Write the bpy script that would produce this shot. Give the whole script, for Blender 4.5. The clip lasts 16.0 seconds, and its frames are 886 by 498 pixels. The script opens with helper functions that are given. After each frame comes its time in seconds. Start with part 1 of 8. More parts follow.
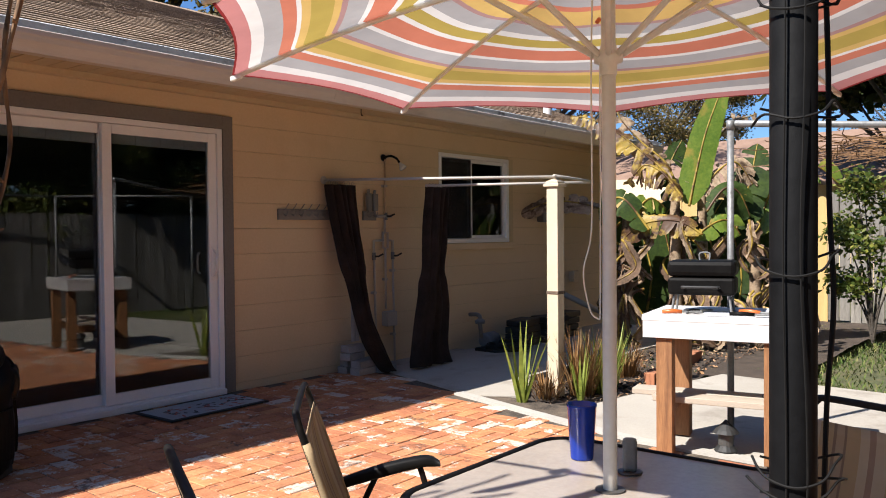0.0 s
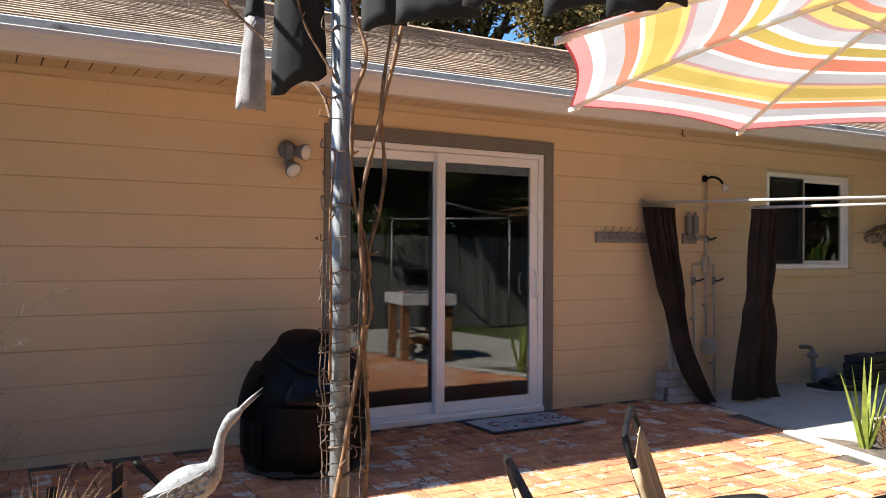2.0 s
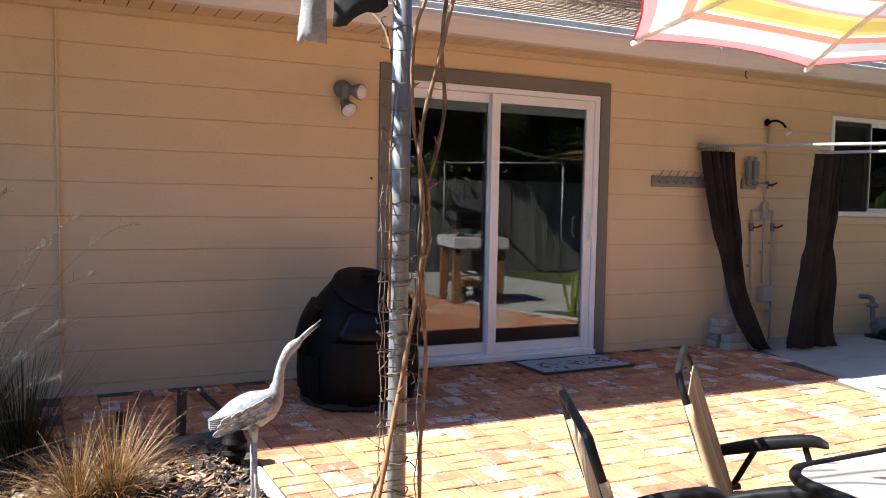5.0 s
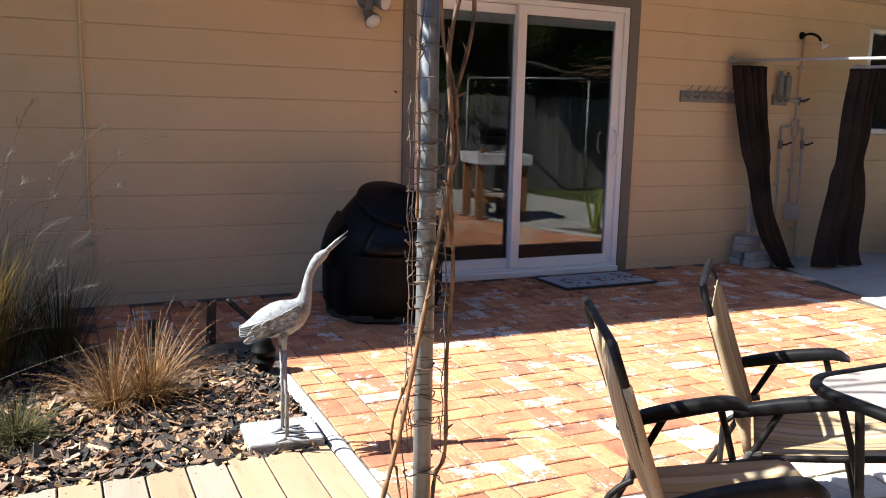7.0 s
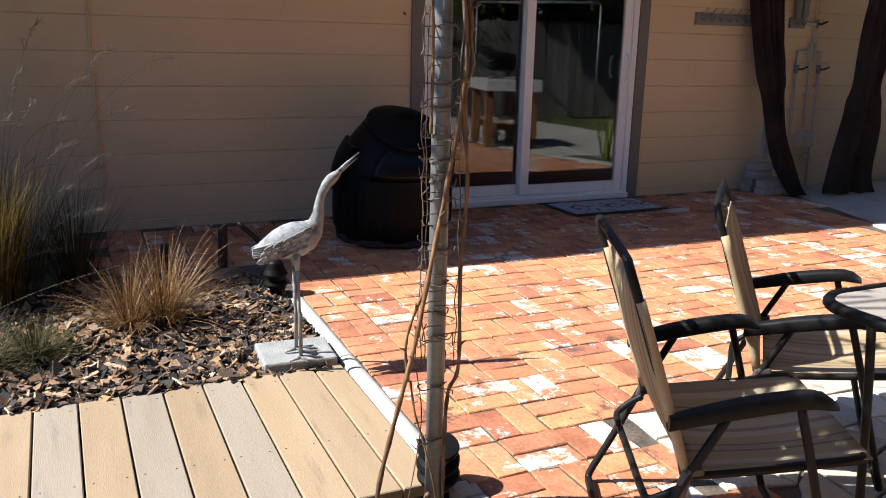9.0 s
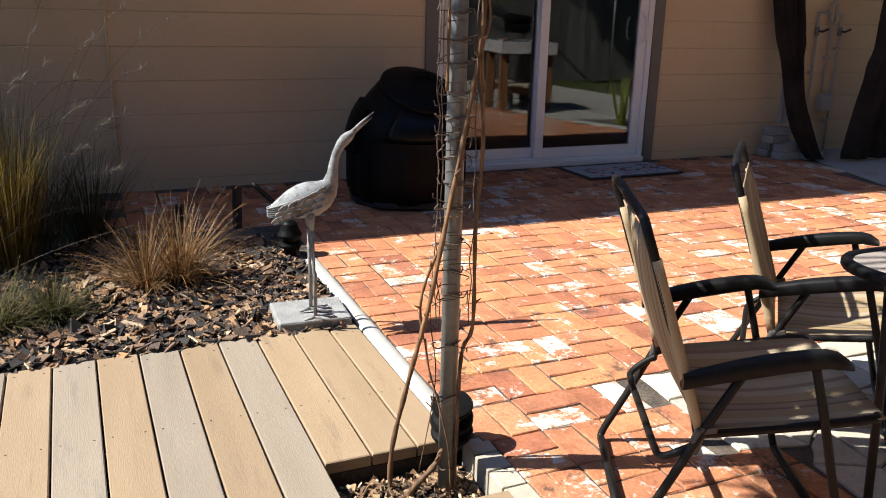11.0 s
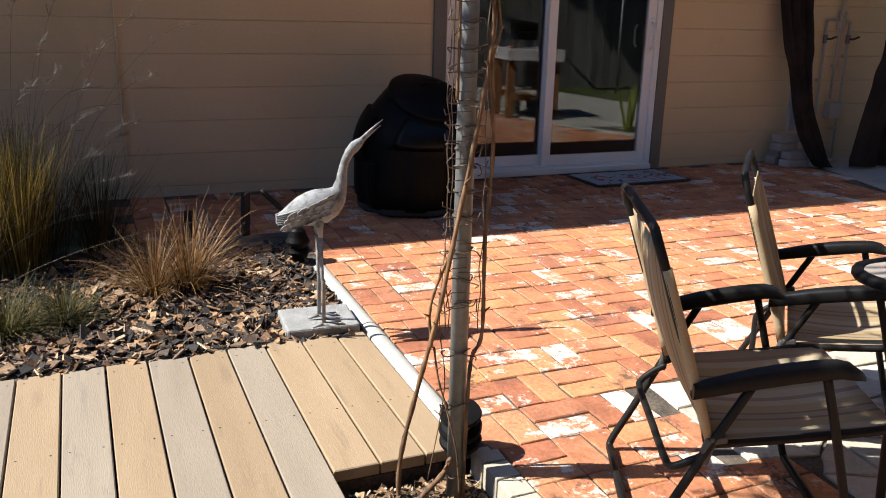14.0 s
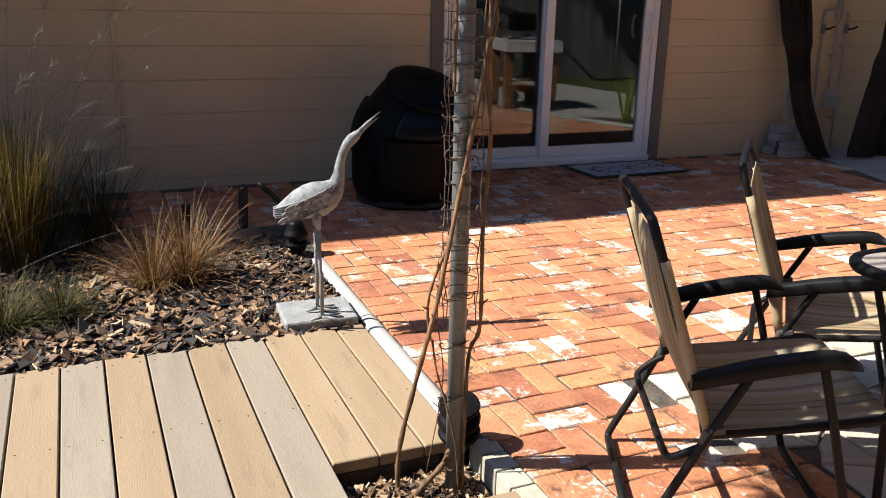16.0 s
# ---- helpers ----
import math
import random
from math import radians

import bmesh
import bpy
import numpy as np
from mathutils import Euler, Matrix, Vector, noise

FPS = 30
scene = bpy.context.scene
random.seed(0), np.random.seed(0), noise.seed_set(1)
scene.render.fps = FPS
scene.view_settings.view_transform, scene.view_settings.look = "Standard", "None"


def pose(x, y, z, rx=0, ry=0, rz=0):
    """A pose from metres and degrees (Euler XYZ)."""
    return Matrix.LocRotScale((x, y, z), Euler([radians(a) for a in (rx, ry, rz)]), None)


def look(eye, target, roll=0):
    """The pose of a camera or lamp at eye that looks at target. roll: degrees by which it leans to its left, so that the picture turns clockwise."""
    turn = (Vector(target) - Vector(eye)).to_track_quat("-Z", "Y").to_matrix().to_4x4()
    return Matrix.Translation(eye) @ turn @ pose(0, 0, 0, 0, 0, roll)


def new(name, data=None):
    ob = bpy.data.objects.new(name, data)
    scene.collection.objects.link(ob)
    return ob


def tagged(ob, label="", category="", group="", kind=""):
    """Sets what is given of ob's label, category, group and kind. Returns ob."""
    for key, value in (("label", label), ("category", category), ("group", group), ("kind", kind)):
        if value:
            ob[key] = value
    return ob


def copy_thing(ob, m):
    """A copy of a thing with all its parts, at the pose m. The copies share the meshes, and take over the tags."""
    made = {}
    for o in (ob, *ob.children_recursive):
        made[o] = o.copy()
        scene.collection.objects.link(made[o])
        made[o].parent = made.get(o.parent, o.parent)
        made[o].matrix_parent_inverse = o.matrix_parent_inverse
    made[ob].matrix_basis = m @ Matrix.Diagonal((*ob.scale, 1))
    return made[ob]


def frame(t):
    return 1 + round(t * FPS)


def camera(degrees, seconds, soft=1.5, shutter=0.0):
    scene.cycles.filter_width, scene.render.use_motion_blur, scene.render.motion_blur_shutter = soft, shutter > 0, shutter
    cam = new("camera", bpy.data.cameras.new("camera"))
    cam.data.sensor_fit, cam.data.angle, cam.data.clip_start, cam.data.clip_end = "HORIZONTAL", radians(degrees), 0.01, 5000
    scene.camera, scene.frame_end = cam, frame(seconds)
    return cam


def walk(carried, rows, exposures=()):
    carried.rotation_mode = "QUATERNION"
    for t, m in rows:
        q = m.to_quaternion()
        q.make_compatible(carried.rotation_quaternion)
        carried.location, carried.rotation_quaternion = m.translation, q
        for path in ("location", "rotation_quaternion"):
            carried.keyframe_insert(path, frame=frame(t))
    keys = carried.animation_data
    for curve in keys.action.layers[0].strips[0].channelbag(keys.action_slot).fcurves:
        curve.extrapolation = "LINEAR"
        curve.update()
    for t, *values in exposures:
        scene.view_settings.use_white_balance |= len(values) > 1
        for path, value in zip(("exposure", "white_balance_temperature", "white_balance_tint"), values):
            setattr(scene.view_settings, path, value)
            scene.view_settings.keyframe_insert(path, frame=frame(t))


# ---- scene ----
cam = camera(57.0, 16.0, 1.0)
PATH = [
    (0, (-3.962, -5.276, 1.223), (-2.401, -4.027, 1.181), -0.5),
    (0.5, (-3.991, -5.279, 1.226), (-2.596, -3.846, 1.21), -0.2),
    (1, (-4.016, -5.272, 1.225), (-2.794, -3.689, 1.221), -0.3),
    (1.5, (-4.04, -5.282, 1.228), (-2.951, -3.604, 1.225), -0.1),
    (2, (-4.042, -5.274, 1.232), (-3.047, -3.539, 1.244), 0.3),
    (2.5, (-4.051, -5.278, 1.23), (-3.101, -3.517, 1.234), 0.4),
    (3, (-4.058, -5.281, 1.228), (-3.126, -3.512, 1.223), 0.7),
    (3.2, (-4.054, -5.278, 1.225), (-3.132, -3.504, 1.216), 0.5),
    (5.5, (-4.082, -5.294, 1.199), (-3.2064, -3.5034, 1.0289), 1.31),
    (6, (-4.1, -5.311, 1.199), (-3.2401, -3.5193, 0.9772), 1.4),
    (6.5, (-4.088, -5.29, 1.189), (-3.2488, -3.4963, 0.9094), 1.41),
    (7, (-4.086, -5.291, 1.182), (-3.2548, -3.5002, 0.8592), 1.31),
    (7.5, (-4.083, -5.288, 1.173), (-3.2368, -3.5107, 0.818), 1.37),
    (8, (-4.093, -5.295, 1.165), (-3.2866, -3.5052, 0.7831), 1.41),
    (8.5, (-4.094, -5.295, 1.155), (-3.2823, -3.52, 0.7169), 1.25),
    (9, (-4.102, -5.288, 1.149), (-3.2979, -3.5232, 0.6597), 1.3),
    (9.5, (-4.095, -5.29, 1.141), (-3.3077, -3.5322, 0.6035), 1.44),
    (10, (-4.103, -5.288, 1.131), (-3.3289, -3.5327, 0.567), 1.58),
    (12.5, (-4.11, -5.29, 1.132), (-3.342, -3.5349, 0.5565), 1.35),
    (13, (-4.107, -5.292, 1.134), (-3.338, -3.5382, 0.5566), 1.48),
    (13.5, (-4.106, -5.294, 1.134), (-3.3457, -3.5318, 0.5706), 1.39),
    (14, (-4.117, -5.285, 1.137), (-3.3605, -3.5195, 0.5797), 1.45),
    (14.5, (-4.109, -5.286, 1.139), (-3.3291, -3.5286, 0.5892), 1.77),
    (15, (-4.112, -5.29, 1.134), (-3.3446, -3.5328, 0.5667), 1.45),
    (15.5, (-4.113, -5.289, 1.133), (-3.3429, -3.5366, 0.5529), 1.36),
    (16, (-4.114, -5.284, 1.138), (-3.3564, -3.5251, 0.5614), 1.23),
]
EXPOSURES = [(0.0, 1.40, 5210, 10), (1.0, 1.82, 5160, 6), (2.0, 2.17, 5110, 6), (3.0, 2.38, 5060, 6), (5.5, 2.48, 4930, 7), (6.5, 2.26, 4950, 6), (7.0, 2.16, 4920, 6), (7.5, 2.12, 4820, 6), (8.0, 1.8, 4820, 6), (8.5, 1.82, 4770, 6), (9.0, 1.62, 4890, 6), (10.0, 1.47, 5050, 6), (16.0, 1.47, 5050, 6)]
walk(cam, [(t, look(eye, target, roll)) for t, eye, target, roll in PATH], EXPOSURES)
# PATH END
# eye and target of the camera by time are keyed above; world: x along the house wall, y towards the house, z up
SUN_WAY = Vector((0.90, -0.295, -1.0)).normalized()      # the way sunlight travels

# ---- world, sun ----
sky_world = bpy.data.worlds.new("sky")
scene.world = sky_world
sky_world.use_nodes = True
wn = sky_world.node_tree
wn.nodes.clear()
w_out = wn.nodes.new("ShaderNodeOutputWorld")
w_bg = wn.nodes.new("ShaderNodeBackground")
w_sky = wn.nodes.new("ShaderNodeTexSky")
w_sky.sky_type = "NISHITA"
w_sky.sun_disc = False
w_sky.air_density = 1.0
w_sky.ozone_density = 6.0
w_sky.sun_elevation = math.asin(-SUN_WAY.z)
w_sky.sun_rotation = math.atan2(-SUN_WAY.x, -SUN_WAY.y)
w_bg.inputs["Strength"].default_value = 0.05
wn.links.new(w_sky.outputs[0], w_bg.inputs[0])
wn.links.new(w_bg.outputs[0], w_out.inputs[0])
sun = new("sun", bpy.data.lights.new("sun", "SUN"))
sun.data.energy, sun.data.angle, sun.data.color = 5.0, radians(0.53), (1.0, 0.82, 0.60)
sun.matrix_world = look((-20, 8, 20), Vector((-20, 8, 20)) + SUN_WAY)

# ---- materials ----
def nodes_of(name):
    m = bpy.data.materials.new(name)
    m.use_nodes = True
    nt = m.node_tree
    return m, nt, nt.nodes["Principled BSDF"], nt.nodes["Material Output"]


def ramp_node(nt, stops, mode="LINEAR"):
    r = nt.nodes.new("ShaderNodeValToRGB")
    r.color_ramp.interpolation = mode
    e = r.color_ramp.elements
    while len(e) < len(stops):
        e.new(0.5)
    for el, (p, c) in zip(e, stops):
        el.position, el.color = p, (*c, 1)
    return r


def noise_node(nt, vec, scale, detail=4.0, rough=0.6):
    n = nt.nodes.new("ShaderNodeTexNoise")
    n.inputs["Scale"].default_value, n.inputs["Detail"].default_value, n.inputs["Roughness"].default_value = scale, detail, rough
    nt.links.new(vec, n.inputs["Vector"])
    return n


def mix_col(nt, fac, a, b, kind="MIX"):
    m = nt.nodes.new("ShaderNodeMix")
    m.data_type, m.blend_type = "RGBA", kind
    for sock, v in ((m.inputs[0], fac), (m.inputs[6], a), (m.inputs[7], b)):
        if isinstance(v, (int, float)):
            sock.default_value = v
        elif isinstance(v, tuple):
            sock.default_value = (*v, 1)
        else:
            nt.links.new(v, sock)
    return m.outputs[2]


def surface(name, dark, light, big=1.5, fine=40.0, rough=0.7, bump=0.2, metal=0.0, vary=0.0, stretch=(1, 1, 1), stain=None,
            stain_scale=3.0, stain_cut=(0.55, 0.7), space="Object", spec=0.5, dist=0.004, translucent=0.0):
    """A worn surface: broad and fine variation between two colours, stains, grain and bump; vary: shade by object."""
    m, nt, bsdf, out = nodes_of(name)
    tc = nt.nodes.new("ShaderNodeTexCoord")
    mp = nt.nodes.new("ShaderNodeMapping")
    mp.inputs["Scale"].default_value = stretch
    src = tc.outputs[space]
    if vary:
        oi = nt.nodes.new("ShaderNodeObjectInfo")
        add = nt.nodes.new("ShaderNodeVectorMath")
        add.operation = "MULTIPLY_ADD"
        add.inputs[1].default_value = (37.0, 53.0, 71.0)
        nt.links.new(oi.outputs["Random"], add.inputs[0])
        nt.links.new(src, add.inputs[2])
        src = add.outputs[0]
    nt.links.new(src, mp.inputs["Vector"])
    v = mp.outputs[0]
    n1, n2 = noise_node(nt, v, big), noise_node(nt, v, fine)
    f = nt.nodes.new("ShaderNodeMath")
    f.operation = "MULTIPLY_ADD"
    f.inputs[1].default_value = 0.45
    nt.links.new(n2.outputs[0], f.inputs[0])
    f2 = nt.nodes.new("ShaderNodeMath")
    f2.operation = "MULTIPLY"
    f2.inputs[1].default_value = 0.55
    nt.links.new(n1.outputs[0], f2.inputs[0])
    nt.links.new(f2.outputs[0], f.inputs[2])
    r = ramp_node(nt, [(0.36, dark), (0.64, light)])
    nt.links.new(f.outputs[0], r.inputs[0])
    col = r.outputs[0]
    if vary:
        hv = nt.nodes.new("ShaderNodeHueSaturation")
        mr = nt.nodes.new("ShaderNodeMapRange")
        mr.inputs[3].default_value, mr.inputs[4].default_value = 1 - vary, 1 + vary
        nt.links.new(oi.outputs["Random"], mr.inputs[0])
        nt.links.new(mr.outputs[0], hv.inputs["Value"])
        nt.links.new(col, hv.inputs["Color"])
        col = hv.outputs[0]
    if stain:
        n3 = noise_node(nt, v, stain_scale, 6.0, 0.65)
        sr = ramp_node(nt, [(stain_cut[0], (0, 0, 0)), (stain_cut[1], (1, 1, 1))])
        nt.links.new(n3.outputs[0], sr.inputs[0])
        col = mix_col(nt, sr.outputs[0], col, stain)
    nt.links.new(col, bsdf.inputs["Base Color"])
    bsdf.inputs["Metallic"].default_value = metal
    bsdf.inputs["Specular IOR Level"].default_value = spec
    rr = nt.nodes.new("ShaderNodeMapRange")
    rr.inputs[3].default_value, rr.inputs[4].default_value = max(0.02, rough - 0.1), min(1, rough + 0.1)
    nt.links.new(n1.outputs[0], rr.inputs[0])
    nt.links.new(rr.outputs[0], bsdf.inputs["Roughness"])
    if bump:
        b = nt.nodes.new("ShaderNodeBump")
        b.inputs["Strength"].default_value, b.inputs["Distance"].default_value = bump, dist
        nt.links.new(n2.outputs[0], b.inputs["Height"])
        nt.links.new(b.outputs[0], bsdf.inputs["Normal"])
    if translucent:
        t = nt.nodes.new("ShaderNodeBsdfTranslucent")
        nt.links.new(col, t.inputs[0])
        mx = nt.nodes.new("ShaderNodeMixShader")
        mx.inputs[0].default_value = translucent
        nt.links.new(bsdf.outputs[0], mx.inputs[1])
        nt.links.new(t.outputs[0], mx.inputs[2])
        nt.links.new(mx.outputs[0], out.inputs[0])
    return m


def island_surface(name, stops, rough=0.8, fine=60.0, bump=0.4, translucent=0.0):
    """Loose pieces in one mesh: every island takes its own colour from the stops."""
    m, nt, bsdf, out = nodes_of(name)
    g = nt.nodes.new("ShaderNodeNewGeometry")
    r = ramp_node(nt, stops)
    nt.links.new(g.outputs["Random Per Island"], r.inputs[0])
    tc = nt.nodes.new("ShaderNodeTexCoord")
    n = noise_node(nt, tc.outputs["Object"], fine)
    k = ramp_node(nt, [(0.3, (0.55, 0.55, 0.55)), (0.7, (1.25, 1.25, 1.25))])
    nt.links.new(n.outputs[0], k.inputs[0])
    col = mix_col(nt, 1.0, r.outputs[0], k.outputs[0], "MULTIPLY")
    nt.links.new(col, bsdf.inputs["Base Color"])
    bsdf.inputs["Roughness"].default_value = rough
    bsdf.inputs["Specular IOR Level"].default_value = 0.3
    if bump:
        b = nt.nodes.new("ShaderNodeBump")
        b.inputs["Strength"].default_value, b.inputs["Distance"].default_value = bump, 0.004
        nt.links.new(n.outputs[0], b.inputs["Height"])
        nt.links.new(b.outputs[0], bsdf.inputs["Normal"])
    if translucent:
        t = nt.nodes.new("ShaderNodeBsdfTranslucent")
        nt.links.new(col, t.inputs[0])
        mx = nt.nodes.new("ShaderNodeMixShader")
        mx.inputs[0].default_value = translucent
        nt.links.new(bsdf.outputs[0], mx.inputs[1])
        nt.links.new(t.outputs[0], mx.inputs[2])
        nt.links.new(mx.outputs[0], out.inputs[0])
    return m


def brick_surface():
    """Old clay pavers: every brick takes its own red or orange, some with pale mortar or dark soot on them."""
    m, nt, bsdf, out = nodes_of("old_clay_brick")
    tc = nt.nodes.new("ShaderNodeTexCoord")
    g = nt.nodes.new("ShaderNodeNewGeometry")
    oi = nt.nodes.new("ShaderNodeObjectInfo")
    sm = nt.nodes.new("ShaderNodeMath")
    sm.operation = "ADD"
    nt.links.new(g.outputs["Random Per Island"], sm.inputs[0])
    nt.links.new(oi.outputs["Random"], sm.inputs[1])
    fr = nt.nodes.new("ShaderNodeMath")
    fr.operation = "FRACT"
    nt.links.new(sm.outputs[0], fr.inputs[0])
    rnd = fr.outputs[0]
    base = ramp_node(nt, [(0.0, (0.27, 0.105, 0.056)), (0.15, (0.41, 0.168, 0.078)), (0.4, (0.46, 0.203, 0.088)), (0.6, (0.38, 0.153, 0.075)),
                          (0.75, (0.44, 0.205, 0.10)), (0.92, (0.47, 0.222, 0.092)), (1.0, (0.30, 0.122, 0.07))])
    nt.links.new(rnd, base.inputs[0])
    pos = g.outputs["Position"]
    n1, n2, n3 = noise_node(nt, pos, 9.0, 5.0), noise_node(nt, pos, 70.0, 4.0), noise_node(nt, pos, 11.0, 6.0, 0.68)
    tone = ramp_node(nt, [(0.3, (0.74, 0.72, 0.69)), (0.7, (1.18, 1.16, 1.12))])
    nt.links.new(n1.outputs[0], tone.inputs[0])
    col = mix_col(nt, 1.0, base.outputs[0], tone.outputs[0], "MULTIPLY")
    grain = ramp_node(nt, [(0.32, (0.82, 0.80, 0.78)), (0.66, (1.12, 1.12, 1.12))])
    nt.links.new(n2.outputs[0], grain.inputs[0])
    col = mix_col(nt, 1.0, col, grain.outputs[0], "MULTIPLY")
    # pale lime: more on some bricks than on others
    off = nt.nodes.new("ShaderNodeMath")
    off.operation = "MULTIPLY_ADD"
    off.inputs[1].default_value, off.inputs[2].default_value = 7.31, 0.0
    nt.links.new(rnd, off.inputs[0])
    fr2 = nt.nodes.new("ShaderNodeMath")
    fr2.operation = "FRACT"
    nt.links.new(off.outputs[0], fr2.inputs[0])
    lift = nt.nodes.new("ShaderNodeMapRange")
    lift.inputs[1].default_value, lift.inputs[3].default_value, lift.inputs[4].default_value = 0.74, -0.075, 0.13
    nt.links.new(fr2.outputs[0], lift.inputs[0])
    s1 = nt.nodes.new("ShaderNodeMath")
    nt.links.new(n3.outputs[0], s1.inputs[0])
    nt.links.new(lift.outputs[0], s1.inputs[1])
    s2 = nt.nodes.new("ShaderNodeMath")
    s2.operation = "MULTIPLY_ADD"
    s2.inputs[1].default_value = 0.30
    nt.links.new(n2.outputs[0], s2.inputs[0])
    nt.links.new(s1.outputs[0], s2.inputs[2])
    lime = ramp_node(nt, [(0.675, (0, 0, 0)), (0.74, (0.9, 0.9, 0.9))])
    nt.links.new(s2.outputs[0], lime.inputs[0])
    col = mix_col(nt, lime.outputs[0], col, (0.53, 0.46, 0.385))
    soot = noise_node(nt, pos, 7.0, 7.0, 0.75)
    so = ramp_node(nt, [(0.585, (0, 0, 0)), (0.65, (0.8, 0.8, 0.8))])
    nt.links.new(soot.outputs[0], so.inputs[0])
    col = mix_col(nt, so.outputs[0], col, (0.065, 0.042, 0.032))
    nt.links.new(col, bsdf.inputs["Base Color"])
    bsdf.inputs["Roughness"].default_value = 0.88
    bsdf.inputs["Specular IOR Level"].default_value = 0.3
    b = nt.nodes.new("ShaderNodeBump")
    b.inputs["Strength"].default_value, b.inputs["Distance"].default_value = 0.8, 0.005
    nt.links.new(n2.outputs[0], b.inputs["Height"])
    nt.links.new(b.outputs[0], bsdf.inputs["Normal"])
    return m


def stripes(name, stops, axis="U", scale=1.0, offset=0.0, rough=0.8, translucent=0.0, weave=900.0):
    """Woven cloth with printed stripes across one axis."""
    m, nt, bsdf, out = nodes_of(name)
    tc = nt.nodes.new("ShaderNodeTexCoord")
    sep = nt.nodes.new("ShaderNodeSeparateXYZ")
    nt.links.new(tc.outputs["UV" if axis == "U" else "Object"], sep.inputs[0])
    mad = nt.nodes.new("ShaderNodeMath")
    mad.operation = "MULTIPLY_ADD"
    mad.inputs[1].default_value, mad.inputs[2].default_value = scale, offset
    nt.links.new(sep.outputs[0 if axis in "UX" else 1], mad.inputs[0])
    r = ramp_node(nt, stops, "CONSTANT")
    nt.links.new(mad.outputs[0], r.inputs[0])
    n = noise_node(nt, tc.outputs["Object"], weave, 2.0)
    n2 = noise_node(nt, tc.outputs["Object"], 6.0, 4.0)
    k = ramp_node(nt, [(0.3, (0.88, 0.88, 0.88)), (0.7, (1.06, 1.06, 1.06))])
    nt.links.new(n2.outputs[0], k.inputs[0])
    col = mix_col(nt, 1.0, r.outputs[0], k.outputs[0], "MULTIPLY")
    nt.links.new(col, bsdf.inputs["Base Color"])
    bsdf.inputs["Roughness"].default_value = rough
    bsdf.inputs["Specular IOR Level"].default_value = 0.25
    b = nt.nodes.new("ShaderNodeBump")
    b.inputs["Strength"].default_value, b.inputs["Distance"].default_value = 0.25, 0.001
    nt.links.new(n.outputs[0], b.inputs["Height"])
    nt.links.new(b.outputs[0], bsdf.inputs["Normal"])
    if translucent:
        t = nt.nodes.new("ShaderNodeBsdfTranslucent")
        nt.links.new(col, t.inputs[0])
        mx = nt.nodes.new("ShaderNodeMixShader")
        mx.inputs[0].default_value = translucent
        nt.links.new(bsdf.outputs[0], mx.inputs[1])
        nt.links.new(t.outputs[0], mx.inputs[2])
        nt.links.new(mx.outputs[0], out.inputs[0])
    return m


def pane_surface(name, tint, gloss):
    """Window glass: clear inside, with a Fresnel-driven mirror sheen of two panes."""
    m, nt, bsdf, out = nodes_of(name)
    nt.nodes.remove(bsdf)
    fr = nt.nodes.new("ShaderNodeFresnel")
    fr.inputs[0].default_value = 1.52
    mul = nt.nodes.new("ShaderNodeMath")
    mul.operation = "MULTIPLY_ADD"
    mul.use_clamp = True
    mul.inputs[1].default_value, mul.inputs[2].default_value = 1.2, gloss
    nt.links.new(fr.outputs[0], mul.inputs[0])
    tr = nt.nodes.new("ShaderNodeBsdfTransparent")
    tr.inputs[0].default_value = (*tint, 1)
    gl = nt.nodes.new("ShaderNodeBsdfGlossy")
    gl.inputs["Roughness"].default_value = 0.0
    mx = nt.nodes.new("ShaderNodeMixShader")
    nt.links.new(mul.outputs[0], mx.inputs[0])
    nt.links.new(tr.outputs[0], mx.inputs[1])
    nt.links.new(gl.outputs[0], mx.inputs[2])
    nt.links.new(mx.outputs[0], out.inputs[0])
    return m


M = {}
M["wall"] = surface("painted_block", (0.585, 0.440, 0.258), (0.655, 0.500, 0.305), 1.1, 55, 0.8, 0.35, stain=(0.54, 0.40, 0.225), stain_scale=1.3, stain_cut=(0.56, 0.8), dist=0.003)
M["mortar"] = surface("painted_joint", (0.46, 0.375, 0.225), (0.53, 0.44, 0.27), 2, 60, 0.9, 0.3)
M["trim"] = surface("grey_door_trim", (0.135, 0.122, 0.105), (0.175, 0.16, 0.138), 2, 60, 0.6, 0.15)
M["white"] = surface("white_vinyl", (0.74, 0.73, 0.71), (0.8, 0.79, 0.77), 2, 80, 0.35, 0.05)
M["pane"] = pane_surface("window_glass", (0.76, 0.78, 0.78), 0.02)
def mesh_surface(name, shade, cover):
    """Fine dark mesh that lets part of the light through."""
    m, nt, bsdf, out = nodes_of(name)
    bsdf.inputs["Base Color"].default_value, bsdf.inputs["Roughness"].default_value = (*shade, 1), 0.9
    tr = nt.nodes.new("ShaderNodeBsdfTransparent")
    mx = nt.nodes.new("ShaderNodeMixShader")
    mx.inputs[0].default_value = cover
    nt.links.new(tr.outputs[0], mx.inputs[1])
    nt.links.new(bsdf.outputs[0], mx.inputs[2])
    nt.links.new(mx.outputs[0], out.inputs[0])
    return m
M["screen"] = mesh_surface("insect_mesh", (0.012, 0.012, 0.012), 0.62)
# the dimness indoors is put into this dark wall and ceiling colour
M["room"] = surface("room_dimness_colour", (0.10, 0.095, 0.085), (0.15, 0.14, 0.125), 1, 20, 0.9, 0.1)
M["blind"] = surface("blind_slat", (0.74, 0.74, 0.72), (0.8, 0.8, 0.78), 2, 40, 0.6, 0.05)
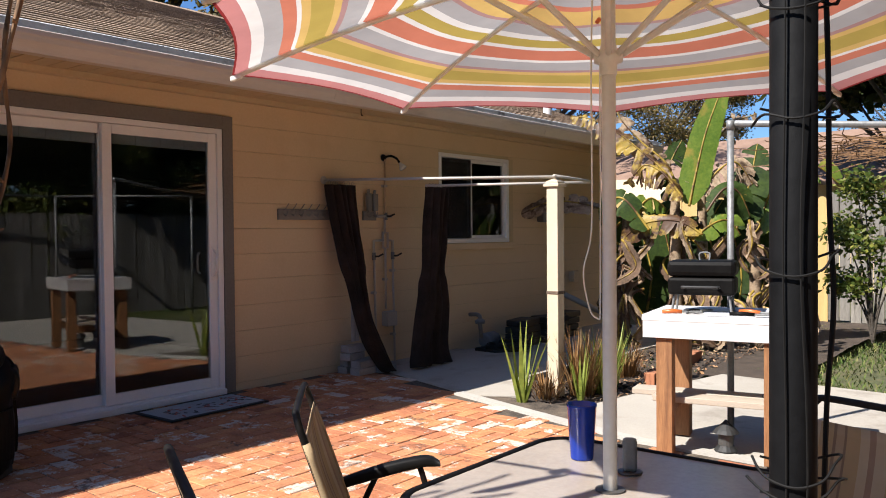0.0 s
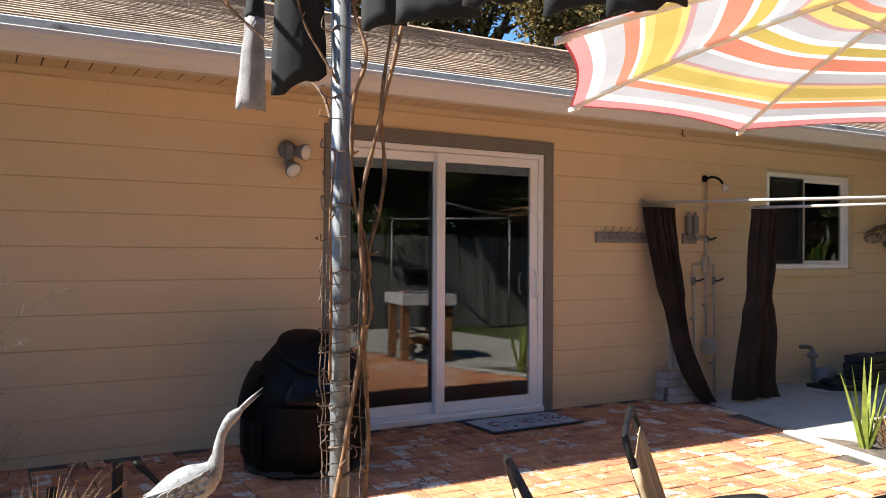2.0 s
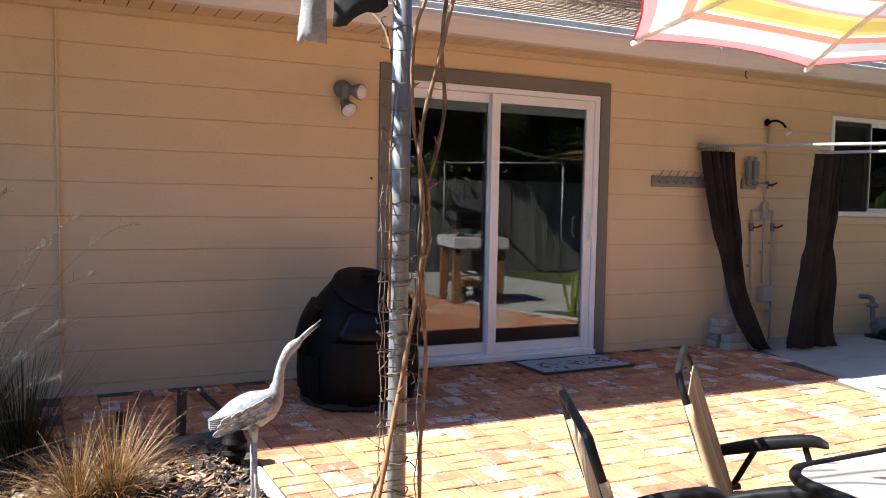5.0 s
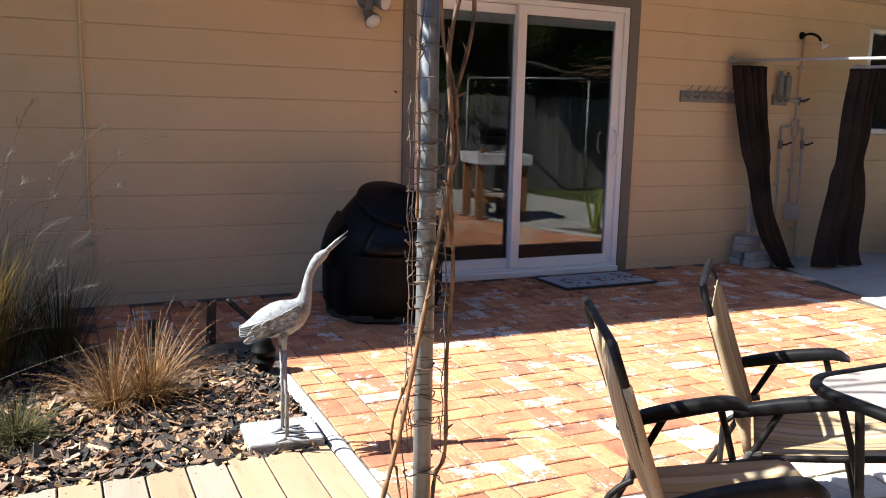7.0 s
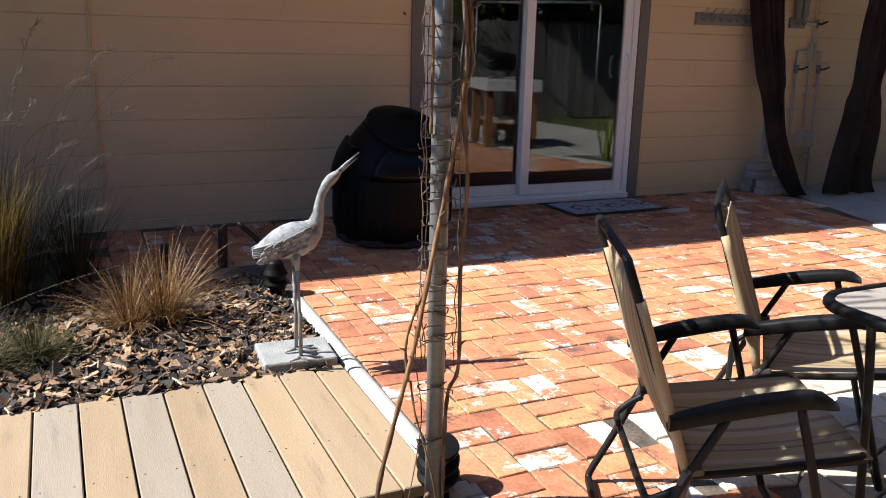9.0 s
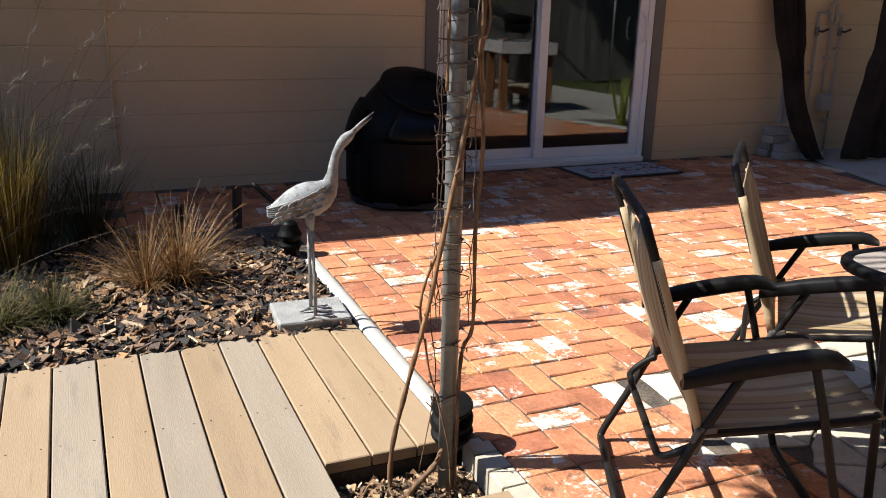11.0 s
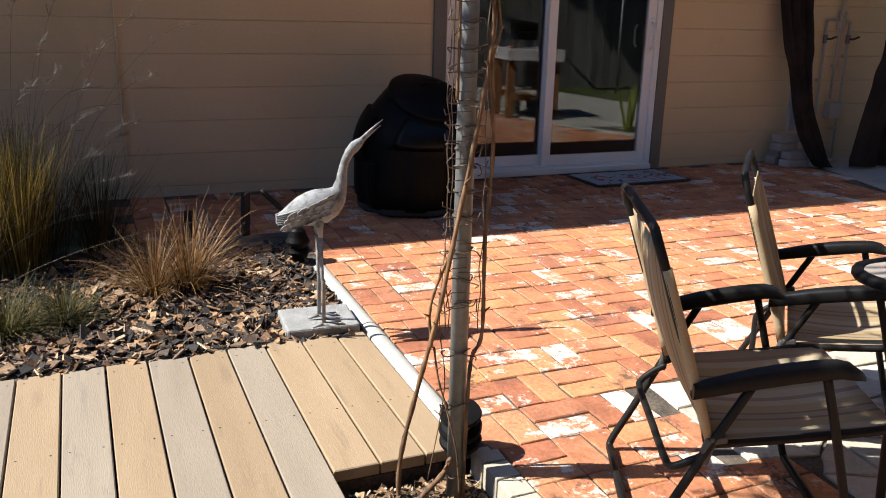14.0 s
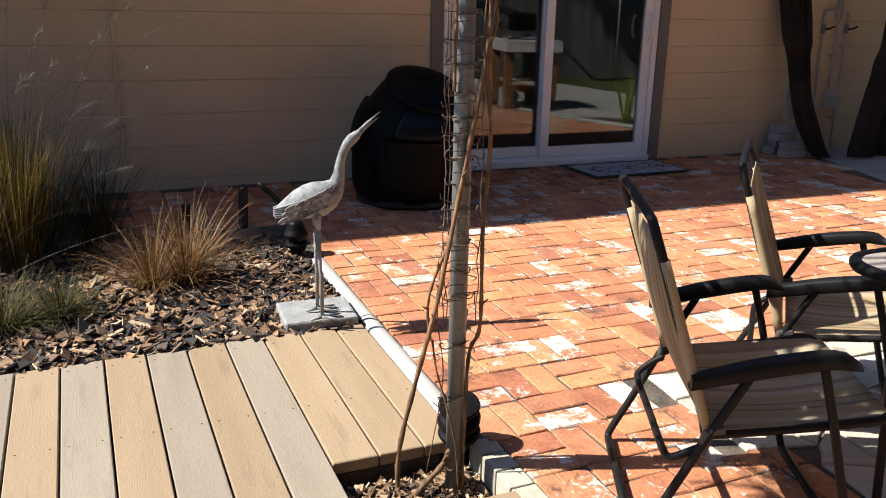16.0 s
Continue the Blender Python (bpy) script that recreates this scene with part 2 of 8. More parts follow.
M["gutter"] = surface("gutter_paint", (0.518, 0.4585, 0.3885), (0.574, 0.5145, 0.441), 1.2, 30, 0.45, 0.1, stain=(0.336, 0.273, 0.217), stain_scale=2.2, stain_cut=(0.60, 0.8), stretch=(0.5, 1, 3))
M["soffit"] = surface("soffit_paint", (0.50, 0.39, 0.225), (0.56, 0.44, 0.265), 1.5, 30, 0.85, 0.2)
M["dark_gap"] = surface("dark_gap", (0.014, 0.0126, 0.0105), (0.0245, 0.021, 0.0175), 3, 30, 0.9, 0)
M["flash"] = surface("weathered_drip_edge", (0.385, 0.385, 0.378), (0.546, 0.546, 0.532), 5, 40, 0.6, 0.3, stain=(0.112, 0.098, 0.084), stain_scale=7, stain_cut=(0.56, 0.70), stretch=(0.6, 1, 1))
M["shingle"] = island_surface("weathered_shingle", [(0, (0.25, 0.176, 0.112)), (0.35, (0.31, 0.222, 0.142)), (0.7, (0.36, 0.262, 0.172)), (1, (0.19, 0.135, 0.09))], 0.95, 45, 0.8)
M["brick"] = brick_surface()
M["sand"] = surface("joint_sand", (0.016, 0.012, 0.009), (0.13, 0.10, 0.07), 9, 90, 0.95, 0.8)
M["concrete"] = surface("pale_concrete", (0.294, 0.266, 0.224), (0.364, 0.336, 0.287), 1.4, 70, 0.9, 0.3, stain=(0.21, 0.182, 0.147), stain_scale=2.0)
M["kerb"] = surface("pale_edging", (0.315, 0.294, 0.259), (0.399, 0.378, 0.336), 4, 60, 0.85, 0.25, stain=(0.21, 0.182, 0.147), stain_scale=6, stain_cut=(0.6, 0.75))
M["kerb_block"] = surface("pale_edging_block", (0.322, 0.28, 0.21), (0.42, 0.371, 0.287), 6, 70, 0.9, 0.4, vary=0.12, stain=(0.238, 0.189, 0.133), stain_scale=8, stain_cut=(0.55, 0.72))
M["slab"] = surface("rough_paver", (0.189, 0.182, 0.1715), (0.35, 0.336, 0.3185), 14, 150, 0.95, 0.9, dist=0.008)
M["cream"] = surface("cream_paver", (0.37, 0.32, 0.24), (0.50, 0.445, 0.35), 9, 60, 0.9, 0.6, vary=0.18, stain=(0.24, 0.20, 0.15), stain_scale=9, stain_cut=(0.58, 0.70))
M["deck"] = surface("tan_deck_board", (0.2345, 0.1624, 0.0875), (0.287, 0.203, 0.1155), 1.6, 60, 0.72, 0.25, vary=0.10, stretch=(6, 0.7, 6), stain=(0.1645, 0.1155, 0.0665), stain_scale=4, stain_cut=(0.56, 0.8))
M["deck_grey"] = surface("greyed_deck_board", (0.1995, 0.1575, 0.1085), (0.245, 0.1974, 0.1414), 1.6, 60, 0.75, 0.25, vary=0.08, stretch=(6, 0.7, 6), stain=(0.1505, 0.126, 0.098), stain_scale=4, stain_cut=(0.55, 0.8))
M["dirt"] = surface("dark_soil", (0.0315, 0.0224, 0.0154), (0.07, 0.0504, 0.035), 5, 60, 0.95, 0.8, dist=0.02)
M["lawn_soil"] = surface("lawn_ground", (0.049, 0.0595, 0.021), (0.112, 0.105, 0.042), 2.5, 40, 0.95, 0.8, stain=(0.14, 0.105, 0.063), stain_scale=1.2, stain_cut=(0.55, 0.7), dist=0.02)
M["chips"] = island_surface("bark_chip", [(0, (0.010, 0.009, 0.008)), (0.27, (0.034, 0.028, 0.024)), (0.48, (0.095, 0.066, 0.047)), (0.66, (0.19, 0.115, 0.067)), (0.85, (0.35, 0.195, 0.085)), (1, (0.45, 0.34, 0.22))], 0.85, 110, 0.8)
M["chips_fresh"] = island_surface("fresh_bark_chip", [(0, (0.03, 0.02, 0.013)), (0.3, (0.12, 0.07, 0.038)), (0.6, (0.26, 0.155, 0.075)), (0.85, (0.40, 0.275, 0.15)), (1, (0.48, 0.38, 0.25))], 0.85, 90, 0.5)
M["galv"] = surface("galvanised_pipe", (0.145, 0.145, 0.142), (0.225, 0.225, 0.22), 8, 60, 0.5, 0.1, metal=0.4, stain=(0.105, 0.105, 0.10), stain_scale=12)
M["wire"] = surface("rusty_wire", (0.06, 0.040, 0.028), (0.17, 0.122, 0.085), 20, 90, 0.75, 0.2, metal=0.2)
M["vine"] = surface("dry_vine", (0.040, 0.021, 0.010), (0.26, 0.142, 0.058), 10, 80, 0.8, 0.6, stretch=(1, 1, 0.3))
M["black_pole"] = surface("black_pole", (0.003, 0.003, 0.0032), (0.0065, 0.0065, 0.007), 6, 60, 0.7, 0.2, spec=0.10)
M["black"] = surface("black_plastic", (0.0035, 0.0032, 0.003), (0.0075, 0.007, 0.0065), 4, 60, 0.5, 0.1, spec=0.08)
M["black_gloss"] = surface("worn_black_gloss", (0.003, 0.003, 0.003), (0.006, 0.006, 0.006), 4, 60, 0.34, 0.05, spec=0.14)
M["black_wire"] = surface("black_wire", (0.0042, 0.0042, 0.0042), (0.0084, 0.0077, 0.007), 10, 60, 0.7, 0.1, spec=0.2)
M["black_rough"] = surface("dull_black_plastic", (0.0098, 0.0098, 0.0098), (0.021, 0.021, 0.021), 6, 90, 0.65, 0.2)
M["bronze"] = surface("bronze_tube", (0.006, 0.0055, 0.005), (0.012, 0.0105, 0.0095), 6, 60, 0.5, 0.05, spec=0.18)
M["sling_hem"] = surface("sling_hem", (0.28, 0.203, 0.105), (0.35, 0.266, 0.154), 5, 200, 0.8, 0.3)
M["grip"] = surface("dark_armrest", (0.005, 0.005, 0.005), (0.010, 0.0095, 0.0095), 6, 60, 0.55, 0.1, spec=0.16)
M["grey_plastic"] = surface("grey_bracket", (0.0385, 0.0371, 0.035), (0.063, 0.0609, 0.0574), 6, 60, 0.5, 0.1)
M["bird"] = surface("weathered_white_metal", (0.17, 0.168, 0.165), (0.295, 0.29, 0.285), 14, 90, 0.7, 0.9, stain=(0.085, 0.078, 0.07), stain_scale=22, stain_cut=(0.50, 0.68))
M["ivory"] = surface("ivory_pole", (0.56, 0.53, 0.47), (0.66, 0.63, 0.56), 4, 50, 0.4, 0.05)
M["post"] = surface("cream_vinyl_post", (0.462, 0.385, 0.266), (0.518, 0.441, 0.322), 3, 40, 0.45, 0.1, stain=(0.315, 0.231, 0.14), stain_scale=4, stain_cut=(0.62, 0.8))
M["curtain"] = surface("dark_mesh_curtain", (0.011, 0.0078, 0.006), (0.044, 0.030, 0.023), 4, 200, 0.9, 0.3, spec=0.2, translucent=0.10)
M["pipe"] = surface("painted_pipe", (0.43, 0.31, 0.19), (0.5, 0.36, 0.22), 5, 60, 0.55, 0.1)
M["pipe_grey"] = surface("grey_pvc", (0.36, 0.34, 0.3), (0.44, 0.41, 0.36), 5, 60, 0.5, 0.05)
M["lamp_grey"] = surface("grey_lamp_metal", (0.12, 0.12, 0.12), (0.18, 0.18, 0.18), 5, 60, 0.5, 0.1)
M["lens"] = surface("frosted_lens", (0.6, 0.58, 0.54), (0.7, 0.68, 0.63), 5, 60, 0.25, 0.05)
M["block"] = surface("grey_block", (0.26, 0.235, 0.21), (0.37, 0.34, 0.31), 6, 90, 0.95, 0.6, vary=0.15)
M["mat"] = surface("mat_field", (0.30, 0.32, 0.33), (0.38, 0.40, 0.41), 4, 200, 0.95, 0.5)
M["mat_edge"] = surface("mat_border", (0.03, 0.028, 0.026), (0.05, 0.047, 0.042), 4, 200, 0.9, 0.4)
M["mat_red"] = surface("mat_red", (0.26, 0.06, 0.04), (0.36, 0.1, 0.06), 20, 200, 0.95, 0.5)
M["mat_dark"] = surface("mat_dark", (0.04, 0.045, 0.05), (0.1, 0.11, 0.1), 20, 200, 0.95, 0.5)
M["glass_top"] = surface("frosted_table_glass", (0.301, 0.259, 0.217), (0.364, 0.322, 0.273), 2, 60, 0.22, 0.03)
M["cup"] = surface("blue_plastic", (0.004, 0.022, 0.23), (0.008, 0.036, 0.31), 5, 50, 0.2, 0.02)
M["cup_mark"] = surface("pale_print", (0.25, 0.3, 0.5), (0.35, 0.4, 0.6), 5, 50, 0.4, 0.02)
M["speaker"] = surface("grey_rubber", (0.14, 0.14, 0.126), (0.189, 0.189, 0.175), 5, 90, 0.55, 0.1)
M["pine"] = surface("raw_pine", (0.14, 0.0595, 0.0182), (0.28, 0.14, 0.0525), 3, 30, 0.7, 0.2, stretch=(8, 8, 0.6), stain=(0.112, 0.049, 0.0175), stain_scale=2)
M["bench_white"] = surface("white_bench_paint", (0.504, 0.49, 0.476), (0.56, 0.546, 0.532), 3, 50, 0.5, 0.1, stain=(0.35, 0.315, 0.28), stain_scale=6, stain_cut=(0.65, 0.8))
M["hook_board"] = surface("grey_hook_board", (0.16, 0.15, 0.135), (0.24, 0.225, 0.2), 4, 40, 0.7, 0.2, stretch=(1, 8, 8))
M["plank"] = surface("grey_plank", (0.294, 0.252, 0.196), (0.385, 0.336, 0.266), 3, 40, 0.8, 0.3, stretch=(1, 8, 8))
M["orange"] = surface("orange_tool", (0.42, 0.091, 0.014), (0.49, 0.126, 0.021), 5, 60, 0.4, 0.05)
M["paper"] = surface("pale_sheet", (0.434, 0.434, 0.462), (0.525, 0.525, 0.546), 8, 60, 0.7, 0.1)
M["fence"] = surface("grey_fence_board", (0.091, 0.084, 0.0735), (0.189, 0.175, 0.154), 1.5, 30, 0.9, 0.4, vary=0.35, stretch=(9, 9, 0.6), stain=(0.0595, 0.0525, 0.042), stain_scale=2)
M["fence_new"] = surface("yellow_fence_post", (0.385, 0.252, 0.084), (0.476, 0.329, 0.126), 3, 30, 0.75, 0.2, stretch=(6, 6, 0.6))
M["grass"] = island_surface("lawn_blade", [(0, (0.042, 0.077, 0.014)), (0.5, (0.091, 0.133, 0.0245)), (0.85, (0.175, 0.189, 0.049)), (1, (0.224, 0.189, 0.084))], 0.7, 30, 0.0, 0.3)
M["tan_grass"] = island_surface("dry_tussock", [(0, (0.063, 0.0294, 0.0091)), (0.4, (0.175, 0.084, 0.0252)), (0.8, (0.301, 0.1715, 0.0595)), (1, (0.392, 0.294, 0.154))], 0.6, 30, 0.0, 0.25)
M["green_grass"] = island_surface("olive_grass", [(0, (0.021, 0.0196, 0.007)), (0.5, (0.0525, 0.0441, 0.0154)), (1, (0.119, 0.091, 0.035))], 0.7, 30, 0.0, 0.2)
M["olive_low"] = island_surface("olive_tuft", [(0, (0.018, 0.018, 0.005)), (0.5, (0.056, 0.050, 0.012)), (1, (0.15, 0.12, 0.032))], 0.85, 30, 0.0, 0.2)
M["gold_grass"] = island_surface("golden_grass", [(0, (0.04, 0.032, 0.008)), (0.5, (0.12, 0.086, 0.018)), (1, (0.28, 0.20, 0.05))], 0.7, 30, 0.0, 0.25)
M["pale_stalk"] = island_surface("pale_seed_stalk", [(0, (0.119, 0.1015, 0.0805)), (1, (0.21, 0.182, 0.1435))], 0.8, 30, 0.0, 0.3)
M["lily"] = island_surface("strap_leaf", [(0, (0.12, 0.18, 0.02)), (0.6, (0.25, 0.29, 0.045)), (1, (0.40, 0.40, 0.10))], 0.5, 20, 0.0, 0.35)
M["leaf"] = island_surface("tree_leaf", [(0, (0.021, 0.035, 0.0098)), (0.5, (0.0455, 0.063, 0.0175)), (0.85, (0.084, 0.091, 0.0245)), (1, (0.14, 0.112, 0.035))], 0.6, 20, 0.0, 0.3)
M["leaf_dry"] = island_surface("thin_tree_leaf", [(0, (0.07, 0.0665, 0.0175)), (0.5, (0.175, 0.133, 0.0385)), (1, (0.308, 0.21, 0.07))], 0.6, 20, 0.0, 0.45)
M["leaf_bush"] = island_surface("bush_leaf", [(0, (0.035, 0.063, 0.0105)), (0.5, (0.091, 0.126, 0.021)), (1, (0.238, 0.231, 0.042))], 0.5, 20, 0.0, 0.35)
M["bark"] = surface("tree_bark", (0.035, 0.028, 0.021), (0.077, 0.063, 0.049), 5, 40, 0.95, 0.8, dist=0.02)
M["banana"] = surface("banana_leaf", (0.091, 0.161, 0.0175), (0.21, 0.28, 0.035), 2, 30, 0.38, 0.25, translucent=0.45, stain=(0.364, 0.266, 0.049), stain_scale=4, stain_cut=(0.55, 0.7))
# darkened copy of the green leaf: shade inside the clump put into the colour
M["banana_shade"] = surface("shaded_banana_leaf", (0.010, 0.022, 0.003), (0.040, 0.065, 0.008), 3, 30, 0.65, 0.2, translucent=0.2, spec=0.2)
M["banana_yellow"] = surface("yellowed_banana_leaf", (0.252, 0.182, 0.0175), (0.462, 0.315, 0.042), 3, 30, 0.5, 0.35, translucent=0.35, stain=(0.091, 0.0455, 0.0196), stain_scale=3.5, stain_cut=(0.46, 0.56))
M["banana_dry"] = surface("dry_banana_leaf", (0.21, 0.14, 0.077), (0.406, 0.315, 0.21), 6, 40, 0.85, 0.5, translucent=0.2, stain=(0.077, 0.0455, 0.0245), stain_scale=8, stain_cut=(0.48, 0.62))
M["banana_brown"] = surface("brown_banana_leaf", (0.042, 0.0245, 0.014), (0.168, 0.105, 0.0595), 6, 40, 0.85, 0.5, translucent=0.12)
M["sock"] = surface("dark_knit", (0.005, 0.005, 0.005), (0.010, 0.0095, 0.0095), 10, 500, 0.95, 0.2)
M["sock_white"] = surface("pale_knit", (0.168, 0.154, 0.1505), (0.294, 0.2765, 0.2695), 20, 300, 0.95, 0.6)
M["shed_wall"] = surface("neighbour_wall", (0.385, 0.294, 0.168), (0.448, 0.35, 0.21), 1, 30, 0.85, 0.1)
M["shed_roof"] = surface("brown_roofing", (0.168, 0.105, 0.0735), (0.238, 0.1575, 0.112), 2, 30, 0.9, 0.3)
M["cream_roof"] = surface("cream_sheet_roof", (0.462, 0.385, 0.238), (0.518, 0.441, 0.294), 1, 20, 0.6, 0.05)
M["terracotta"] = surface("red_edging", (0.294, 0.112, 0.049), (0.364, 0.161, 0.077), 4, 50, 0.85, 0.3)

# ---- mesh helpers ----
def mesh_of(name, verts, faces, mats, smooth=False):
    me = bpy.data.meshes.new(name)
    me.from_pydata([tuple(v) for v in verts], [], faces)
    for mt in mats if isinstance(mats, (list, tuple)) else [mats]:
        me.materials.append(mt)
    if smooth:
        me.polygons.foreach_set("use_smooth", [True] * len(me.polygons))
    me.update()
    return me


class Shape:
    """Gathers the faces of one mesh."""
    def __init__(self):
        self.v, self.f = [], []

    def add(self, verts, faces, m=None):
        k = len(self.v)
        self.v += [m @ Vector(p) for p in verts] if m else [Vector(p) for p in verts]
        self.f += [[i + k for i in f] for f in faces]
        return self

    def box(self, x0, x1, y0, y1, z0, z1, bevel=0.0, m=None):
        if bevel <= 0:
            vs = [(x, y, z) for z in (z0, z1) for y in (y0, y1) for x in (x0, x1)]
            return self.add(vs, [[0, 2, 3, 1], [4, 5, 7, 6], [0, 1, 5, 4], [2, 6, 7, 3], [0, 4, 6, 2], [1, 3, 7, 5]], m)
        bm = bmesh.new()
        bmesh.ops.create_cube(bm, size=1.0)
        bmesh.ops.scale(bm, vec=(x1 - x0, y1 - y0, z1 - z0), verts=bm.verts)
        bmesh.ops.translate(bm, vec=((x0 + x1) / 2, (y0 + y1) / 2, (z0 + z1) / 2), verts=bm.verts)
        bmesh.ops.bevel(bm, geom=bm.edges[:], offset=bevel, segments=2, affect="EDGES", profile=0.5)
        bm.verts.index_update()
        self.add([v.co.copy() for v in bm.verts], [[v.index for v in f.verts] for f in bm.faces], m)
        bm.free()
        return self

    def tube(self, pts, r, n=8, closed=False, caps=True):
        """A round tube along points; r: one radius or one for each point."""
        pts = [Vector(p) for p in pts]
        rs = [r] * len(pts) if isinstance(r, (int, float)) else list(r)
        side = None
        rings = []
        for i, p in enumerate(pts):
            a = pts[i - 1] if i or closed else p
            b = pts[(i + 1) % len(pts)] if i < len(pts) - 1 or closed else p
            d = (b - a).normalized() if (b - a).length > 1e-9 else Vector((0, 0, 1))
            if side is None:
                side = d.orthogonal().normalized()
            side = (side - d * side.dot(d))
            side = side.normalized() if side.length > 1e-6 else d.orthogonal().normalized()
            up = d.cross(side)
            rings.append([p + (side * math.cos(2 * math.pi * j / n) + up * math.sin(2 * math.pi * j / n)) * rs[i] for j in range(n)])
        vs = [v for ring in rings for v in ring]
        fs = []
        m = len(pts)
        for i in range(m if closed else m - 1):
            for j in range(n):
                a, b = i * n + j, i * n + (j + 1) % n
                c, d = ((i + 1) % m) * n + (j + 1) % n, ((i + 1) % m) * n + j
                fs.append([a, b, c, d])
        if caps and not closed:
            fs.append(list(range(n))[::-1])
            fs.append([(m - 1) * n + j for j in range(n)])
        return self.add(vs, fs)

    def lathe(self, profile, n=24, m=None, caps=True):
        """Turns (radius, height) pairs round z."""
        vs = [(r * math.cos(2 * math.pi * j / n), r * math.sin(2 * math.pi * j / n), z) for r, z in profile for j in range(n)]
        fs = [[i * n + j, i * n + (j + 1) % n, (i + 1) * n + (j + 1) % n, (i + 1) * n + j] for i in range(len(profile) - 1) for j in range(n)]
        if caps:
            fs.append(list(range(n))[::-1])
            fs.append([(len(profile) - 1) * n + j for j in range(n)])
        return self.add(vs, fs, m)

    def sheet(self, rows, thick=0.0):
        """A skin over rows of points; thick: gives it a second side."""
        nr, nc = len(rows), len(rows[0])
        vs = [Vector(p) for row in rows for p in row]
        fs = [[i * nc + j, i * nc + j + 1, (i + 1) * nc + j + 1, (i + 1) * nc + j] for i in range(nr - 1) for j in range(nc - 1)]
        if thick:
            nrm = [Vector((0, 0, 0)) for _ in vs]
            for f in fs:
                c = (vs[f[1]] - vs[f[0]]).cross(vs[f[3]] - vs[f[0]])
                for i in f:
                    nrm[i] += c
            k = len(vs)
            vs += [v - q.normalized() * thick for v, q in zip(vs, nrm)]
            fs += [[i + k for i in f[::-1]] for f in fs]
            rim = [j for j in range(nc)] + [i * nc + nc - 1 for i in range(1, nr)] + [(nr - 1) * nc + j for j in range(nc - 2, -1, -1)] + [i * nc for i in range(nr - 2, 0, -1)]
            fs += [[rim[i], rim[i - 1], rim[i - 1] + k, rim[i] + k] for i in range(len(rim))]
        return self.add(vs, fs)

    def blade(self, base, way, length, width, droop, n=4):
        """One grass blade or strap leaf that bends over."""
        base, way = Vector(base), Vector(way).normalized()
        side = way.cross(Vector((0, 0, 1)))
        side = side.normalized() if side.length > 1e-3 else Vector((1, 0, 0))
        vs = []
        p, d = base.copy(), way.copy()
        for i in range(n + 1):
            w = width * (1 - (i / n) ** 2) * 0.5 + 0.0004
            vs += [p - side * w, p + side * w]
            p = p + d * (length / n)
            d = (d + Vector((way.x, way.y, 0)) * 0.0 - Vector((0, 0, droop / n)) + Vector((way.x, way.y, 0)) * droop / n * 0.6).normalized()
        return self.add(vs, [[2 * i, 2 * i + 1, 2 * i + 3, 2 * i + 2] for i in range(n)])


def part(name, shape, material, parent=None, label="", smooth=False, kind=""):
    ob = new(name, mesh_of(name, shape.v, shape.f, material, smooth))
    if parent is not None:
        ob.parent = parent
    return tagged(ob, label, kind=kind)


def thing(name, at, label, category, group="", turn=0.0, kind=""):
    ob = new(name)
    ob.matrix_world = pose(*at, 0, 0, turn)
    ob.empty_display_size = 0.1
    return tagged(ob, label, category, group, kind)


def solo(name, shape, material, label, category, group="", smooth=False, kind=""):
    return tagged(part(name, shape, material, None, label, smooth), "", category, group, kind)


def G(x, y):
    """Height of the paved ground: it falls away from the house."""
    return -0.012 + 0.015 * max(-12.0, min(0.0, y))


def curve_pts(pts, n=6):
    """Smooth points through control points."""
    pts = [Vector(p) for p in pts]
    out = []
    for i in range(len(pts) - 1):
        p0, p1, p2, p3 = pts[max(0, i - 1)], pts[i], pts[i + 1], pts[min(len(pts) - 1, i + 2)]
        for j in range(n):
            t = j / n
            out.append(0.5 * ((2 * p1) + (p2 - p0) * t + (2 * p0 - 5 * p1 + 4 * p2 - p3) * t * t + (3 * p1 - p0 - 3 * p2 + p3) * t ** 3))
    out.append(pts[-1])
    return out


rng = random.Random(7)
U = rng.uniform

# ---- ground ----
ys, zs = [-250, -12, 0, 250], [G(0, -12) - 0.12, G(0, -12) - 0.12, G(0, 0) - 0.12, G(0, 0) - 0.12]
s = Shape()
s.sheet([[(x, y, z) for x in (-250, -8, -4, 0, 4, 8, 250)] for y, z in zip(ys, zs)])
solo("ground", s, M["lawn_soil"], "bare sandy garden ground with thin grass", "ground", kind="structure")

# ---- house wall, in courses of painted block ----
X0, X1, DOOR, WIN, DROP = -9.0, 6.1, (-1.877, -0.092), (2.57, 3.845), -0.15
COURSE, FIRST, TOP = 0.2032, 0.045, 2.36
wall = thing("wall_north", (0, 0, 0), "ochre painted concrete block house wall in the shade", "wall", kind="structure")
core = Shape()
for a, b, z0, z1 in ((X0, DOOR[0], DROP, TOP), (DOOR[1], WIN[0], DROP, TOP), (WIN[1], X1, DROP, TOP), (DOOR[0], DOOR[1], 2.045, TOP), (WIN[0], WIN[1], DROP, 1.10), (WIN[0], WIN[1], 2.045, TOP)):
    core.box(a, b, 0.006, 0.2, z0, z1)
part("joint_core", core, M["mortar"], wall)
bounds = [DROP] + [FIRST + COURSE * k for k in range(0, 12)] + [TOP]
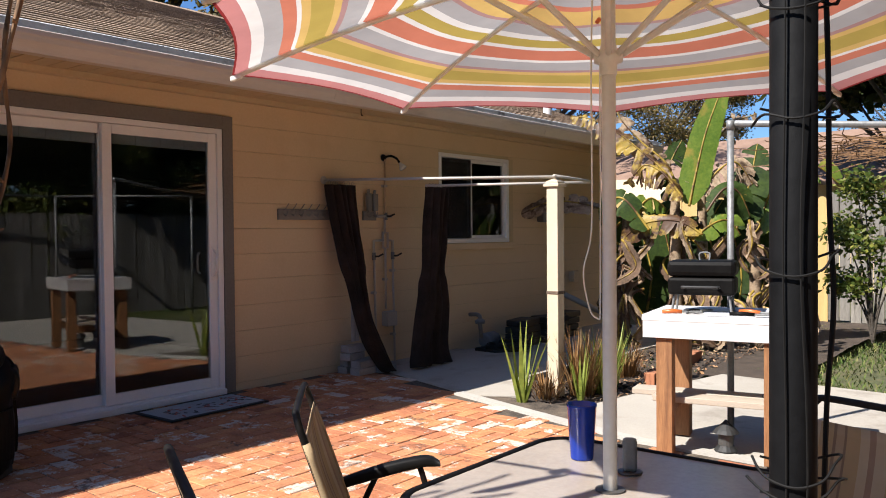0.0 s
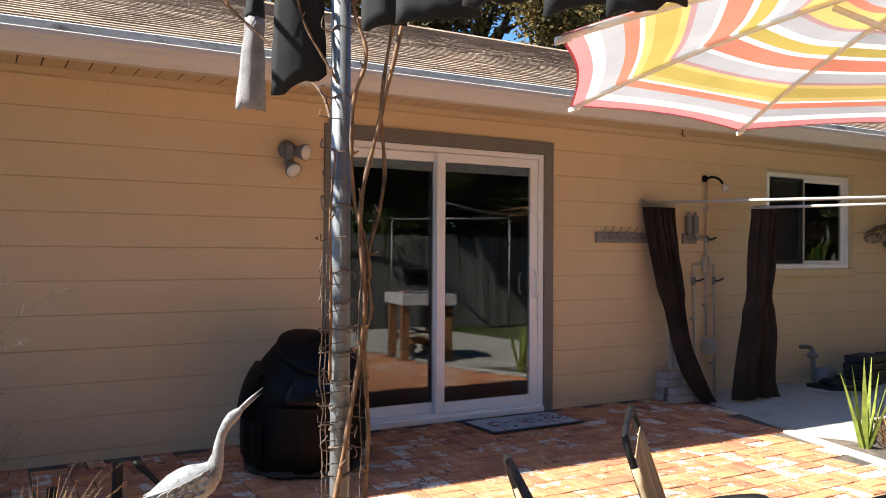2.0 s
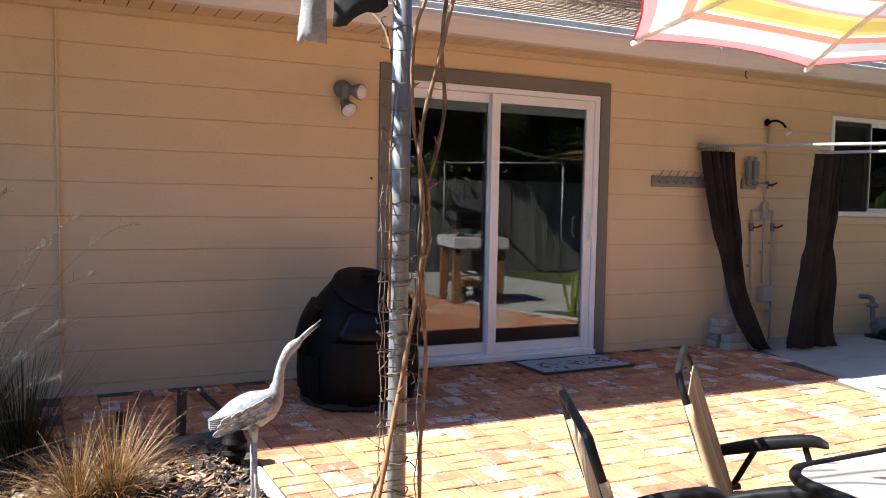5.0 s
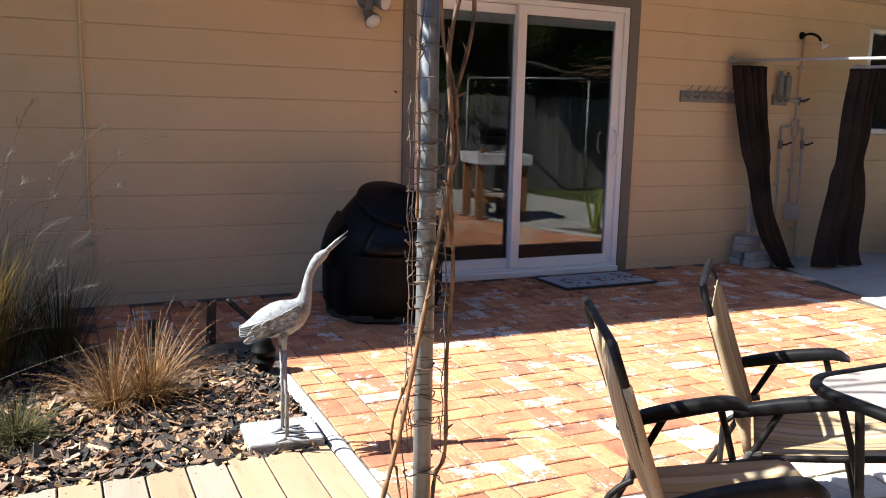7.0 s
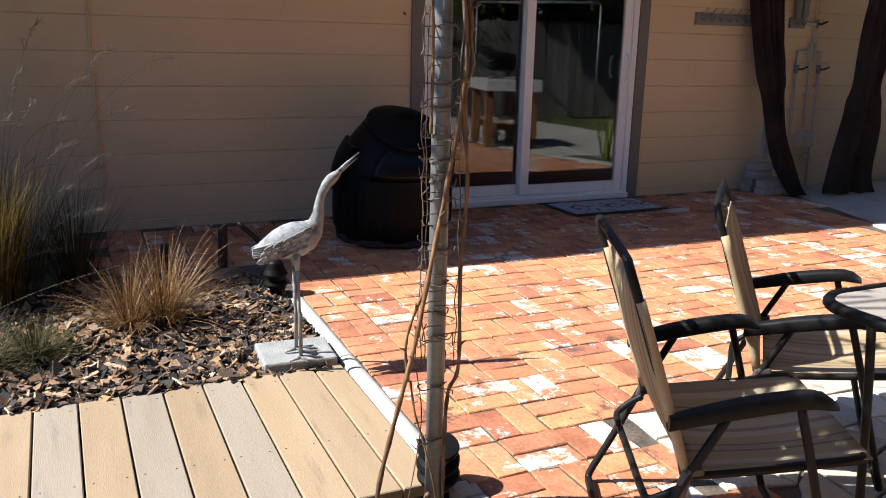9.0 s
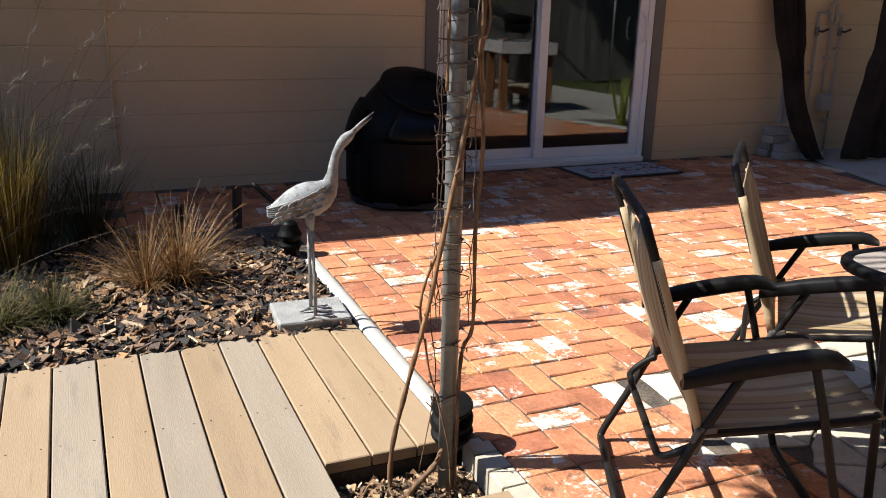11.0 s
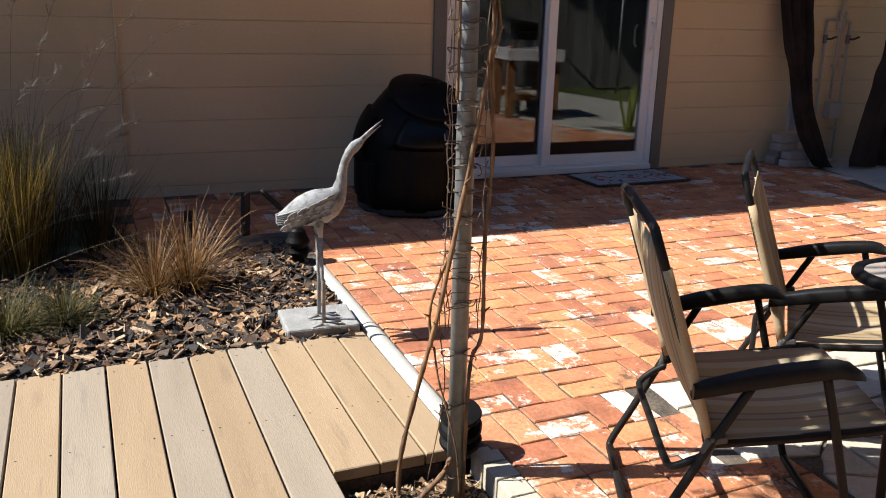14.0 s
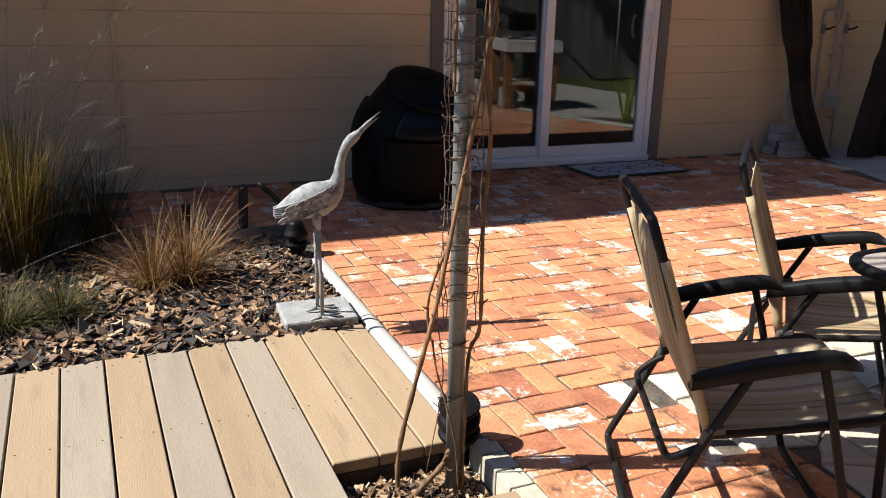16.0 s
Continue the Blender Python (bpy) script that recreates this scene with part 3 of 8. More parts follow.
for k in range(len(bounds) - 1):
    z0, z1 = bounds[k] + 0.0015, bounds[k + 1] - 0.0015
    if z1 - z0 < 0.02:
        continue
    cuts = [(X0, X1)]
    for (a, b), (lo, hi) in ((DOOR, (-1, 2.045)), (WIN, (1.10, 2.045))):
        if z0 < hi - 0.03 and z1 > lo + 0.03:
            cuts = [c for u, v in cuts for c in ((u, min(v, a)), (max(u, b), v)) if c[1] - c[0] > 0.01]
    for u, v in cuts:
        s = Shape()
        n = max(1, int((v - u) / 0.4))
        xs = [u + (v - u) * i / n for i in range(n + 1)]
        w = [0.0015 * noise.noise((x * 1.7, k * 3.1, 0)) for x in xs]
        rows = []
        for dy, dz in ((0.0065, 0), (0.0025, 0), (0.0, 0.003)):
            rows.append([(x, dy if dz == 0 else dy + q, z0 + dz) for x, q in zip(xs, w)])
        for dy, dz in ((0.0, -0.003), (0.0025, 0), (0.0065, 0)):
            rows.append([(x, dy if dz == 0 else dy + q, z1 + dz) for x, q in zip(xs, w)])
        s.sheet(rows)
        part("block_course", s, M["wall"], wall)
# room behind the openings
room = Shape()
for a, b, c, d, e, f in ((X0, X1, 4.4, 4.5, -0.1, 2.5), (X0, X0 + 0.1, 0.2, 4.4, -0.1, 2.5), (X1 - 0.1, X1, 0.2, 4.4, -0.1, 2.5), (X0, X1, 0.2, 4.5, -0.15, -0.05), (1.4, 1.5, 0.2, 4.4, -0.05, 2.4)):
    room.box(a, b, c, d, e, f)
solo("wall_room", room, M["room"], "plain room walls behind the glass, coloured dark for the room's dimness", "wall", kind="structure")
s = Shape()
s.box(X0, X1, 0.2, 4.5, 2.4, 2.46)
solo("ceiling", s, M["room"], "plain room ceiling, coloured dark like the walls", "ceiling", kind="structure")

# ---- roof ----
EAVE_Y, EAVE_Z, PITCH, RIDGE_Y = -0.60, 2.40, 0.37, 4.7
RX0, RX1 = -9.6, 6.55
roof = thing("roof", (0, 0, EAVE_Z), "low-pitched roof of weathered brown shingles", "roof", kind="structure")
def rp(x, y, lift=0.0):
    return Vector((x, y, (y - EAVE_Y) * PITCH + lift))
s = Shape()
s.sheet([[rp(RX0, EAVE_Y, -0.02), rp(RX1, EAVE_Y, -0.02)], [rp(RX0, RIDGE_Y, -0.02), rp(RX1, RIDGE_Y, -0.02)], [Vector((RX0, RIDGE_Y * 2 - EAVE_Y, -0.02)), Vector((RX1, RIDGE_Y * 2 - EAVE_Y, -0.02))]], 0.09)
part("roof_deck", s, M["dark_gap"], roof)
sh = Shape()
rows_n, step = 40, (RIDGE_Y - EAVE_Y) / 40
for i in range(rows_n):
    y0, y1 = EAVE_Y - 0.02 + i * step, EAVE_Y + (i + 1) * step + 0.03
    x = RX0 - U(0, 0.3)
    while x < RX1:
        w = U(0.13, 0.36)
        lip = U(0.007, 0.011)
        dy = U(-0.007, 0.007)
        a, b = max(x, RX0) + 0.002, min(x + w, RX1) - 0.002
        x += w
        if b - a < 0.03:
            continue
        sh.add([rp(a, y0 + dy, lip - 0.008), rp(b, y0 + dy, lip - 0.008), rp(a, y0 + dy, lip + 0.004), rp(b, y0 + dy, lip + 0.004), rp(a, y1, 0.001), rp(b, y1, 0.001)], [[0, 1, 3, 2], [2, 3, 5, 4]])
part("shingles", sh, M["shingle"], roof, "weathered brown shingles", kind="stuff")
s = Shape()
for i in range(50):
    a = RX0 + i * (RX1 - RX0) / 50
    b = a + (RX1 - RX0) / 50 - 0.004
    s.add([rp(a, RIDGE_Y - 0.13, 0.005), rp(b, RIDGE_Y - 0.13, 0.005), rp(b, RIDGE_Y, 0.025), rp(a, RIDGE_Y, 0.025), Vector((a, RIDGE_Y + 0.13, rp(0, RIDGE_Y)[2] - 0.03)), Vector((b, RIDGE_Y + 0.13, rp(0, RIDGE_Y)[2] - 0.03))], [[0, 1, 2, 3], [3, 2, 5, 4]])
part("ridge_cap", s, M["shingle"], roof)
# drip edge with lifted roofing felt
s = Shape()
n = 120
s.sheet([[(RX0 + (RX1 - RX0) * i / n, EAVE_Y - 0.035 - 0.008 * noise.noise((i * 0.35, 0, 0)), -0.038) for i in range(n + 1)],
         [(RX0 + (RX1 - RX0) * i / n, EAVE_Y - 0.032, 0.020) for i in range(n + 1)],
         [(RX0 + (RX1 - RX0) * i / n, EAVE_Y + 0.03 + 0.015 * noise.noise((i * 0.5, 5, 0)), 0.040) for i in range(n + 1)]], 0.003)
part("drip_edge", s, M["flash"], roof)
# a small roof vent pipe
s = Shape()
s.lathe([(0.055, 0), (0.055, 0.22), (0.045, 0.22)], 16, pose(5.28, 0.35, 0.30))
part("vent_pipe", s, M["white"], roof)

soffit = thing("soffit", (0, 0, 2.30), "painted boxed eave under the roof edge", "soffit", kind="structure")
s = Shape()
s.box(RX0, RX1, -0.56, -0.002, 0.0, 0.02)
part("soffit_board", s, M["dark_gap"], soffit)
s = Shape()
for i in range(int((RX1 - RX0) / 0.125)):
    a = RX0 + 0.125 * i
    s.box(a + 0.004, a + 0.121, -0.555, -0.078, -0.007, -0.001)
part("soffit_panel", s, M["soffit"], soffit, "painted grooved eave panels", kind="stuff")
s = Shape()
s.box(RX0, RX1, -0.58, -0.56, -0.03, 0.1)
part("fascia", s, M["gutter"], soffit)
s = Shape()
s.box(RX0, RX1, -0.075, -0.003, -0.045, -0.002, 0.004)
part("frieze_board", s, M["soffit"], soffit)

gutter = thing("gutter", (0, -0.58, 2.235), "cream painted metal roof gutter with lap joints", "gutter", kind="structure")
def gutter_piece(a, b):
    prof = [(-0.002, 0.125), (-0.002, 0.003), (-0.085, 0.0), (-0.092, 0.022), (-0.112, 0.06), (-0.118, 0.085), (-0.125, 0.095), (-0.125, 0.122), (-0.117, 0.127), (-0.113, 0.118)]
    n = max(2, int((b - a) / 0.6))
    sh = Shape()
    sh.sheet([[(a + (b - a) * i / n, y + 0.002 * noise.noise((a + i, z * 9, 1)), z + 0.004 * noise.noise((a + i * 0.7, 3, 1))) for i in range(n + 1)] for y, z in prof], 0.0025)
    return sh
for a, b in ((RX0, -3.2), (-3.2, 0.52), (0.52, 3.6), (3.6, RX1)):
    part("gutter_length", gutter_piece(a, b), M["gutter"], gutter)
for x in (-3.2, 0.52, 3.6):
    s = gutter_piece(x - 0.06, x + 0.05)
    s.v = [Vector((v.x, v.y * 1.02 - 0.001, v.z * 1.02 - 0.002)) for v in s.v]
    part("lap_joint", s, M["gutter"], gutter)

# ---- sliding door ----
door = thing("door_1", (0, 0, 0), "closed white two-panel sliding glass door in grey trim", "sliding door", kind="structure")
s = Shape()
s.box(-1.965, DOOR[0] + 0.004, -0.02, 0.02, -0.012, 2.13, 0.004)
part("door_trim", s, M["trim"], door)
s = Shape()
s.box(DOOR[1] - 0.004, -0.003, -0.02, 0.02, -0.012, 2.13, 0.004)
part("door_trim", s, M["trim"], door)
s = Shape()
s.box(DOOR[0] + 0.004, DOOR[1] - 0.004, -0.021, 0.02, 2.03, 2.131, 0.004)
part("door_trim", s, M["trim"], door)
def frame_of(x0, x1, y0, y1, z0, z1, l, r, b, t):
    q = Shape()
    q.box(x0, x0 + l, y0, y1, z0, z1, 0.003)
    q.box(x1 - r, x1, y0, y1, z0, z1, 0.003)
    q.box(x0 + l, x1 - r, y0 + 0.001, y1 - 0.001, z0, z0 + b, 0.003)
    q.box(x0 + l, x1 - r, y0 + 0.001, y1 - 0.001, z1 - t, z1, 0.003)
    return q
part("door_frame", frame_of(DOOR[0] + 0.006, DOOR[1] - 0.006, -0.012, 0.14, 0.0, 2.028, 0.045, 0.045, 0.045, 0.04), M["white"], door)
s = Shape()
s.box(DOOR[0] + 0.02, DOOR[1] - 0.02, -0.055, -0.013, -0.012, 0.03, 0.004)
part("threshold", s, M["white"], door)
MID = -1.03
for x0, x1, y in ((DOOR[0] + 0.052, MID + 0.035, 0.075), (MID - 0.035, DOOR[1] - 0.052, 0.025)):
    pan = part("door_panel", frame_of(x0, x1, y - 0.02, y + 0.02, 0.047, 1.985, 0.07, 0.07, 0.075, 0.065), M["white"], door)
    s = Shape()
    s.box(x0 + 0.066, x1 - 0.066, y - 0.004, y + 0.004, 0.118, 1.924)
    g = part("pane", s, M["pane"], pan)
    g.visible_shadow = False
    # raised vertical-blind head rail behind the pane
    s = Shape()
    for i in range(4):
        w = (x1 - x0 - 0.15) / 4
        s.box(x0 + 0.075 + i * w + 0.0015, x0 + 0.075 + (i + 1) * w - 0.0015, y + 0.0065, y + 0.012, 1.852, 1.923, 0.001)
    part("blind_valance", s, M["blind"], door, "pale blind valance behind the glass")
s = Shape()
hx = DOOR[1] - 0.088
s.tube(curve_pts([(hx, 0.003, 0.90), (hx, -0.035, 0.93), (hx, -0.045, 1.0), (hx, -0.035, 1.07), (hx, 0.003, 1.10)]), 0.009, 8)
s.box(hx - 0.02, hx + 0.02, -0.001, 0.006, 0.87, 1.13, 0.002)
part("door_handle", s, M["white"], door, smooth=True)
s = Shape()
hx2 = DOOR[1] - 0.16
s.tube(curve_pts([(hx2, 0.08, 0.92), (hx2, 0.105, 0.95), (hx2, 0.105, 1.05), (hx2, 0.08, 1.08)]), 0.009, 8)
part("door_handle", s, M["white"], door, smooth=True)

# ---- window ----
window = thing("window_1", (0, 0, 0), "closed white two-sash sliding window with a painted sill", "window", kind="structure")
part("window_frame", frame_of(WIN[0] + 0.002, WIN[1] - 0.002, -0.008, 0.11, 1.102, 2.043, 0.04, 0.04, 0.045, 0.04), M["white"], window)
WM = 3.165
s = Shape()
s.box(WIN[0] + 0.05, WM - 0.005, 0.022, 0.026, 1.155, 1.995)
part("insect_screen", s, M["screen"], window, "dark insect mesh")
for x0, x1, y in ((WIN[0] + 0.043, WM + 0.02, 0.075), (WM - 0.02, WIN[1] - 0.043, 0.04)):
    pan = part("window_sash", frame_of(x0, x1, y - 0.014, y + 0.014, 1.148, 2.002, 0.035, 0.035, 0.035, 0.035), M["white"], window)
    s = Shape()
    s.box(x0 + 0.033, x1 - 0.033, y - 0.003, y + 0.003, 1.181, 1.969)
    g = part("pane", s, M["pane"], pan)
    g.visible_shadow = False
s = Shape()
s.box(WIN[0] - 0.02, WIN[1] + 0.09, -0.035, 0.004, 1.03, 1.10, 0.006)
part("window_sill", s, M["wall"], window)
s = Shape()
s.box(WIN[1] + 0.002, WIN[1] + 0.075, -0.012, 0.005, 1.10, 2.05, 0.003)
part("window_casing", s, M["soffit"], window)

# ---- paved patio base, slabs, edging ----
s = Shape()
s.sheet([[(x, y, G(x, y) - 0.0055) for x in (-4.15, -3.2, 1.56)] for y in (0.0, -1.65)])
s.sheet([[(x, y, G(x, y) - 0.0055) for x in (-3.2, 1.2)] for y in (-1.65, -2.6)])
s.sheet([[(x, y, G(x, y) - 0.0055) for x in (-3.2, 0.9)] for y in (-2.6, -8.0)])
patio = solo("patio", s, M["sand"], "old red brick patio laid in basket weave, half in shade", "patio", kind="structure")
conc = thing("pavement", (0, 0, 0), "pale worn concrete slab round the patio", "concrete slab", kind="structure")
def slab_poly(pts, thick, m, name, parent, up=0.0):
    q = Shape()
    n = len(pts)
    q.add([(x, y, G(x, y) + up) for x, y in pts] + [(x, y, G(x, y) + up - thick) for x, y in pts],
          [list(range(n)), list(range(2 * n - 1, n - 1, -1))] + [[i, i + n, (i + 1) % n + n, (i + 1) % n] for i in range(n)])
    return part(name, q, m, parent)
slab_poly([(1.06, -1.45), (1.06, -1.56), (1.26, -1.86), (1.42, -1.80), (1.75, -1.62), (2.0, -1.45), (2.85, -1.45), (2.85, 0.0), (1.56, 0.0), (1.38, -0.35)], 0.1, M["concrete"], "slab", conc, 0.0)
slab_poly([(2.86, -1.45), (6.2, -1.45), (6.2, 0), (2.86, 0)], 0.1, M["concrete"], "slab", conc, -0.03)
slab_poly([(0.72, -2.95), (0.86, -2.54), (1.10, -2.46), (1.42, -2.40), (2.3, -2.52), (3.2, -2.70), (3.2, -8.0), (0.70, -8.0), (0.69, -3.12)], 0.1, M["concrete"], "slab", conc, -0.005)
# pale kerb strip along the bed by the shower
s = Shape()
for p, q in (((1.035, -1.42), (0.753, -2.53)), ((0.753, -2.53), (0.633, -3.11)), ((0.633, -3.11), (0.645, -8.0))):
    d = (Vector((*q, 0)) - Vector((*p, 0))).normalized()
    nrm = Vector((-d.y, d.x, 0)) * 0.045
    a, b = Vector((p[0], p[1], G(*p))), Vector((q[0], q[1], G(*q)))
    up = Vector((0, 0, 0.012))
    s.add([a - nrm - up * 4, a + nrm - up * 4, b + nrm - up * 4, b - nrm - up * 4, a - nrm + up, a + nrm + up, b + nrm + up, b - nrm + up], [[4, 5, 6, 7], [0, 1, 5, 4], [2, 3, 7, 6], [1, 2, 6, 5], [3, 0, 4, 7]])
part("kerb", s, M["kerb"], conc)

# kerb between bed, deck and bricks
kerb = thing("kerb", (0, 0, 0), "pale plastic edging strip between deck and bricks", "edging", kind="structure")
for (xa, ya), (xb, yb) in (((-3.20, -1.66), (-3.20, -2.421)), ((-3.20, -2.428), (-3.20, -3.33))):
    s = Shape()
    w = 0.032
    za, zb = G(xa, ya), G(xb, yb)
    prof = [(-w, -0.08)] + [(-w * math.cos(radians(18 * k)), 0.017 * math.sin(radians(18 * k)) - 0.006) for k in range(11)] + [(w, -0.08)]
    s.sheet([[(xa + u, ya, za + v) for u, v in prof], [(xb + u, yb, zb + v) for u, v in prof]])
    s.f = [f[::-1] for f in s.f]
    k = len(prof)
    s.f += [list(range(k)), list(range(2 * k - 1, k - 1, -1))]
    part("edging_strip", s, M["kerb"], kerb)

rk = random.Random(8)
y = -3.40
while y > -4.6:
    ln = rk.choice((0.085, 0.10, 0.165))
    s = Shape()
    s.box(-0.037, 0.037, 0.003 - ln, -0.003, -0.085, 0.001, 0.004)
    ob = part("edging_block", s, M["kerb_block"], kerb, "pale flat edging block")
    ob.matrix_world = pose(-3.170 + rk.uniform(-0.003, 0.003), y, G(0, y) + rk.uniform(-0.002, 0.001), 0.86, 0, rk.uniform(-2, 2))
    y -= ln

# ---- deck ----
DECK_Z = -0.043
deck = thing("deck", (0, 0, DECK_Z), "low deck of tan and greyed boards, some stained", "deck", kind="structure")
BW = 0.1345
def fall(y):
    """The deck falls away from the house like the ground."""
    return 0.02 * (y + 2.5)
def board(x0, y0, y1, grey, cut0=0.0, cut1=0.0, bw=None):
    """Boards run away from the house, turned a little off square."""
    q = Shape()
    sl = -0.014
    w = (bw or BW) - 0.006
    def at(x, y, c):
        return (x + sl * (y + 2.5), y + c * (x - x0))
    pts = [at(x0, y0, cut0), at(x0 + w, y0, cut0), at(x0 + w, y1, cut1), at(x0, y1, cut1)]
    e = 0.003
    def ring(ins, z):
        cx, cy = sum(p[0] for p in pts) / 4, sum(p[1] for p in pts) / 4
        return [(p[0] + (ins if p[0] < cx else -ins), p[1] + (ins if p[1] < cy else -ins), z) for p in pts]
    q.add(ring(0, -0.035) + ring(0, -e) + ring(e, 0), [[11, 10, 9, 8]] + [[i, i + 4, (i + 1) % 4 + 4, (i + 1) % 4] for i in range(4)] + [[i + 4, i + 8, (i + 1) % 4 + 8, (i + 1) % 4 + 4] for i in range(4)])
    q.f = [f[::-1] for f in q.f]
    for v in q.v:
        v.z += fall(v.y)
    return part("board", q, M["deck_grey"] if grey else M["deck"], deck)
GREYED = (3, 5, 7, 9, 12, 14, 17)
DX = -3.353
for i in range(-1, 19):
    x0 = DX - BW * (i + 1) + 0.003 if i >= 0 else DX + 0.003
    bw = BW if i >= 0 else 0.112
    y0 = -2.484 - 0.0035 * (i + 1)
    if i < 2:
        board(x0, y0, -3.386, False, 0.03, 0.0, bw)
        board(x0, -3.667, -7.0, i == 0, 0.0, 0.0, bw + (0.03 if i < 0 else 0))
    else:
        board(x0, y0, -7.0, i + 1 in GREYED, 0.03, 0.0)
s = Shape()
for y in (-2.56, -3.05, -3.37, -3.72, -4.4, -5.1, -5.8, -6.5):
    s.box(-5.9, -3.27 if y > -3.3 else (-3.66 if y > -3.4 else -3.27), y - 0.02, y + 0.02, -0.13, -0.0365 + fall(y - 0.02))
s.box(-3.66, -3.63, -3.69, -3.38, -0.13, -0.062)
s.box(-3.62, -3.29, -3.385, -3.36, -0.13, -0.056)
part("joist", s, M["dirt"], deck, "dark timber bearers under the boards")

# screw heads over the bearers
s = Shape()
for i in range(0, 19):
    x0 = DX - BW * i if i else DX
    w = BW if i else 0.095
    for y in (-2.56, -3.05) if i < 3 else (-2.56, -3.05, -3.72):
        for f in (0.18, 0.82):
            x = (x0 + w * f if i == 0 else x0 + BW * f) - 0.014 * (y + 2.5)
            s.lathe([(0.0032, -0.002), (0.0032, 0.0004), (0.0, 0.0005)], 8, pose(x, y, fall(y)), False)
part("screw_heads", s, M["dirt"], deck, "dark screw heads", kind="stuff")

# ---- planting beds ----
def mound(x, y, base, amp):
    return base + amp * (0.5 + 0.5 * noise.noise((x * 2.3, y * 2.3, 4.0))) + 0.012 * noise.noise((x * 9, y * 9, 1.0))
def bed(name, x0, x1, y0, y1, base, amp, label, nx=40, ny=24, skew=0.0):
    q = Shape()
    q.sheet([[(x0 + (x1 - x0) * i / nx + skew * (y1 - (y0 + (y1 - y0) * j / ny)) * (i / nx), y0 + (y1 - y0) * j / ny, mound(x0 + (x1 - x0) * i / nx, y0 + (y1 - y0) * j / ny, base, amp)) for i in range(nx + 1)] for j in range(ny + 1)])
    return solo(name, q, M["dirt"], label, "planting bed", kind="structure", smooth=True)
bed("ground_bed", -8.0, -3.23, -2.50, -1.0, -0.065, 0.03, "dark soil of a mulched planting bed")
bed("ground_bed", -3.63, -3.19, -3.68, -3.39, -0.150, 0.015, "soil in a gap of the deck", 8, 8)
bed("ground_bed", 0.80, 3.6, -2.55, -1.45, -0.098, 0.03, "soil of the bed beside the shower post")
bed("ground_bed", 3.2, 8.3, -3.2, -1.0, -0.1, 0.04, "soil under the banana plants")

# ================= things =================
# ---- wall fittings ----
lamp = thing("wall_floodlight", (-2.205, -0.0, 1.905), "grey twin-head security floodlight on the wall", "wall light")
s = Shape()
s.lathe([(0.06, 0), (0.062, 0.02), (0.045, 0.035), (0.0, 0.036)], 20, pose(-0.03, 0, 0.02, 90, 0, 0))
part("wall_plate", s, M["lamp_grey"], lamp, smooth=True)
s = Shape()
s.box(-0.055, 0.0, -0.075, -0.03, -0.07, 0.05, 0.01)
part("sensor_box", s, M["lamp_grey"], lamp)
for dx, dz, way in ((0.075, 0.0, (0.55, -0.8, -0.15)), (0.0, -0.115, (0.12, -0.75, -0.65))):
    way = Vector(way).normalized()
    m = Matrix.Translation((dx - 0.02, -0.10, dz)) @ way.to_track_quat("Z", "Y").to_matrix().to_4x4()
    s = Shape()
    s.lathe([(0.018, -0.09), (0.03, -0.08), (0.036, -0.04), (0.052, -0.005), (0.056, 0.02), (0.050, 0.022)], 20, m)
    s.tube([(-0.03, -0.04, 0.0 if dz == 0 else -0.03), m @ Vector((0, 0, -0.07))], 0.013, 8)
    head = part("lamp_head", s, M["lamp_grey"], lamp, smooth=True)
    s = Shape()
    s.lathe([(0.051, 0.02), (0.047, 0.033), (0.03, 0.044), (0.0, 0.048)], 20, m, False)
    part("lens", s, M["lens"], head, "frosted glass lens", smooth=True)

s = Shape()
s.tube(curve_pts([(-3.98, -0.012, 2.3), (-3.975, -0.012, 1.7), (-3.97, -0.012, 1.1), (-3.97, -0.012, 0.4), (-3.97, -0.012, -0.05)]), 0.006, 8)
for z in (1.665, 1.075, 0.5):
    s.box(-3.99, -3.95, -0.024, 0.003, z - 0.008, z + 0.008)
solo("cable_conduit", s, M["wall"], "thin painted cable conduit clipped to the wall", "conduit")
s = Shape()
s.tube([(-2.02, 0.002, 1.337), (-2.02, -0.02, 1.338), (-2.018, -0.022, 1.325)], 0.006, 6)
solo("wall_hook", s, M["wire"], "small rusty hook in the wall", "hook")
s = Shape()
s.tube(curve_pts([(1.14, -0.30, 2.30), (1.14, -0.30, 2.25), (1.145, -0.31, 2.235), (1.155, -0.30, 2.24)]), 0.006, 6)
solo("eave_hook", s, M["wire"], "rusty hook hanging under the eave", "hook")

# hook rails
for x0, x1, z0, z1, n in ((0.44, 1.06, 1.335, 1.425, 7), (1.44, 1.61, 1.335, 1.42, 2)):
    rail = thing("hook_rail", (x0, -0.001, z0), "greyed wooden rail with a row of hooks on the wall", "hook rail", "hook rails")
    s = Shape()
    s.box(0, x1 - x0, -0.024, -0.001, 0, z1 - z0, 0.004)
    part("board", s, M["hook_board"], rail)
    for i in range(n):
        hx = (x1 - x0) * (i + 0.6) / (n + 0.2)
        s = Shape()
        s.tube(curve_pts([(hx, -0.024, 0.05), (hx, -0.06, 0.03), (hx, -0.075, 0.055), (hx + 0.01, -0.07, 0.075)], 4), 0.004, 6)
        s.tube(curve_pts([(hx, -0.024, 0.07), (hx + 0.008, -0.05, 0.10), (hx + 0.02, -0.07, 0.135)], 4), 0.004, 6)
        part("hook", s, M["lamp_grey"], rail)
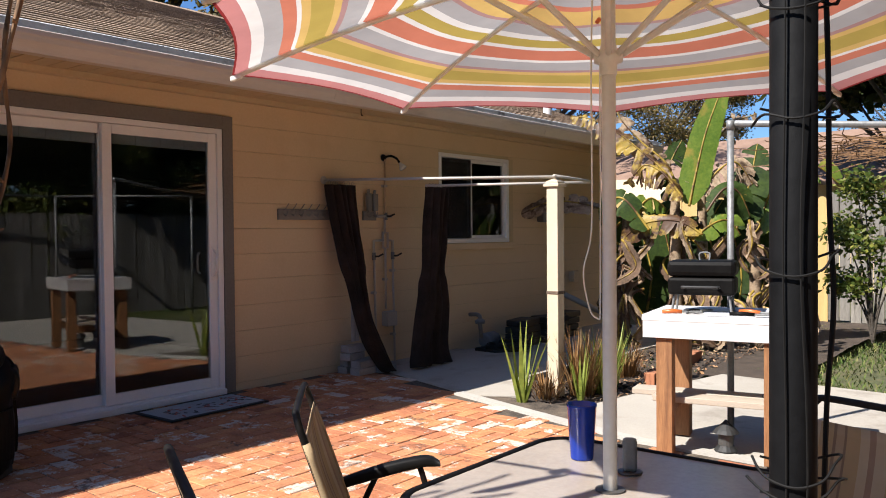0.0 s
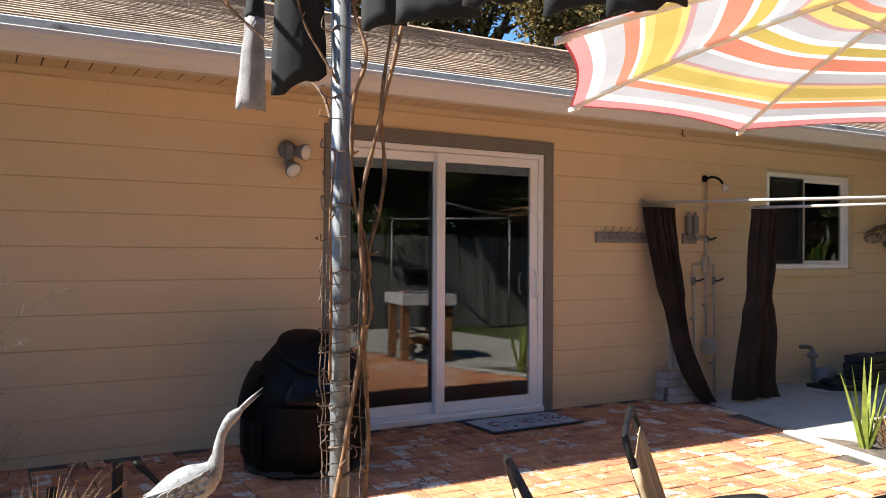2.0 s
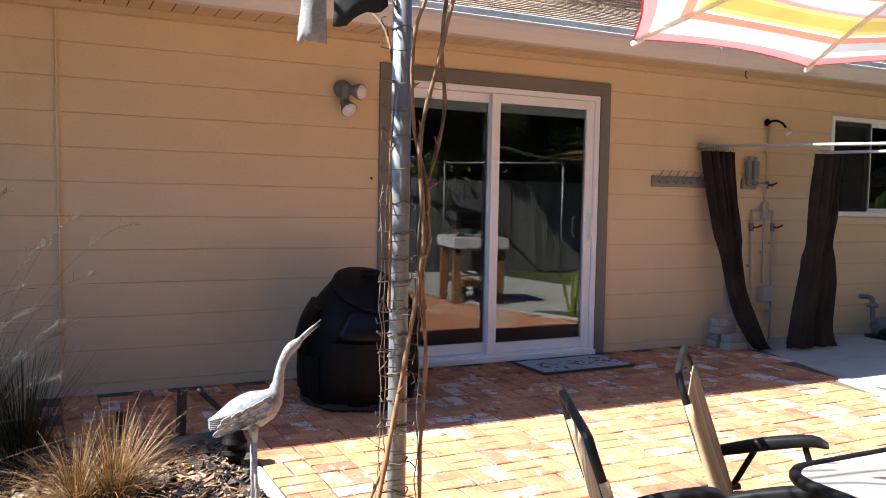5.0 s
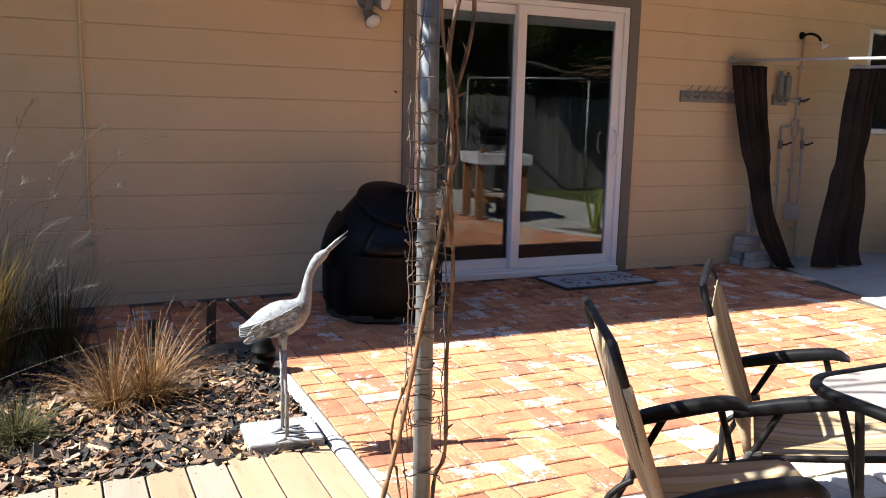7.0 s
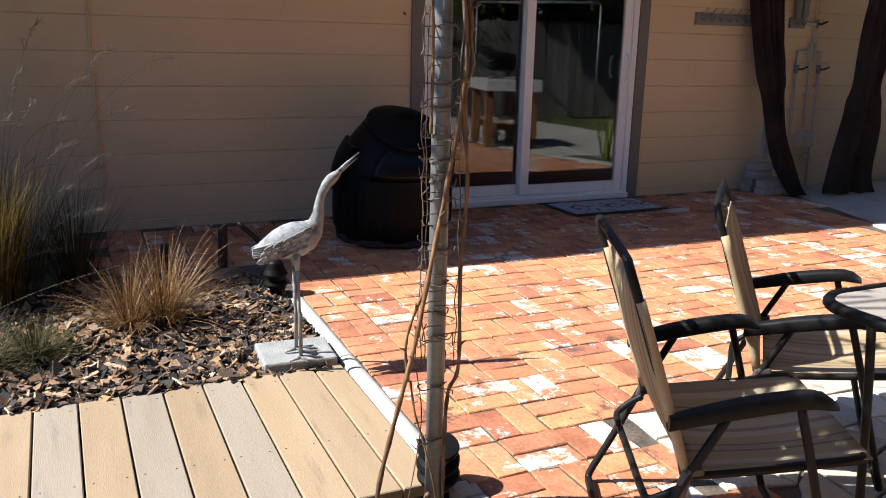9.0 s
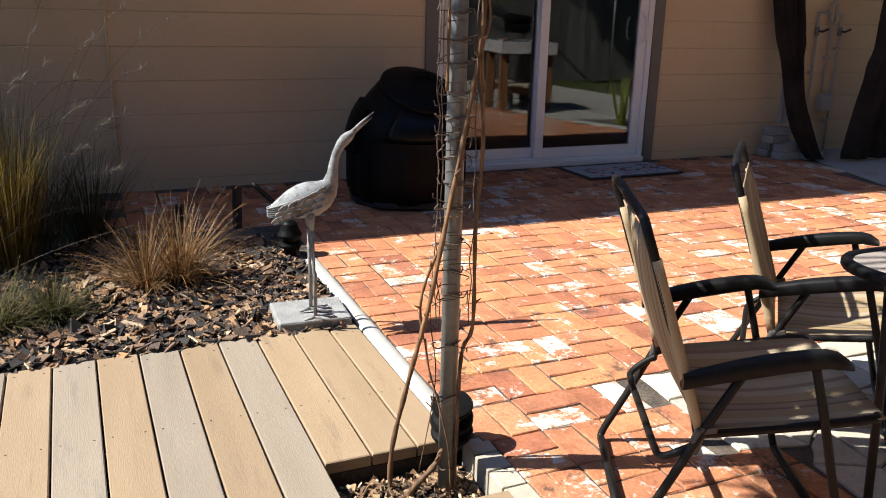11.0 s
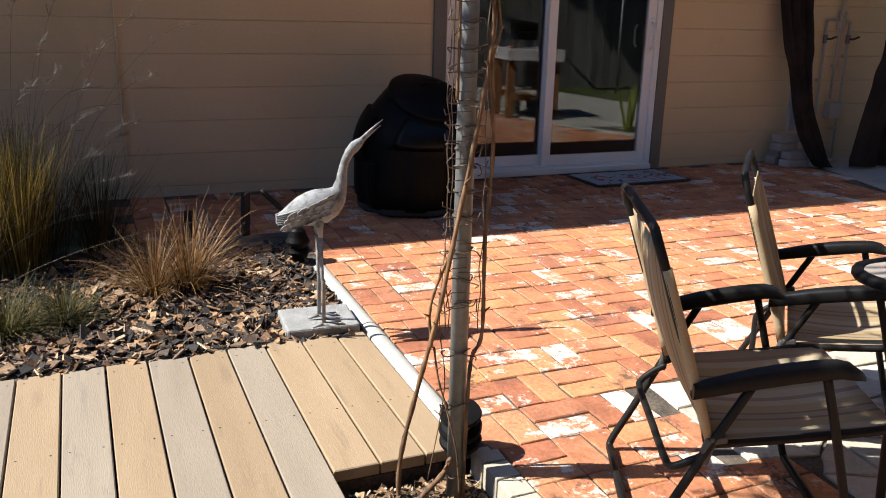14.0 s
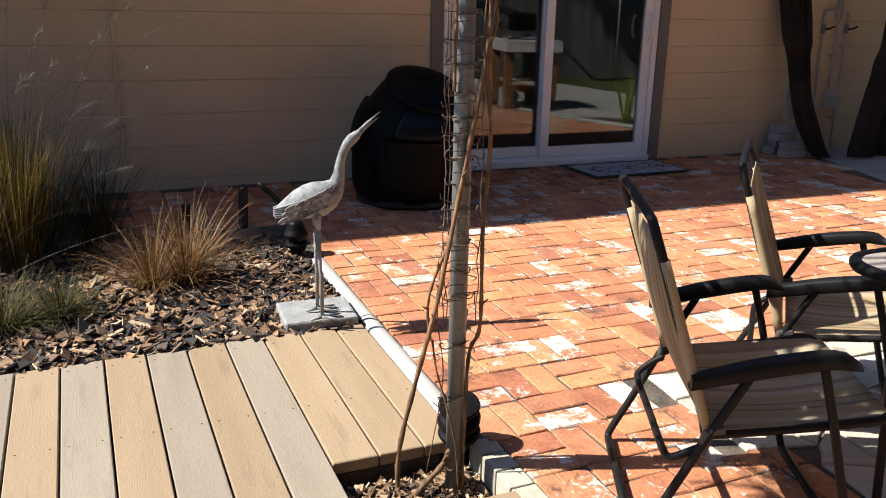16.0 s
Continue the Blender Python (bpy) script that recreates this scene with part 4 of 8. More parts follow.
for dx, w, z0, h in ((-0.005, 0.052, 0.0, 0.20), (0.075, 0.058, 0.0, 0.195)):
    s = Shape()
    s.box(0, w, -0.02, 0.02, z0, h * 0.82, 0.008)
    s.lathe([(0.014, h * 0.80), (0.014, h * 0.97), (0.010, h), (0.0, h)], 12, pose(w / 2, 0, 0), False)
    ob = solo("soap_bottle", s, M["speaker"], "flat grey bottle standing on the hook rail", "bottle", "bottles on the rail")
    ob.matrix_world = pose(1.46 + dx, -0.05, 1.421)

# outdoor shower
shower = thing("outdoor_shower", (-0.045, -0.03, 0), "outdoor shower of thin pipes fixed to the wall", "shower")
def pipe(pts, r=0.011, mt="pipe_grey"):
    q = Shape()
    q.tube(pts, r, 8)
    return part("pipe", q, M[mt], shower, smooth=True)
pipe([(1.765, 0, 1.40), (1.775, 0, 1.91)], 0.010, "pipe")
pipe([(1.765, 0, 0.50), (1.768, 0, 1.08)], 0.010)
pipe([(1.632, 0, -0.02), (1.620, 0, 0.6), (1.610, 0, 1.02)], 0.010)
pipe([(1.885, 0, -0.02), (1.875, 0, 0.6), (1.868, 0, 1.02)], 0.010)
pipe([(1.655, 0, 1.375), (1.85, 0, 1.375)], 0.014)
pipe([(1.610, 0, 1.0), (1.610, 0, 1.145), (1.735, 0, 1.147)], 0.013)
pipe([(1.868, 0, 1.0), (1.868, 0, 1.145), (1.80, 0, 1.147)], 0.013)
pipe([(1.735, 0, 1.22), (1.735, 0, 1.075), (1.80, 0, 1.075), (1.80, 0, 1.22), (1.735, 0, 1.22)], 0.012)
pipe([(1.765, 0, 1.22), (1.765, 0, 1.375)], 0.012)
for x, z in ((1.61, 0.66), (1.61, 0.32), (1.868, 0.86), (1.868, 0.25), (1.767, 0.78), (1.77, 1.66)):
    q = Shape()
    q.box(x - 0.022, x + 0.022, -0.014, 0.029, z - 0.012, z + 0.012, 0.003)
    part("pipe_clip", q, M["pipe_grey"], shower)
for x, z in ((1.61, 1.0), (1.868, 1.0), (1.775, 1.375)):
    s = Shape()
    s.tube([(x, -0.0, z - 0.035), (x, -0.0, z + 0.035)], 0.019, 10)
    v = part("valve", s, M["lamp_grey"], shower, smooth=True)
    s = Shape()
    s.tube([(x, -0.015, z), (x + 0.02, -0.04, z), (x + 0.075, -0.045, z + 0.02)], 0.009, 6)
    part("lever", s, M["black_rough"], v)
s = Shape()
s.box(1.735, 1.875, -0.05, 0.028, 0.335, 0.475, 0.008)
part("meter_box", s, M["pipe_grey"], shower, "grey junction box")
s = Shape()
s.lathe([(0.032, 0), (0.03, 0.015), (0.012, 0.02)], 16, pose(1.775, 0.028, 1.93, 90, 0, 0))
s.tube(curve_pts([(1.775, 0.02, 1.93), (1.785, -0.06, 1.94), (1.80, -0.12, 1.915), (1.81, -0.15, 1.875)]), 0.011, 8)
part("shower_arm", s, M["black"], shower, smooth=True)
s = Shape()
m = Matrix.Translation((1.813, -0.165, 1.855)) @ Vector((0.1, -0.55, -0.8)).to_track_quat("Z", "Y").to_matrix().to_4x4()
s.lathe([(0.012, -0.02), (0.018, 0.0), (0.034, 0.03), (0.036, 0.045), (0.0, 0.046)], 18, m)
part("shower_head", s, M["lens"], shower, "pale plastic shower head", smooth=True)

# curtain rods and the post that carries them
post = thing("shower_post", (1.589, -1.965, G(1.6, -2.0) - 0.05), "cream square vinyl post with a stepped cap", "post")
s = Shape()
s.box(-0.05, 0.05, -0.05, 0.05, 0, 1.675, 0.006)
part("shaft", s, M["post"], post)
s = Shape()
s.box(-0.068, 0.068, -0.068, 0.068, 1.66, 1.685, 0.004)
s.box(-0.055, 0.055, -0.055, 0.055, 1.685, 1.70, 0.004)
s.add([(-0.055, -0.055, 1.70), (0.055, -0.055, 1.70), (0.055, 0.055, 1.70), (-0.055, 0.055, 1.70), (0, 0, 1.73)], [[0, 1, 4], [1, 2, 4], [2, 3, 4], [3, 0, 4]])
part("cap", s, M["post"], post)
s = Shape()
s.box(-0.054, 0.054, -0.054, 0.054, 0.82, 0.845, 0.003)
part("band", s, M["wire"], post, "rusty metal band")
for a, b in (((0.965, -0.004, 1.685), (1.60, -2.02, 1.645)), ((1.77, -0.49, 1.645), (2.50, -1.80, 1.650)), ((1.54, -1.985, 1.652), (2.53, -1.79, 1.655))):
    s = Shape()
    s.tube([a, b], 0.0125, 10)
    if a[0] < 1.2:
        s.lathe([(0.035, -0.004), (0.035, 0.006), (0.015, 0.012)], 14, pose(a[0], a[1], a[2], 90, 0, 0))
    solo("curtain_rod", s, M["pipe_grey"], "pale metal shower curtain rod", "curtain rod", "shower rods", True)
def curtain(outline, label, seed, folds):
    """Bunched cloth; outline: height, near edge, far edge and distance from the wall, top first."""
    ob = thing("shower_curtain", (0, 0, 0), label, "shower curtain", "shower curtains")
    rc = random.Random(seed)
    tracks = [curve_pts([(o[0], o[k], o[3]) for o in outline], 8) for k in (1, 2)]
    n = len(tracks[0])
    ph = [rc.uniform(0, 6.28) for _ in range(4)]
    rows = []
    for i in range(n):
        f = i / (n - 1)
        z, xl, y = tracks[0][i]
        xr = tracks[1][i].y
        w = xr - xl
        row = []
        for j in range(49):
            g = j / 48
            tight = 1 - 0.75 * min(1, f * 1.4)
            fold = (0.026 * tight + 0.007) * math.sin(g * 6.283 * folds + ph[0]) + 0.024 * min(1, f * 2 + 0.2) * math.sin(g * 6.283 * folds * 0.43 + ph[1] + 1.5 * f) + 0.012 * noise.noise((g * 3.5 + seed, f * 7, 1.0))
            edge = 0.010 * noise.noise((f * 9, seed * 3.0 + g, 2.0))
            row.append((xl + w * g + edge, y + fold - 0.035 * math.sin(g * math.pi), max(z, 0.004 + G(0, y)) + (0.012 * noise.noise((g * 5, seed, 3.0)) if f > 0.95 else 0)))
        rows.append(row)
    q = Shape()
    q.sheet(rows, 0.0015)
    part("cloth", q, M["curtain"], ob, smooth=True)
    for j in range(6):
        g = (j + 0.5) / 6
        z, xl, y = tracks[0][0]
        c = Vector((xl + (tracks[1][0].y - xl) * g, y, z + 0.014))
        q = Shape()
        q.tube([c + Vector((0.004 * math.sin(k), 0.020 * math.cos(k * math.pi / 4), 0.020 * math.sin(k * math.pi / 4))) for k in range(8)], 0.002, 5, True)
        part("ring", q, M["galv"], ob)
curtain([(1.640, 0.895, 1.235, -0.12), (1.434, 0.916, 1.232, -0.14), (1.242, 0.936, 1.236, -0.17), (1.064, 0.957, 1.258, -0.20), (0.918, 0.966, 1.230, -0.24), (0.804, 1.010, 1.207, -0.26), (0.629, 1.030, 1.205, -0.29), (0.443, 1.048, 1.226, -0.33), (0.266, 1.102, 1.303, -0.36), (0.07, 1.222, 1.368, -0.39), (0.0, 1.268, 1.40, -0.42)], "dark brown bunched shower curtain trailing to one side", 4, 5.0)
curtain([(1.635, 1.795, 2.065, -0.50), (1.4, 1.765, 2.045, -0.50), (1.13, 1.750, 2.022, -0.50), (0.90, 1.742, 1.985, -0.50), (0.75, 1.705, 2.015, -0.50), (0.55, 1.655, 2.065, -0.50), (0.2, 1.580, 2.040, -0.50), (0.06, 1.550, 2.075, -0.50), (0.0, 1.550, 2.115, -0.50)], "dark brown bunched shower curtain hanging straight", 7, 3.6)
s = Shape()
s.sheet([[(1.085 + 0.03 * k, -0.20 - 0.01 * (k % 2), z) for k in range(4)] for z in (0.75, 0.5, 0.27)], 0.002)
solo("curtain_liner", s, M["pipe_grey"], "pale grey curtain liner hanging behind the cloth", "curtain liner")

# stack of grey blocks by the curtain
for i, (bx, by, bz, t) in enumerate([(1.16, -0.11, 0, 4), (1.39, -0.15, 0, -6), (1.16, -0.27, 0, 2), (1.39, -0.31, 0, 8), (1.18, -0.13, 1, -5), (1.33, -0.20, 1, 6), (1.18, -0.26, 1, 3), (1.14, -0.16, 2, 8), (1.18, -0.14, 3, -3)]):
    s = Shape()
    s.box(-0.11, 0.11, -0.055, 0.055, 0, 0.06, 0.006)
    ob = solo("paving_block", s, M["block"], "loose grey paving block in a low stack by the wall", "paving block", "stacked blocks")
    ob.matrix_world = pose(bx, by, G(bx, by) + 0.0 + bz * 0.061, 0, 0, t)

# doormat
mat = thing("doormat", (-0.52, -0.335, G(0, -0.335) + 0.004), "grey doormat with a red and dark leaf motif", "doormat", turn=1.0)
s = Shape()
s.box(-0.41, 0.41, -0.215, 0.215, 0, 0.012, 0.004)
part("border", s, M["mat_edge"], mat)
s = Shape()
s.box(-0.385, 0.385, -0.19, 0.19, 0.011, 0.0145)
part("field", s, M["mat"], mat, "woven grey-blue field")
rs = random.Random(3)
for i in range(66):
    cx, cy, a = (-0.25, 0.0, 0.24)[i % 3] + rs.gauss(0, 0.055), rs.gauss(-0.02, 0.065), rs.uniform(0, 180)
    L, W = rs.uniform(0.018, 0.045), rs.uniform(0.007, 0.015)
    s = Shape()
    s.add([(-L, 0, 0), (-L * 0.3, -W, 0), (L * 0.4, -W * 0.7, 0), (L, 0, 0), (L * 0.4, W * 0.7, 0), (-L * 0.3, W, 0)], [[0, 1, 2, 3, 4, 5]], pose(cx, cy, 0.0152 + 0.00008 * i, 0, 0, a))
    part("leaf_motif", s, M["mat_red" if i % 5 < 2 else "mat_dark"], mat)

# compost bin
comp = thing("compost_bin", (-2.345, -0.66, G(0, -0.66) + 0.004), "black plastic compost bin with a tilted domed lid", "compost bin")
def ngon(r, z, n=48, p=5.0, dx=0.0):
    """A rounded-square ring."""
    out = []
    for j in range(n):
        a = 2 * math.pi * j / n
        c, q = math.cos(a), math.sin(a)
        k = (abs(c) ** p + abs(q) ** p) ** (-1 / p)
        out.append((r * k * c + dx, r * k * q, z))
    return out
def loft(rings, caps=True):
    n = len(rings[0])
    q = Shape()
    fs = [[i * n + j, i * n + (j + 1) % n, (i + 1) * n + (j + 1) % n, (i + 1) * n + j] for i in range(len(rings) - 1) for j in range(n)]
    if caps:
        fs += [list(range(n))[::-1], [(len(rings) - 1) * n + j for j in range(n)]]
    return q.add([p for r in rings for p in r], fs)
def lobed(r, z, dx=0.0, k=0.035, n=64):
    """A rounded ring with eight flat sides and shallow flutes between them."""
    out = []
    for j in range(n):
        a = 2 * math.pi * j / n
        q = r * (1 - k * abs(math.sin(4 * a)) ** 6)
        out.append((q * math.cos(a) + dx, q * math.sin(a), z))
    return out
tilt = Matrix.Translation((0.062, -0.062, 0.672)) @ pose(0, 0, 0, 28, 6, 0)
def bin_at(u, deg, out=0.0):
    """The bin's skin: upright below, then drawn in to the tilted mouth."""
    a = radians(deg)
    c, q = math.cos(a), math.sin(a)
    flute = 1 - 0.03 * abs(math.sin(4 * a + 0.6)) ** 8
    if u <= 0.5:
        r = (0.345 + 0.012 * math.sin(u * 6.0) + out) * flute
        return Vector((r * c, r * q, 0.03 + 0.68 * u))
    w = (u - 0.5) / 0.5
    lo = Vector(((0.3467 + out) * flute * c, (0.3467 + out) * flute * q, 0.37))
    hi = tilt @ Vector(((0.236 + out * 0.6) * c, (0.236 + out * 0.6) * q, -0.016))
    bulge = 0.040 * math.sin(math.pi * w)
    return lo.lerp(hi, w) + Vector((c * bulge, q * bulge, 0.4 * bulge))
part("base", loft([lobed(0.335, 0, k=0.06), lobed(0.347, 0.012, k=0.06), lobed(0.347, 0.04, k=0.06), lobed(0.33, 0.05, k=0.06)]), M["black_rough"], comp)
part("body", loft([[bin_at(k / 16, 360 * j / 72) for j in range(72)] for k in range(17)]), M["black"], comp, smooth=True)
q = loft([ngon(0.232, -0.03, p=2.1), ngon(0.242, -0.014, p=2.1), ngon(0.240, 0.002, p=2.1), ngon(0.228, 0.010, p=2.1), ngon(0.20, 0.024, p=2.1), ngon(0.14, 0.040, p=2.1), ngon(0.08, 0.050, p=2), ngon(0.03, 0.053, p=2)])
q.v = [tilt @ v for v in q.v]
part("lid", q, M["black"], comp, "domed lid tilted to the front", smooth=True)
q = Shape()
q.tube(curve_pts([tilt @ Vector(p) for p in ((-0.05, 0.04, 0.04), (-0.045, 0.04, 0.075), (0.045, 0.05, 0.075), (0.05, 0.05, 0.04))]), 0.011, 8)
part("lid_handle", q, M["black"], comp, smooth=True)
# raised hatch panels with stepped borders
for u0, u1, d0, d1, lift in ((0.57, 0.95, -132, -79, 0.020), (0.13, 0.55, -140, -84, 0.032), (0.42, 0.82, -206, -166, 0.034), (0.09, 0.47, -76, -36, 0.014), (0.09, 0.40, -190, -148, 0.012), (0.09, 0.49, -20, 30, 0.014), (0.52, 0.88, -30, 20, 0.020), (0.09, 0.49, 60, 120, 0.014)):
    rows = []
    for i in range(10):
        f = min(1, max(0, (i - 1) / 7))
        rows.append([bin_at(u0 + (u1 - u0) * f, d0 + (d1 - d0) * min(1, max(0, (j - 1) / 8)), lift if 0 < i < 9 and 0 < j < 10 else -0.008) for j in range(11)])
    q = Shape()
    q.sheet(rows)
    part("panel", q, M["black_gloss" if u0 > 0.5 else "black"], comp, smooth=u0 > 0.5)
for d, u0, u1 in ((-83, 0.60, 0.86), (-5, 0.56, 0.82)):
    q = Shape()
    q.tube([bin_at(u0 + (u1 - u0) * k / 5, d, 0.026) for k in range(6)], 0.007, 8)
    part("grip_rib", q, M["black_rough"], comp, smooth=True)
for d in (95,):
    q = Shape()
    q.box(-0.016, 0.02, -0.03, 0.03, -0.06, 0.06, 0.006, Matrix.Translation(bin_at(0.56, d)) @ pose(0, 0, 0, 0, 0, d))
    part("latch", q, M["black_rough"], comp)

# ---- heron statue on its slab ----
s = Shape()
s.box(-0.135, 0.142, -0.100, 0.140, -0.09, 0.0, 0.008)
slab = solo("stone_paver", s, M["slab"], "rough pale square paver under the statue", "paver")
slab.matrix_world = pose(-3.392, -2.385, -0.010, 0, 0, -3)
def heron():
    q = Shape()
    def skin(path, flat=0.85, n=14):
        k = len(q.v)
        q.tube([(x, 0, z) for x, z, r in path], [r for x, z, r in path], n)
        for i in range(k, len(q.v)):
            q.v[i].y *= flat
    skin([(-0.152, 0.444, 0.006), (-0.135, 0.445, 0.020), (-0.105, 0.450, 0.038), (-0.07, 0.457, 0.056), (-0.03, 0.466, 0.067), (0.01, 0.475, 0.069), (0.045, 0.491, 0.060), (0.068, 0.512, 0.045),
          (0.082, 0.535, 0.030), (0.090, 0.570, 0.022), (0.095, 0.61, 0.0175), (0.105, 0.645, 0.0165), (0.122, 0.677, 0.019), (0.140, 0.697, 0.022), (0.158, 0.712, 0.018), (0.172, 0.724, 0.010), (0.18, 0.73, 0.007)])
    for up in (1, -1):
        q.tube([(0.168, 0, 0.722 + 0.004 * up), (0.20, 0, 0.75 + 0.006 * up), (0.25 - (0.006 if up < 0 else 0), 0, 0.787 + 0.010 * up)], [0.008, 0.006, 0.0015], 8)
    for sd in (1, -1):
        # overlapping wing feathers, in rows of scallops
        for row in range(3):
            for i in range(5):
                f = i / 4
                ax = 0.052 - 0.034 * i - 0.012 * row
                az = 0.516 - 0.025 * row - 0.0140 * i + 0.004 * (row % 2)
                sx = max(-1.0, min(1.0, (ax + 0.01) / 0.155))
                sz = max(-1.0, min(1.0, (az - 0.472 - 0.10 * (ax - 0.0)) / 0.072))
                ay = 0.0590 * math.sqrt(max(0.02, 1 - sx * sx)) * math.sqrt(max(0.05, 1 - sz * sz)) + 0.001
                L, w = 0.038 + 0.006 * f, 0.0125
                ring = [(0.010, 0.0), (0.004, w), (-L * 0.55, w), (-L * 0.9, w * 0.5), (-L, 0.0), (-L * 0.9, -w * 0.5), (-L * 0.55, -w), (0.004, -w)]
                vs = [(ax + u * 0.96 - v * 0.30, sd * (ay + 0.0005 + (0.0065 if u < -L * 0.5 else 0.001)), az + u * 0.30 + v * 0.96) for u, v in ring]
                vs += [(x, y - sd * 0.007, z) for x, y, z in vs]
                q.add(vs, [list(range(8)) if sd < 0 else list(range(7, -1, -1))] + [[k, (k + 1) % 8, (k + 1) % 8 + 8, k + 8] for k in range(8)])
        for i in range(6):
            q.tube([(-0.045, sd * (0.049 - 0.005 * i), 0.484 - 0.014 * i), (-0.10, sd * (0.034 - 0.004 * i), 0.466 - 0.011 * i), (-0.160, sd * (0.010 - 0.001 * i), 0.447 - 0.006 * i)], [0.005, 0.0065, 0.003], 6)
        # thigh, leg, toes
        q.tube([(-0.004, sd * 0.022, 0.425), (-0.002, sd * 0.030, 0.395), (0.0, sd * 0.034, 0.36)], [0.024, 0.014, 0.0085], 10)
        q.tube([(0.0, sd * 0.034, 0.37), (0.002, sd * 0.044, 0.2), (0.006, sd * 0.045, 0.19), (0.004, sd * 0.050, 0.012)], [0.0075, 0.007, 0.0085, 0.007], 8)
        for a in (-28, 0, 28, 180):
            L = 0.085 if a != 180 else 0.045
            c, z = math.cos(radians(a)), math.sin(radians(a))
            q.tube([(0.004, sd * 0.050, 0.016), (0.004 + c * L * 0.5, sd * 0.050 + z * L * 0.5, 0.011), (0.004 + c * L, sd * 0.050 + z * L, 0.005)], [0.009, 0.007, 0.004], 6)
    return q
hs = heron()
hb = solo("heron_statue", hs, M["bird"], "weathered white heron statue standing on a paver, beak open", "statue", smooth=True)
hb.matrix_world = pose(-3.398, -2.445, -0.008, 0, 0, -4) @ Matrix.Scale(0.96, 4)

# black drain fitting by the edging
drain = thing("drain_fitting", (-3.275, -1.55, -0.045), "black flared plastic drain fitting with a slanting pipe", "drain fitting")
s = Shape()
s.lathe([(0.030, -0.03), (0.030, 0.045), (0.052, 0.05), (0.056, 0.062), (0.050, 0.074), (0.034, 0.078), (0.034, 0.095), (0.056, 0.10), (0.058, 0.112), (0.046, 0.135), (0.036, 0.165), (0.026, 0.175)], 24)
part("cone", s, M["black"], drain, smooth=False)
s = Shape()
s.tube(curve_pts([(0.0, 0.0, 0.16), (-0.012, 0.01, 0.20), (-0.06, 0.04, 0.26), (-0.15, 0.09, 0.35)], 4), 0.012, 14)
part("pipe_stub", s, M["black"], drain, smooth=True)
for nm, (x, y), h in (("short_stake", (-3.434, -1.0), 0.26), ("short_stake", (-3.72, -0.97), 0.17)):
    s = Shape()
    s.box(-0.02, 0.02, -0.02, 0.02, 0, h, 0.004)
    ob = solo(nm, s, M["black_rough"], "short dark wooden stake in the bed", "stake", "stakes")
    ob.matrix_world = pose(x, y, -0.06, 1, 2, 15)

# ---- gray pole with vines ----
PX, PY = -3.345, -3.60
pole = thing("trellis_pole", (PX, PY, -0.12), "galvanised steel pole tangled in dry vines and wire", "pole")
pole.matrix_world = Matrix.Translation((-3.30, -3.50, -0.194)) @ Matrix.Scale(1.059, 4)
s = Shape()
s.tube([(0, 0, 0), (0.0, 0, 1.2), (-0.003, 0.002, 2.3)], 0.0215, 20)
part("tube", s, M["galv"], pole, smooth=True)
RT = Vector((0.909, -0.417, 0))      # across the view from the terrace seat
FW = Vector((0.417, 0.909, 0))
def on_pole(side, z, fwd=-0.02):
    return RT * side * 0.97 + FW * fwd + Vector((0, 0, z + 0.12))
rw = random.Random(11)
for z in (0.0, 0.20, 0.345, 0.47, 0.53, 0.60, 0.68, 0.74, 0.80, 0.845, 0.89, 0.95, 1.01, 1.06, 1.12, 1.19, 1.33, 1.45, 1.57, 1.72, 1.80):
    s = Shape()
    r = 0.024
    lp = []
    for k in range(9):
        a = 2 * math.pi * k / 8 + rw.uniform(-0.1, 0.1)
        lp.append((r * math.cos(a), r * math.sin(a), z + 0.12 + rw.uniform(-0.006, 0.006)))
    lp.append(on_pole(-rw.uniform(0.026, 0.042), z + rw.uniform(-0.01, 0.01), -0.03))
    lp.append(on_pole(-rw.uniform(0.03, 0.048), z + rw.uniform(0.0, 0.025), -0.035))
    lp.append(on_pole(-rw.uniform(0.026, 0.042), z + rw.uniform(-0.01, 0.03), -0.03))
    s.tube(curve_pts(lp, 4), 0.0017, 5)
    if 0.3 < z < 1.2:
        s.tube(curve_pts([on_pole(0.0, z, -0.026), on_pole(0.03, z + rw.uniform(-.01, .01), -0.025), on_pole(rw.uniform(0.034, 0.046), z + rw.uniform(-0.015, 0.015), -0.02), on_pole(rw.uniform(0.03, 0.05), z - 0.02, -0.02)], 4), 0.0015, 5)
    part("wire_tie", s, M["wire"], pole)
for sx in (-0.032, -0.040, 0.046):
    s = Shape()
    s.tube(curve_pts([on_pole(sx + rw.uniform(-0.005, 0.005), 0.40 + 0.055 * k, -0.03 + rw.uniform(-0.008, 0.008)) for k in range(16)], 3), 0.0014, 5)
    part("wire", s, M["wire"], pole)
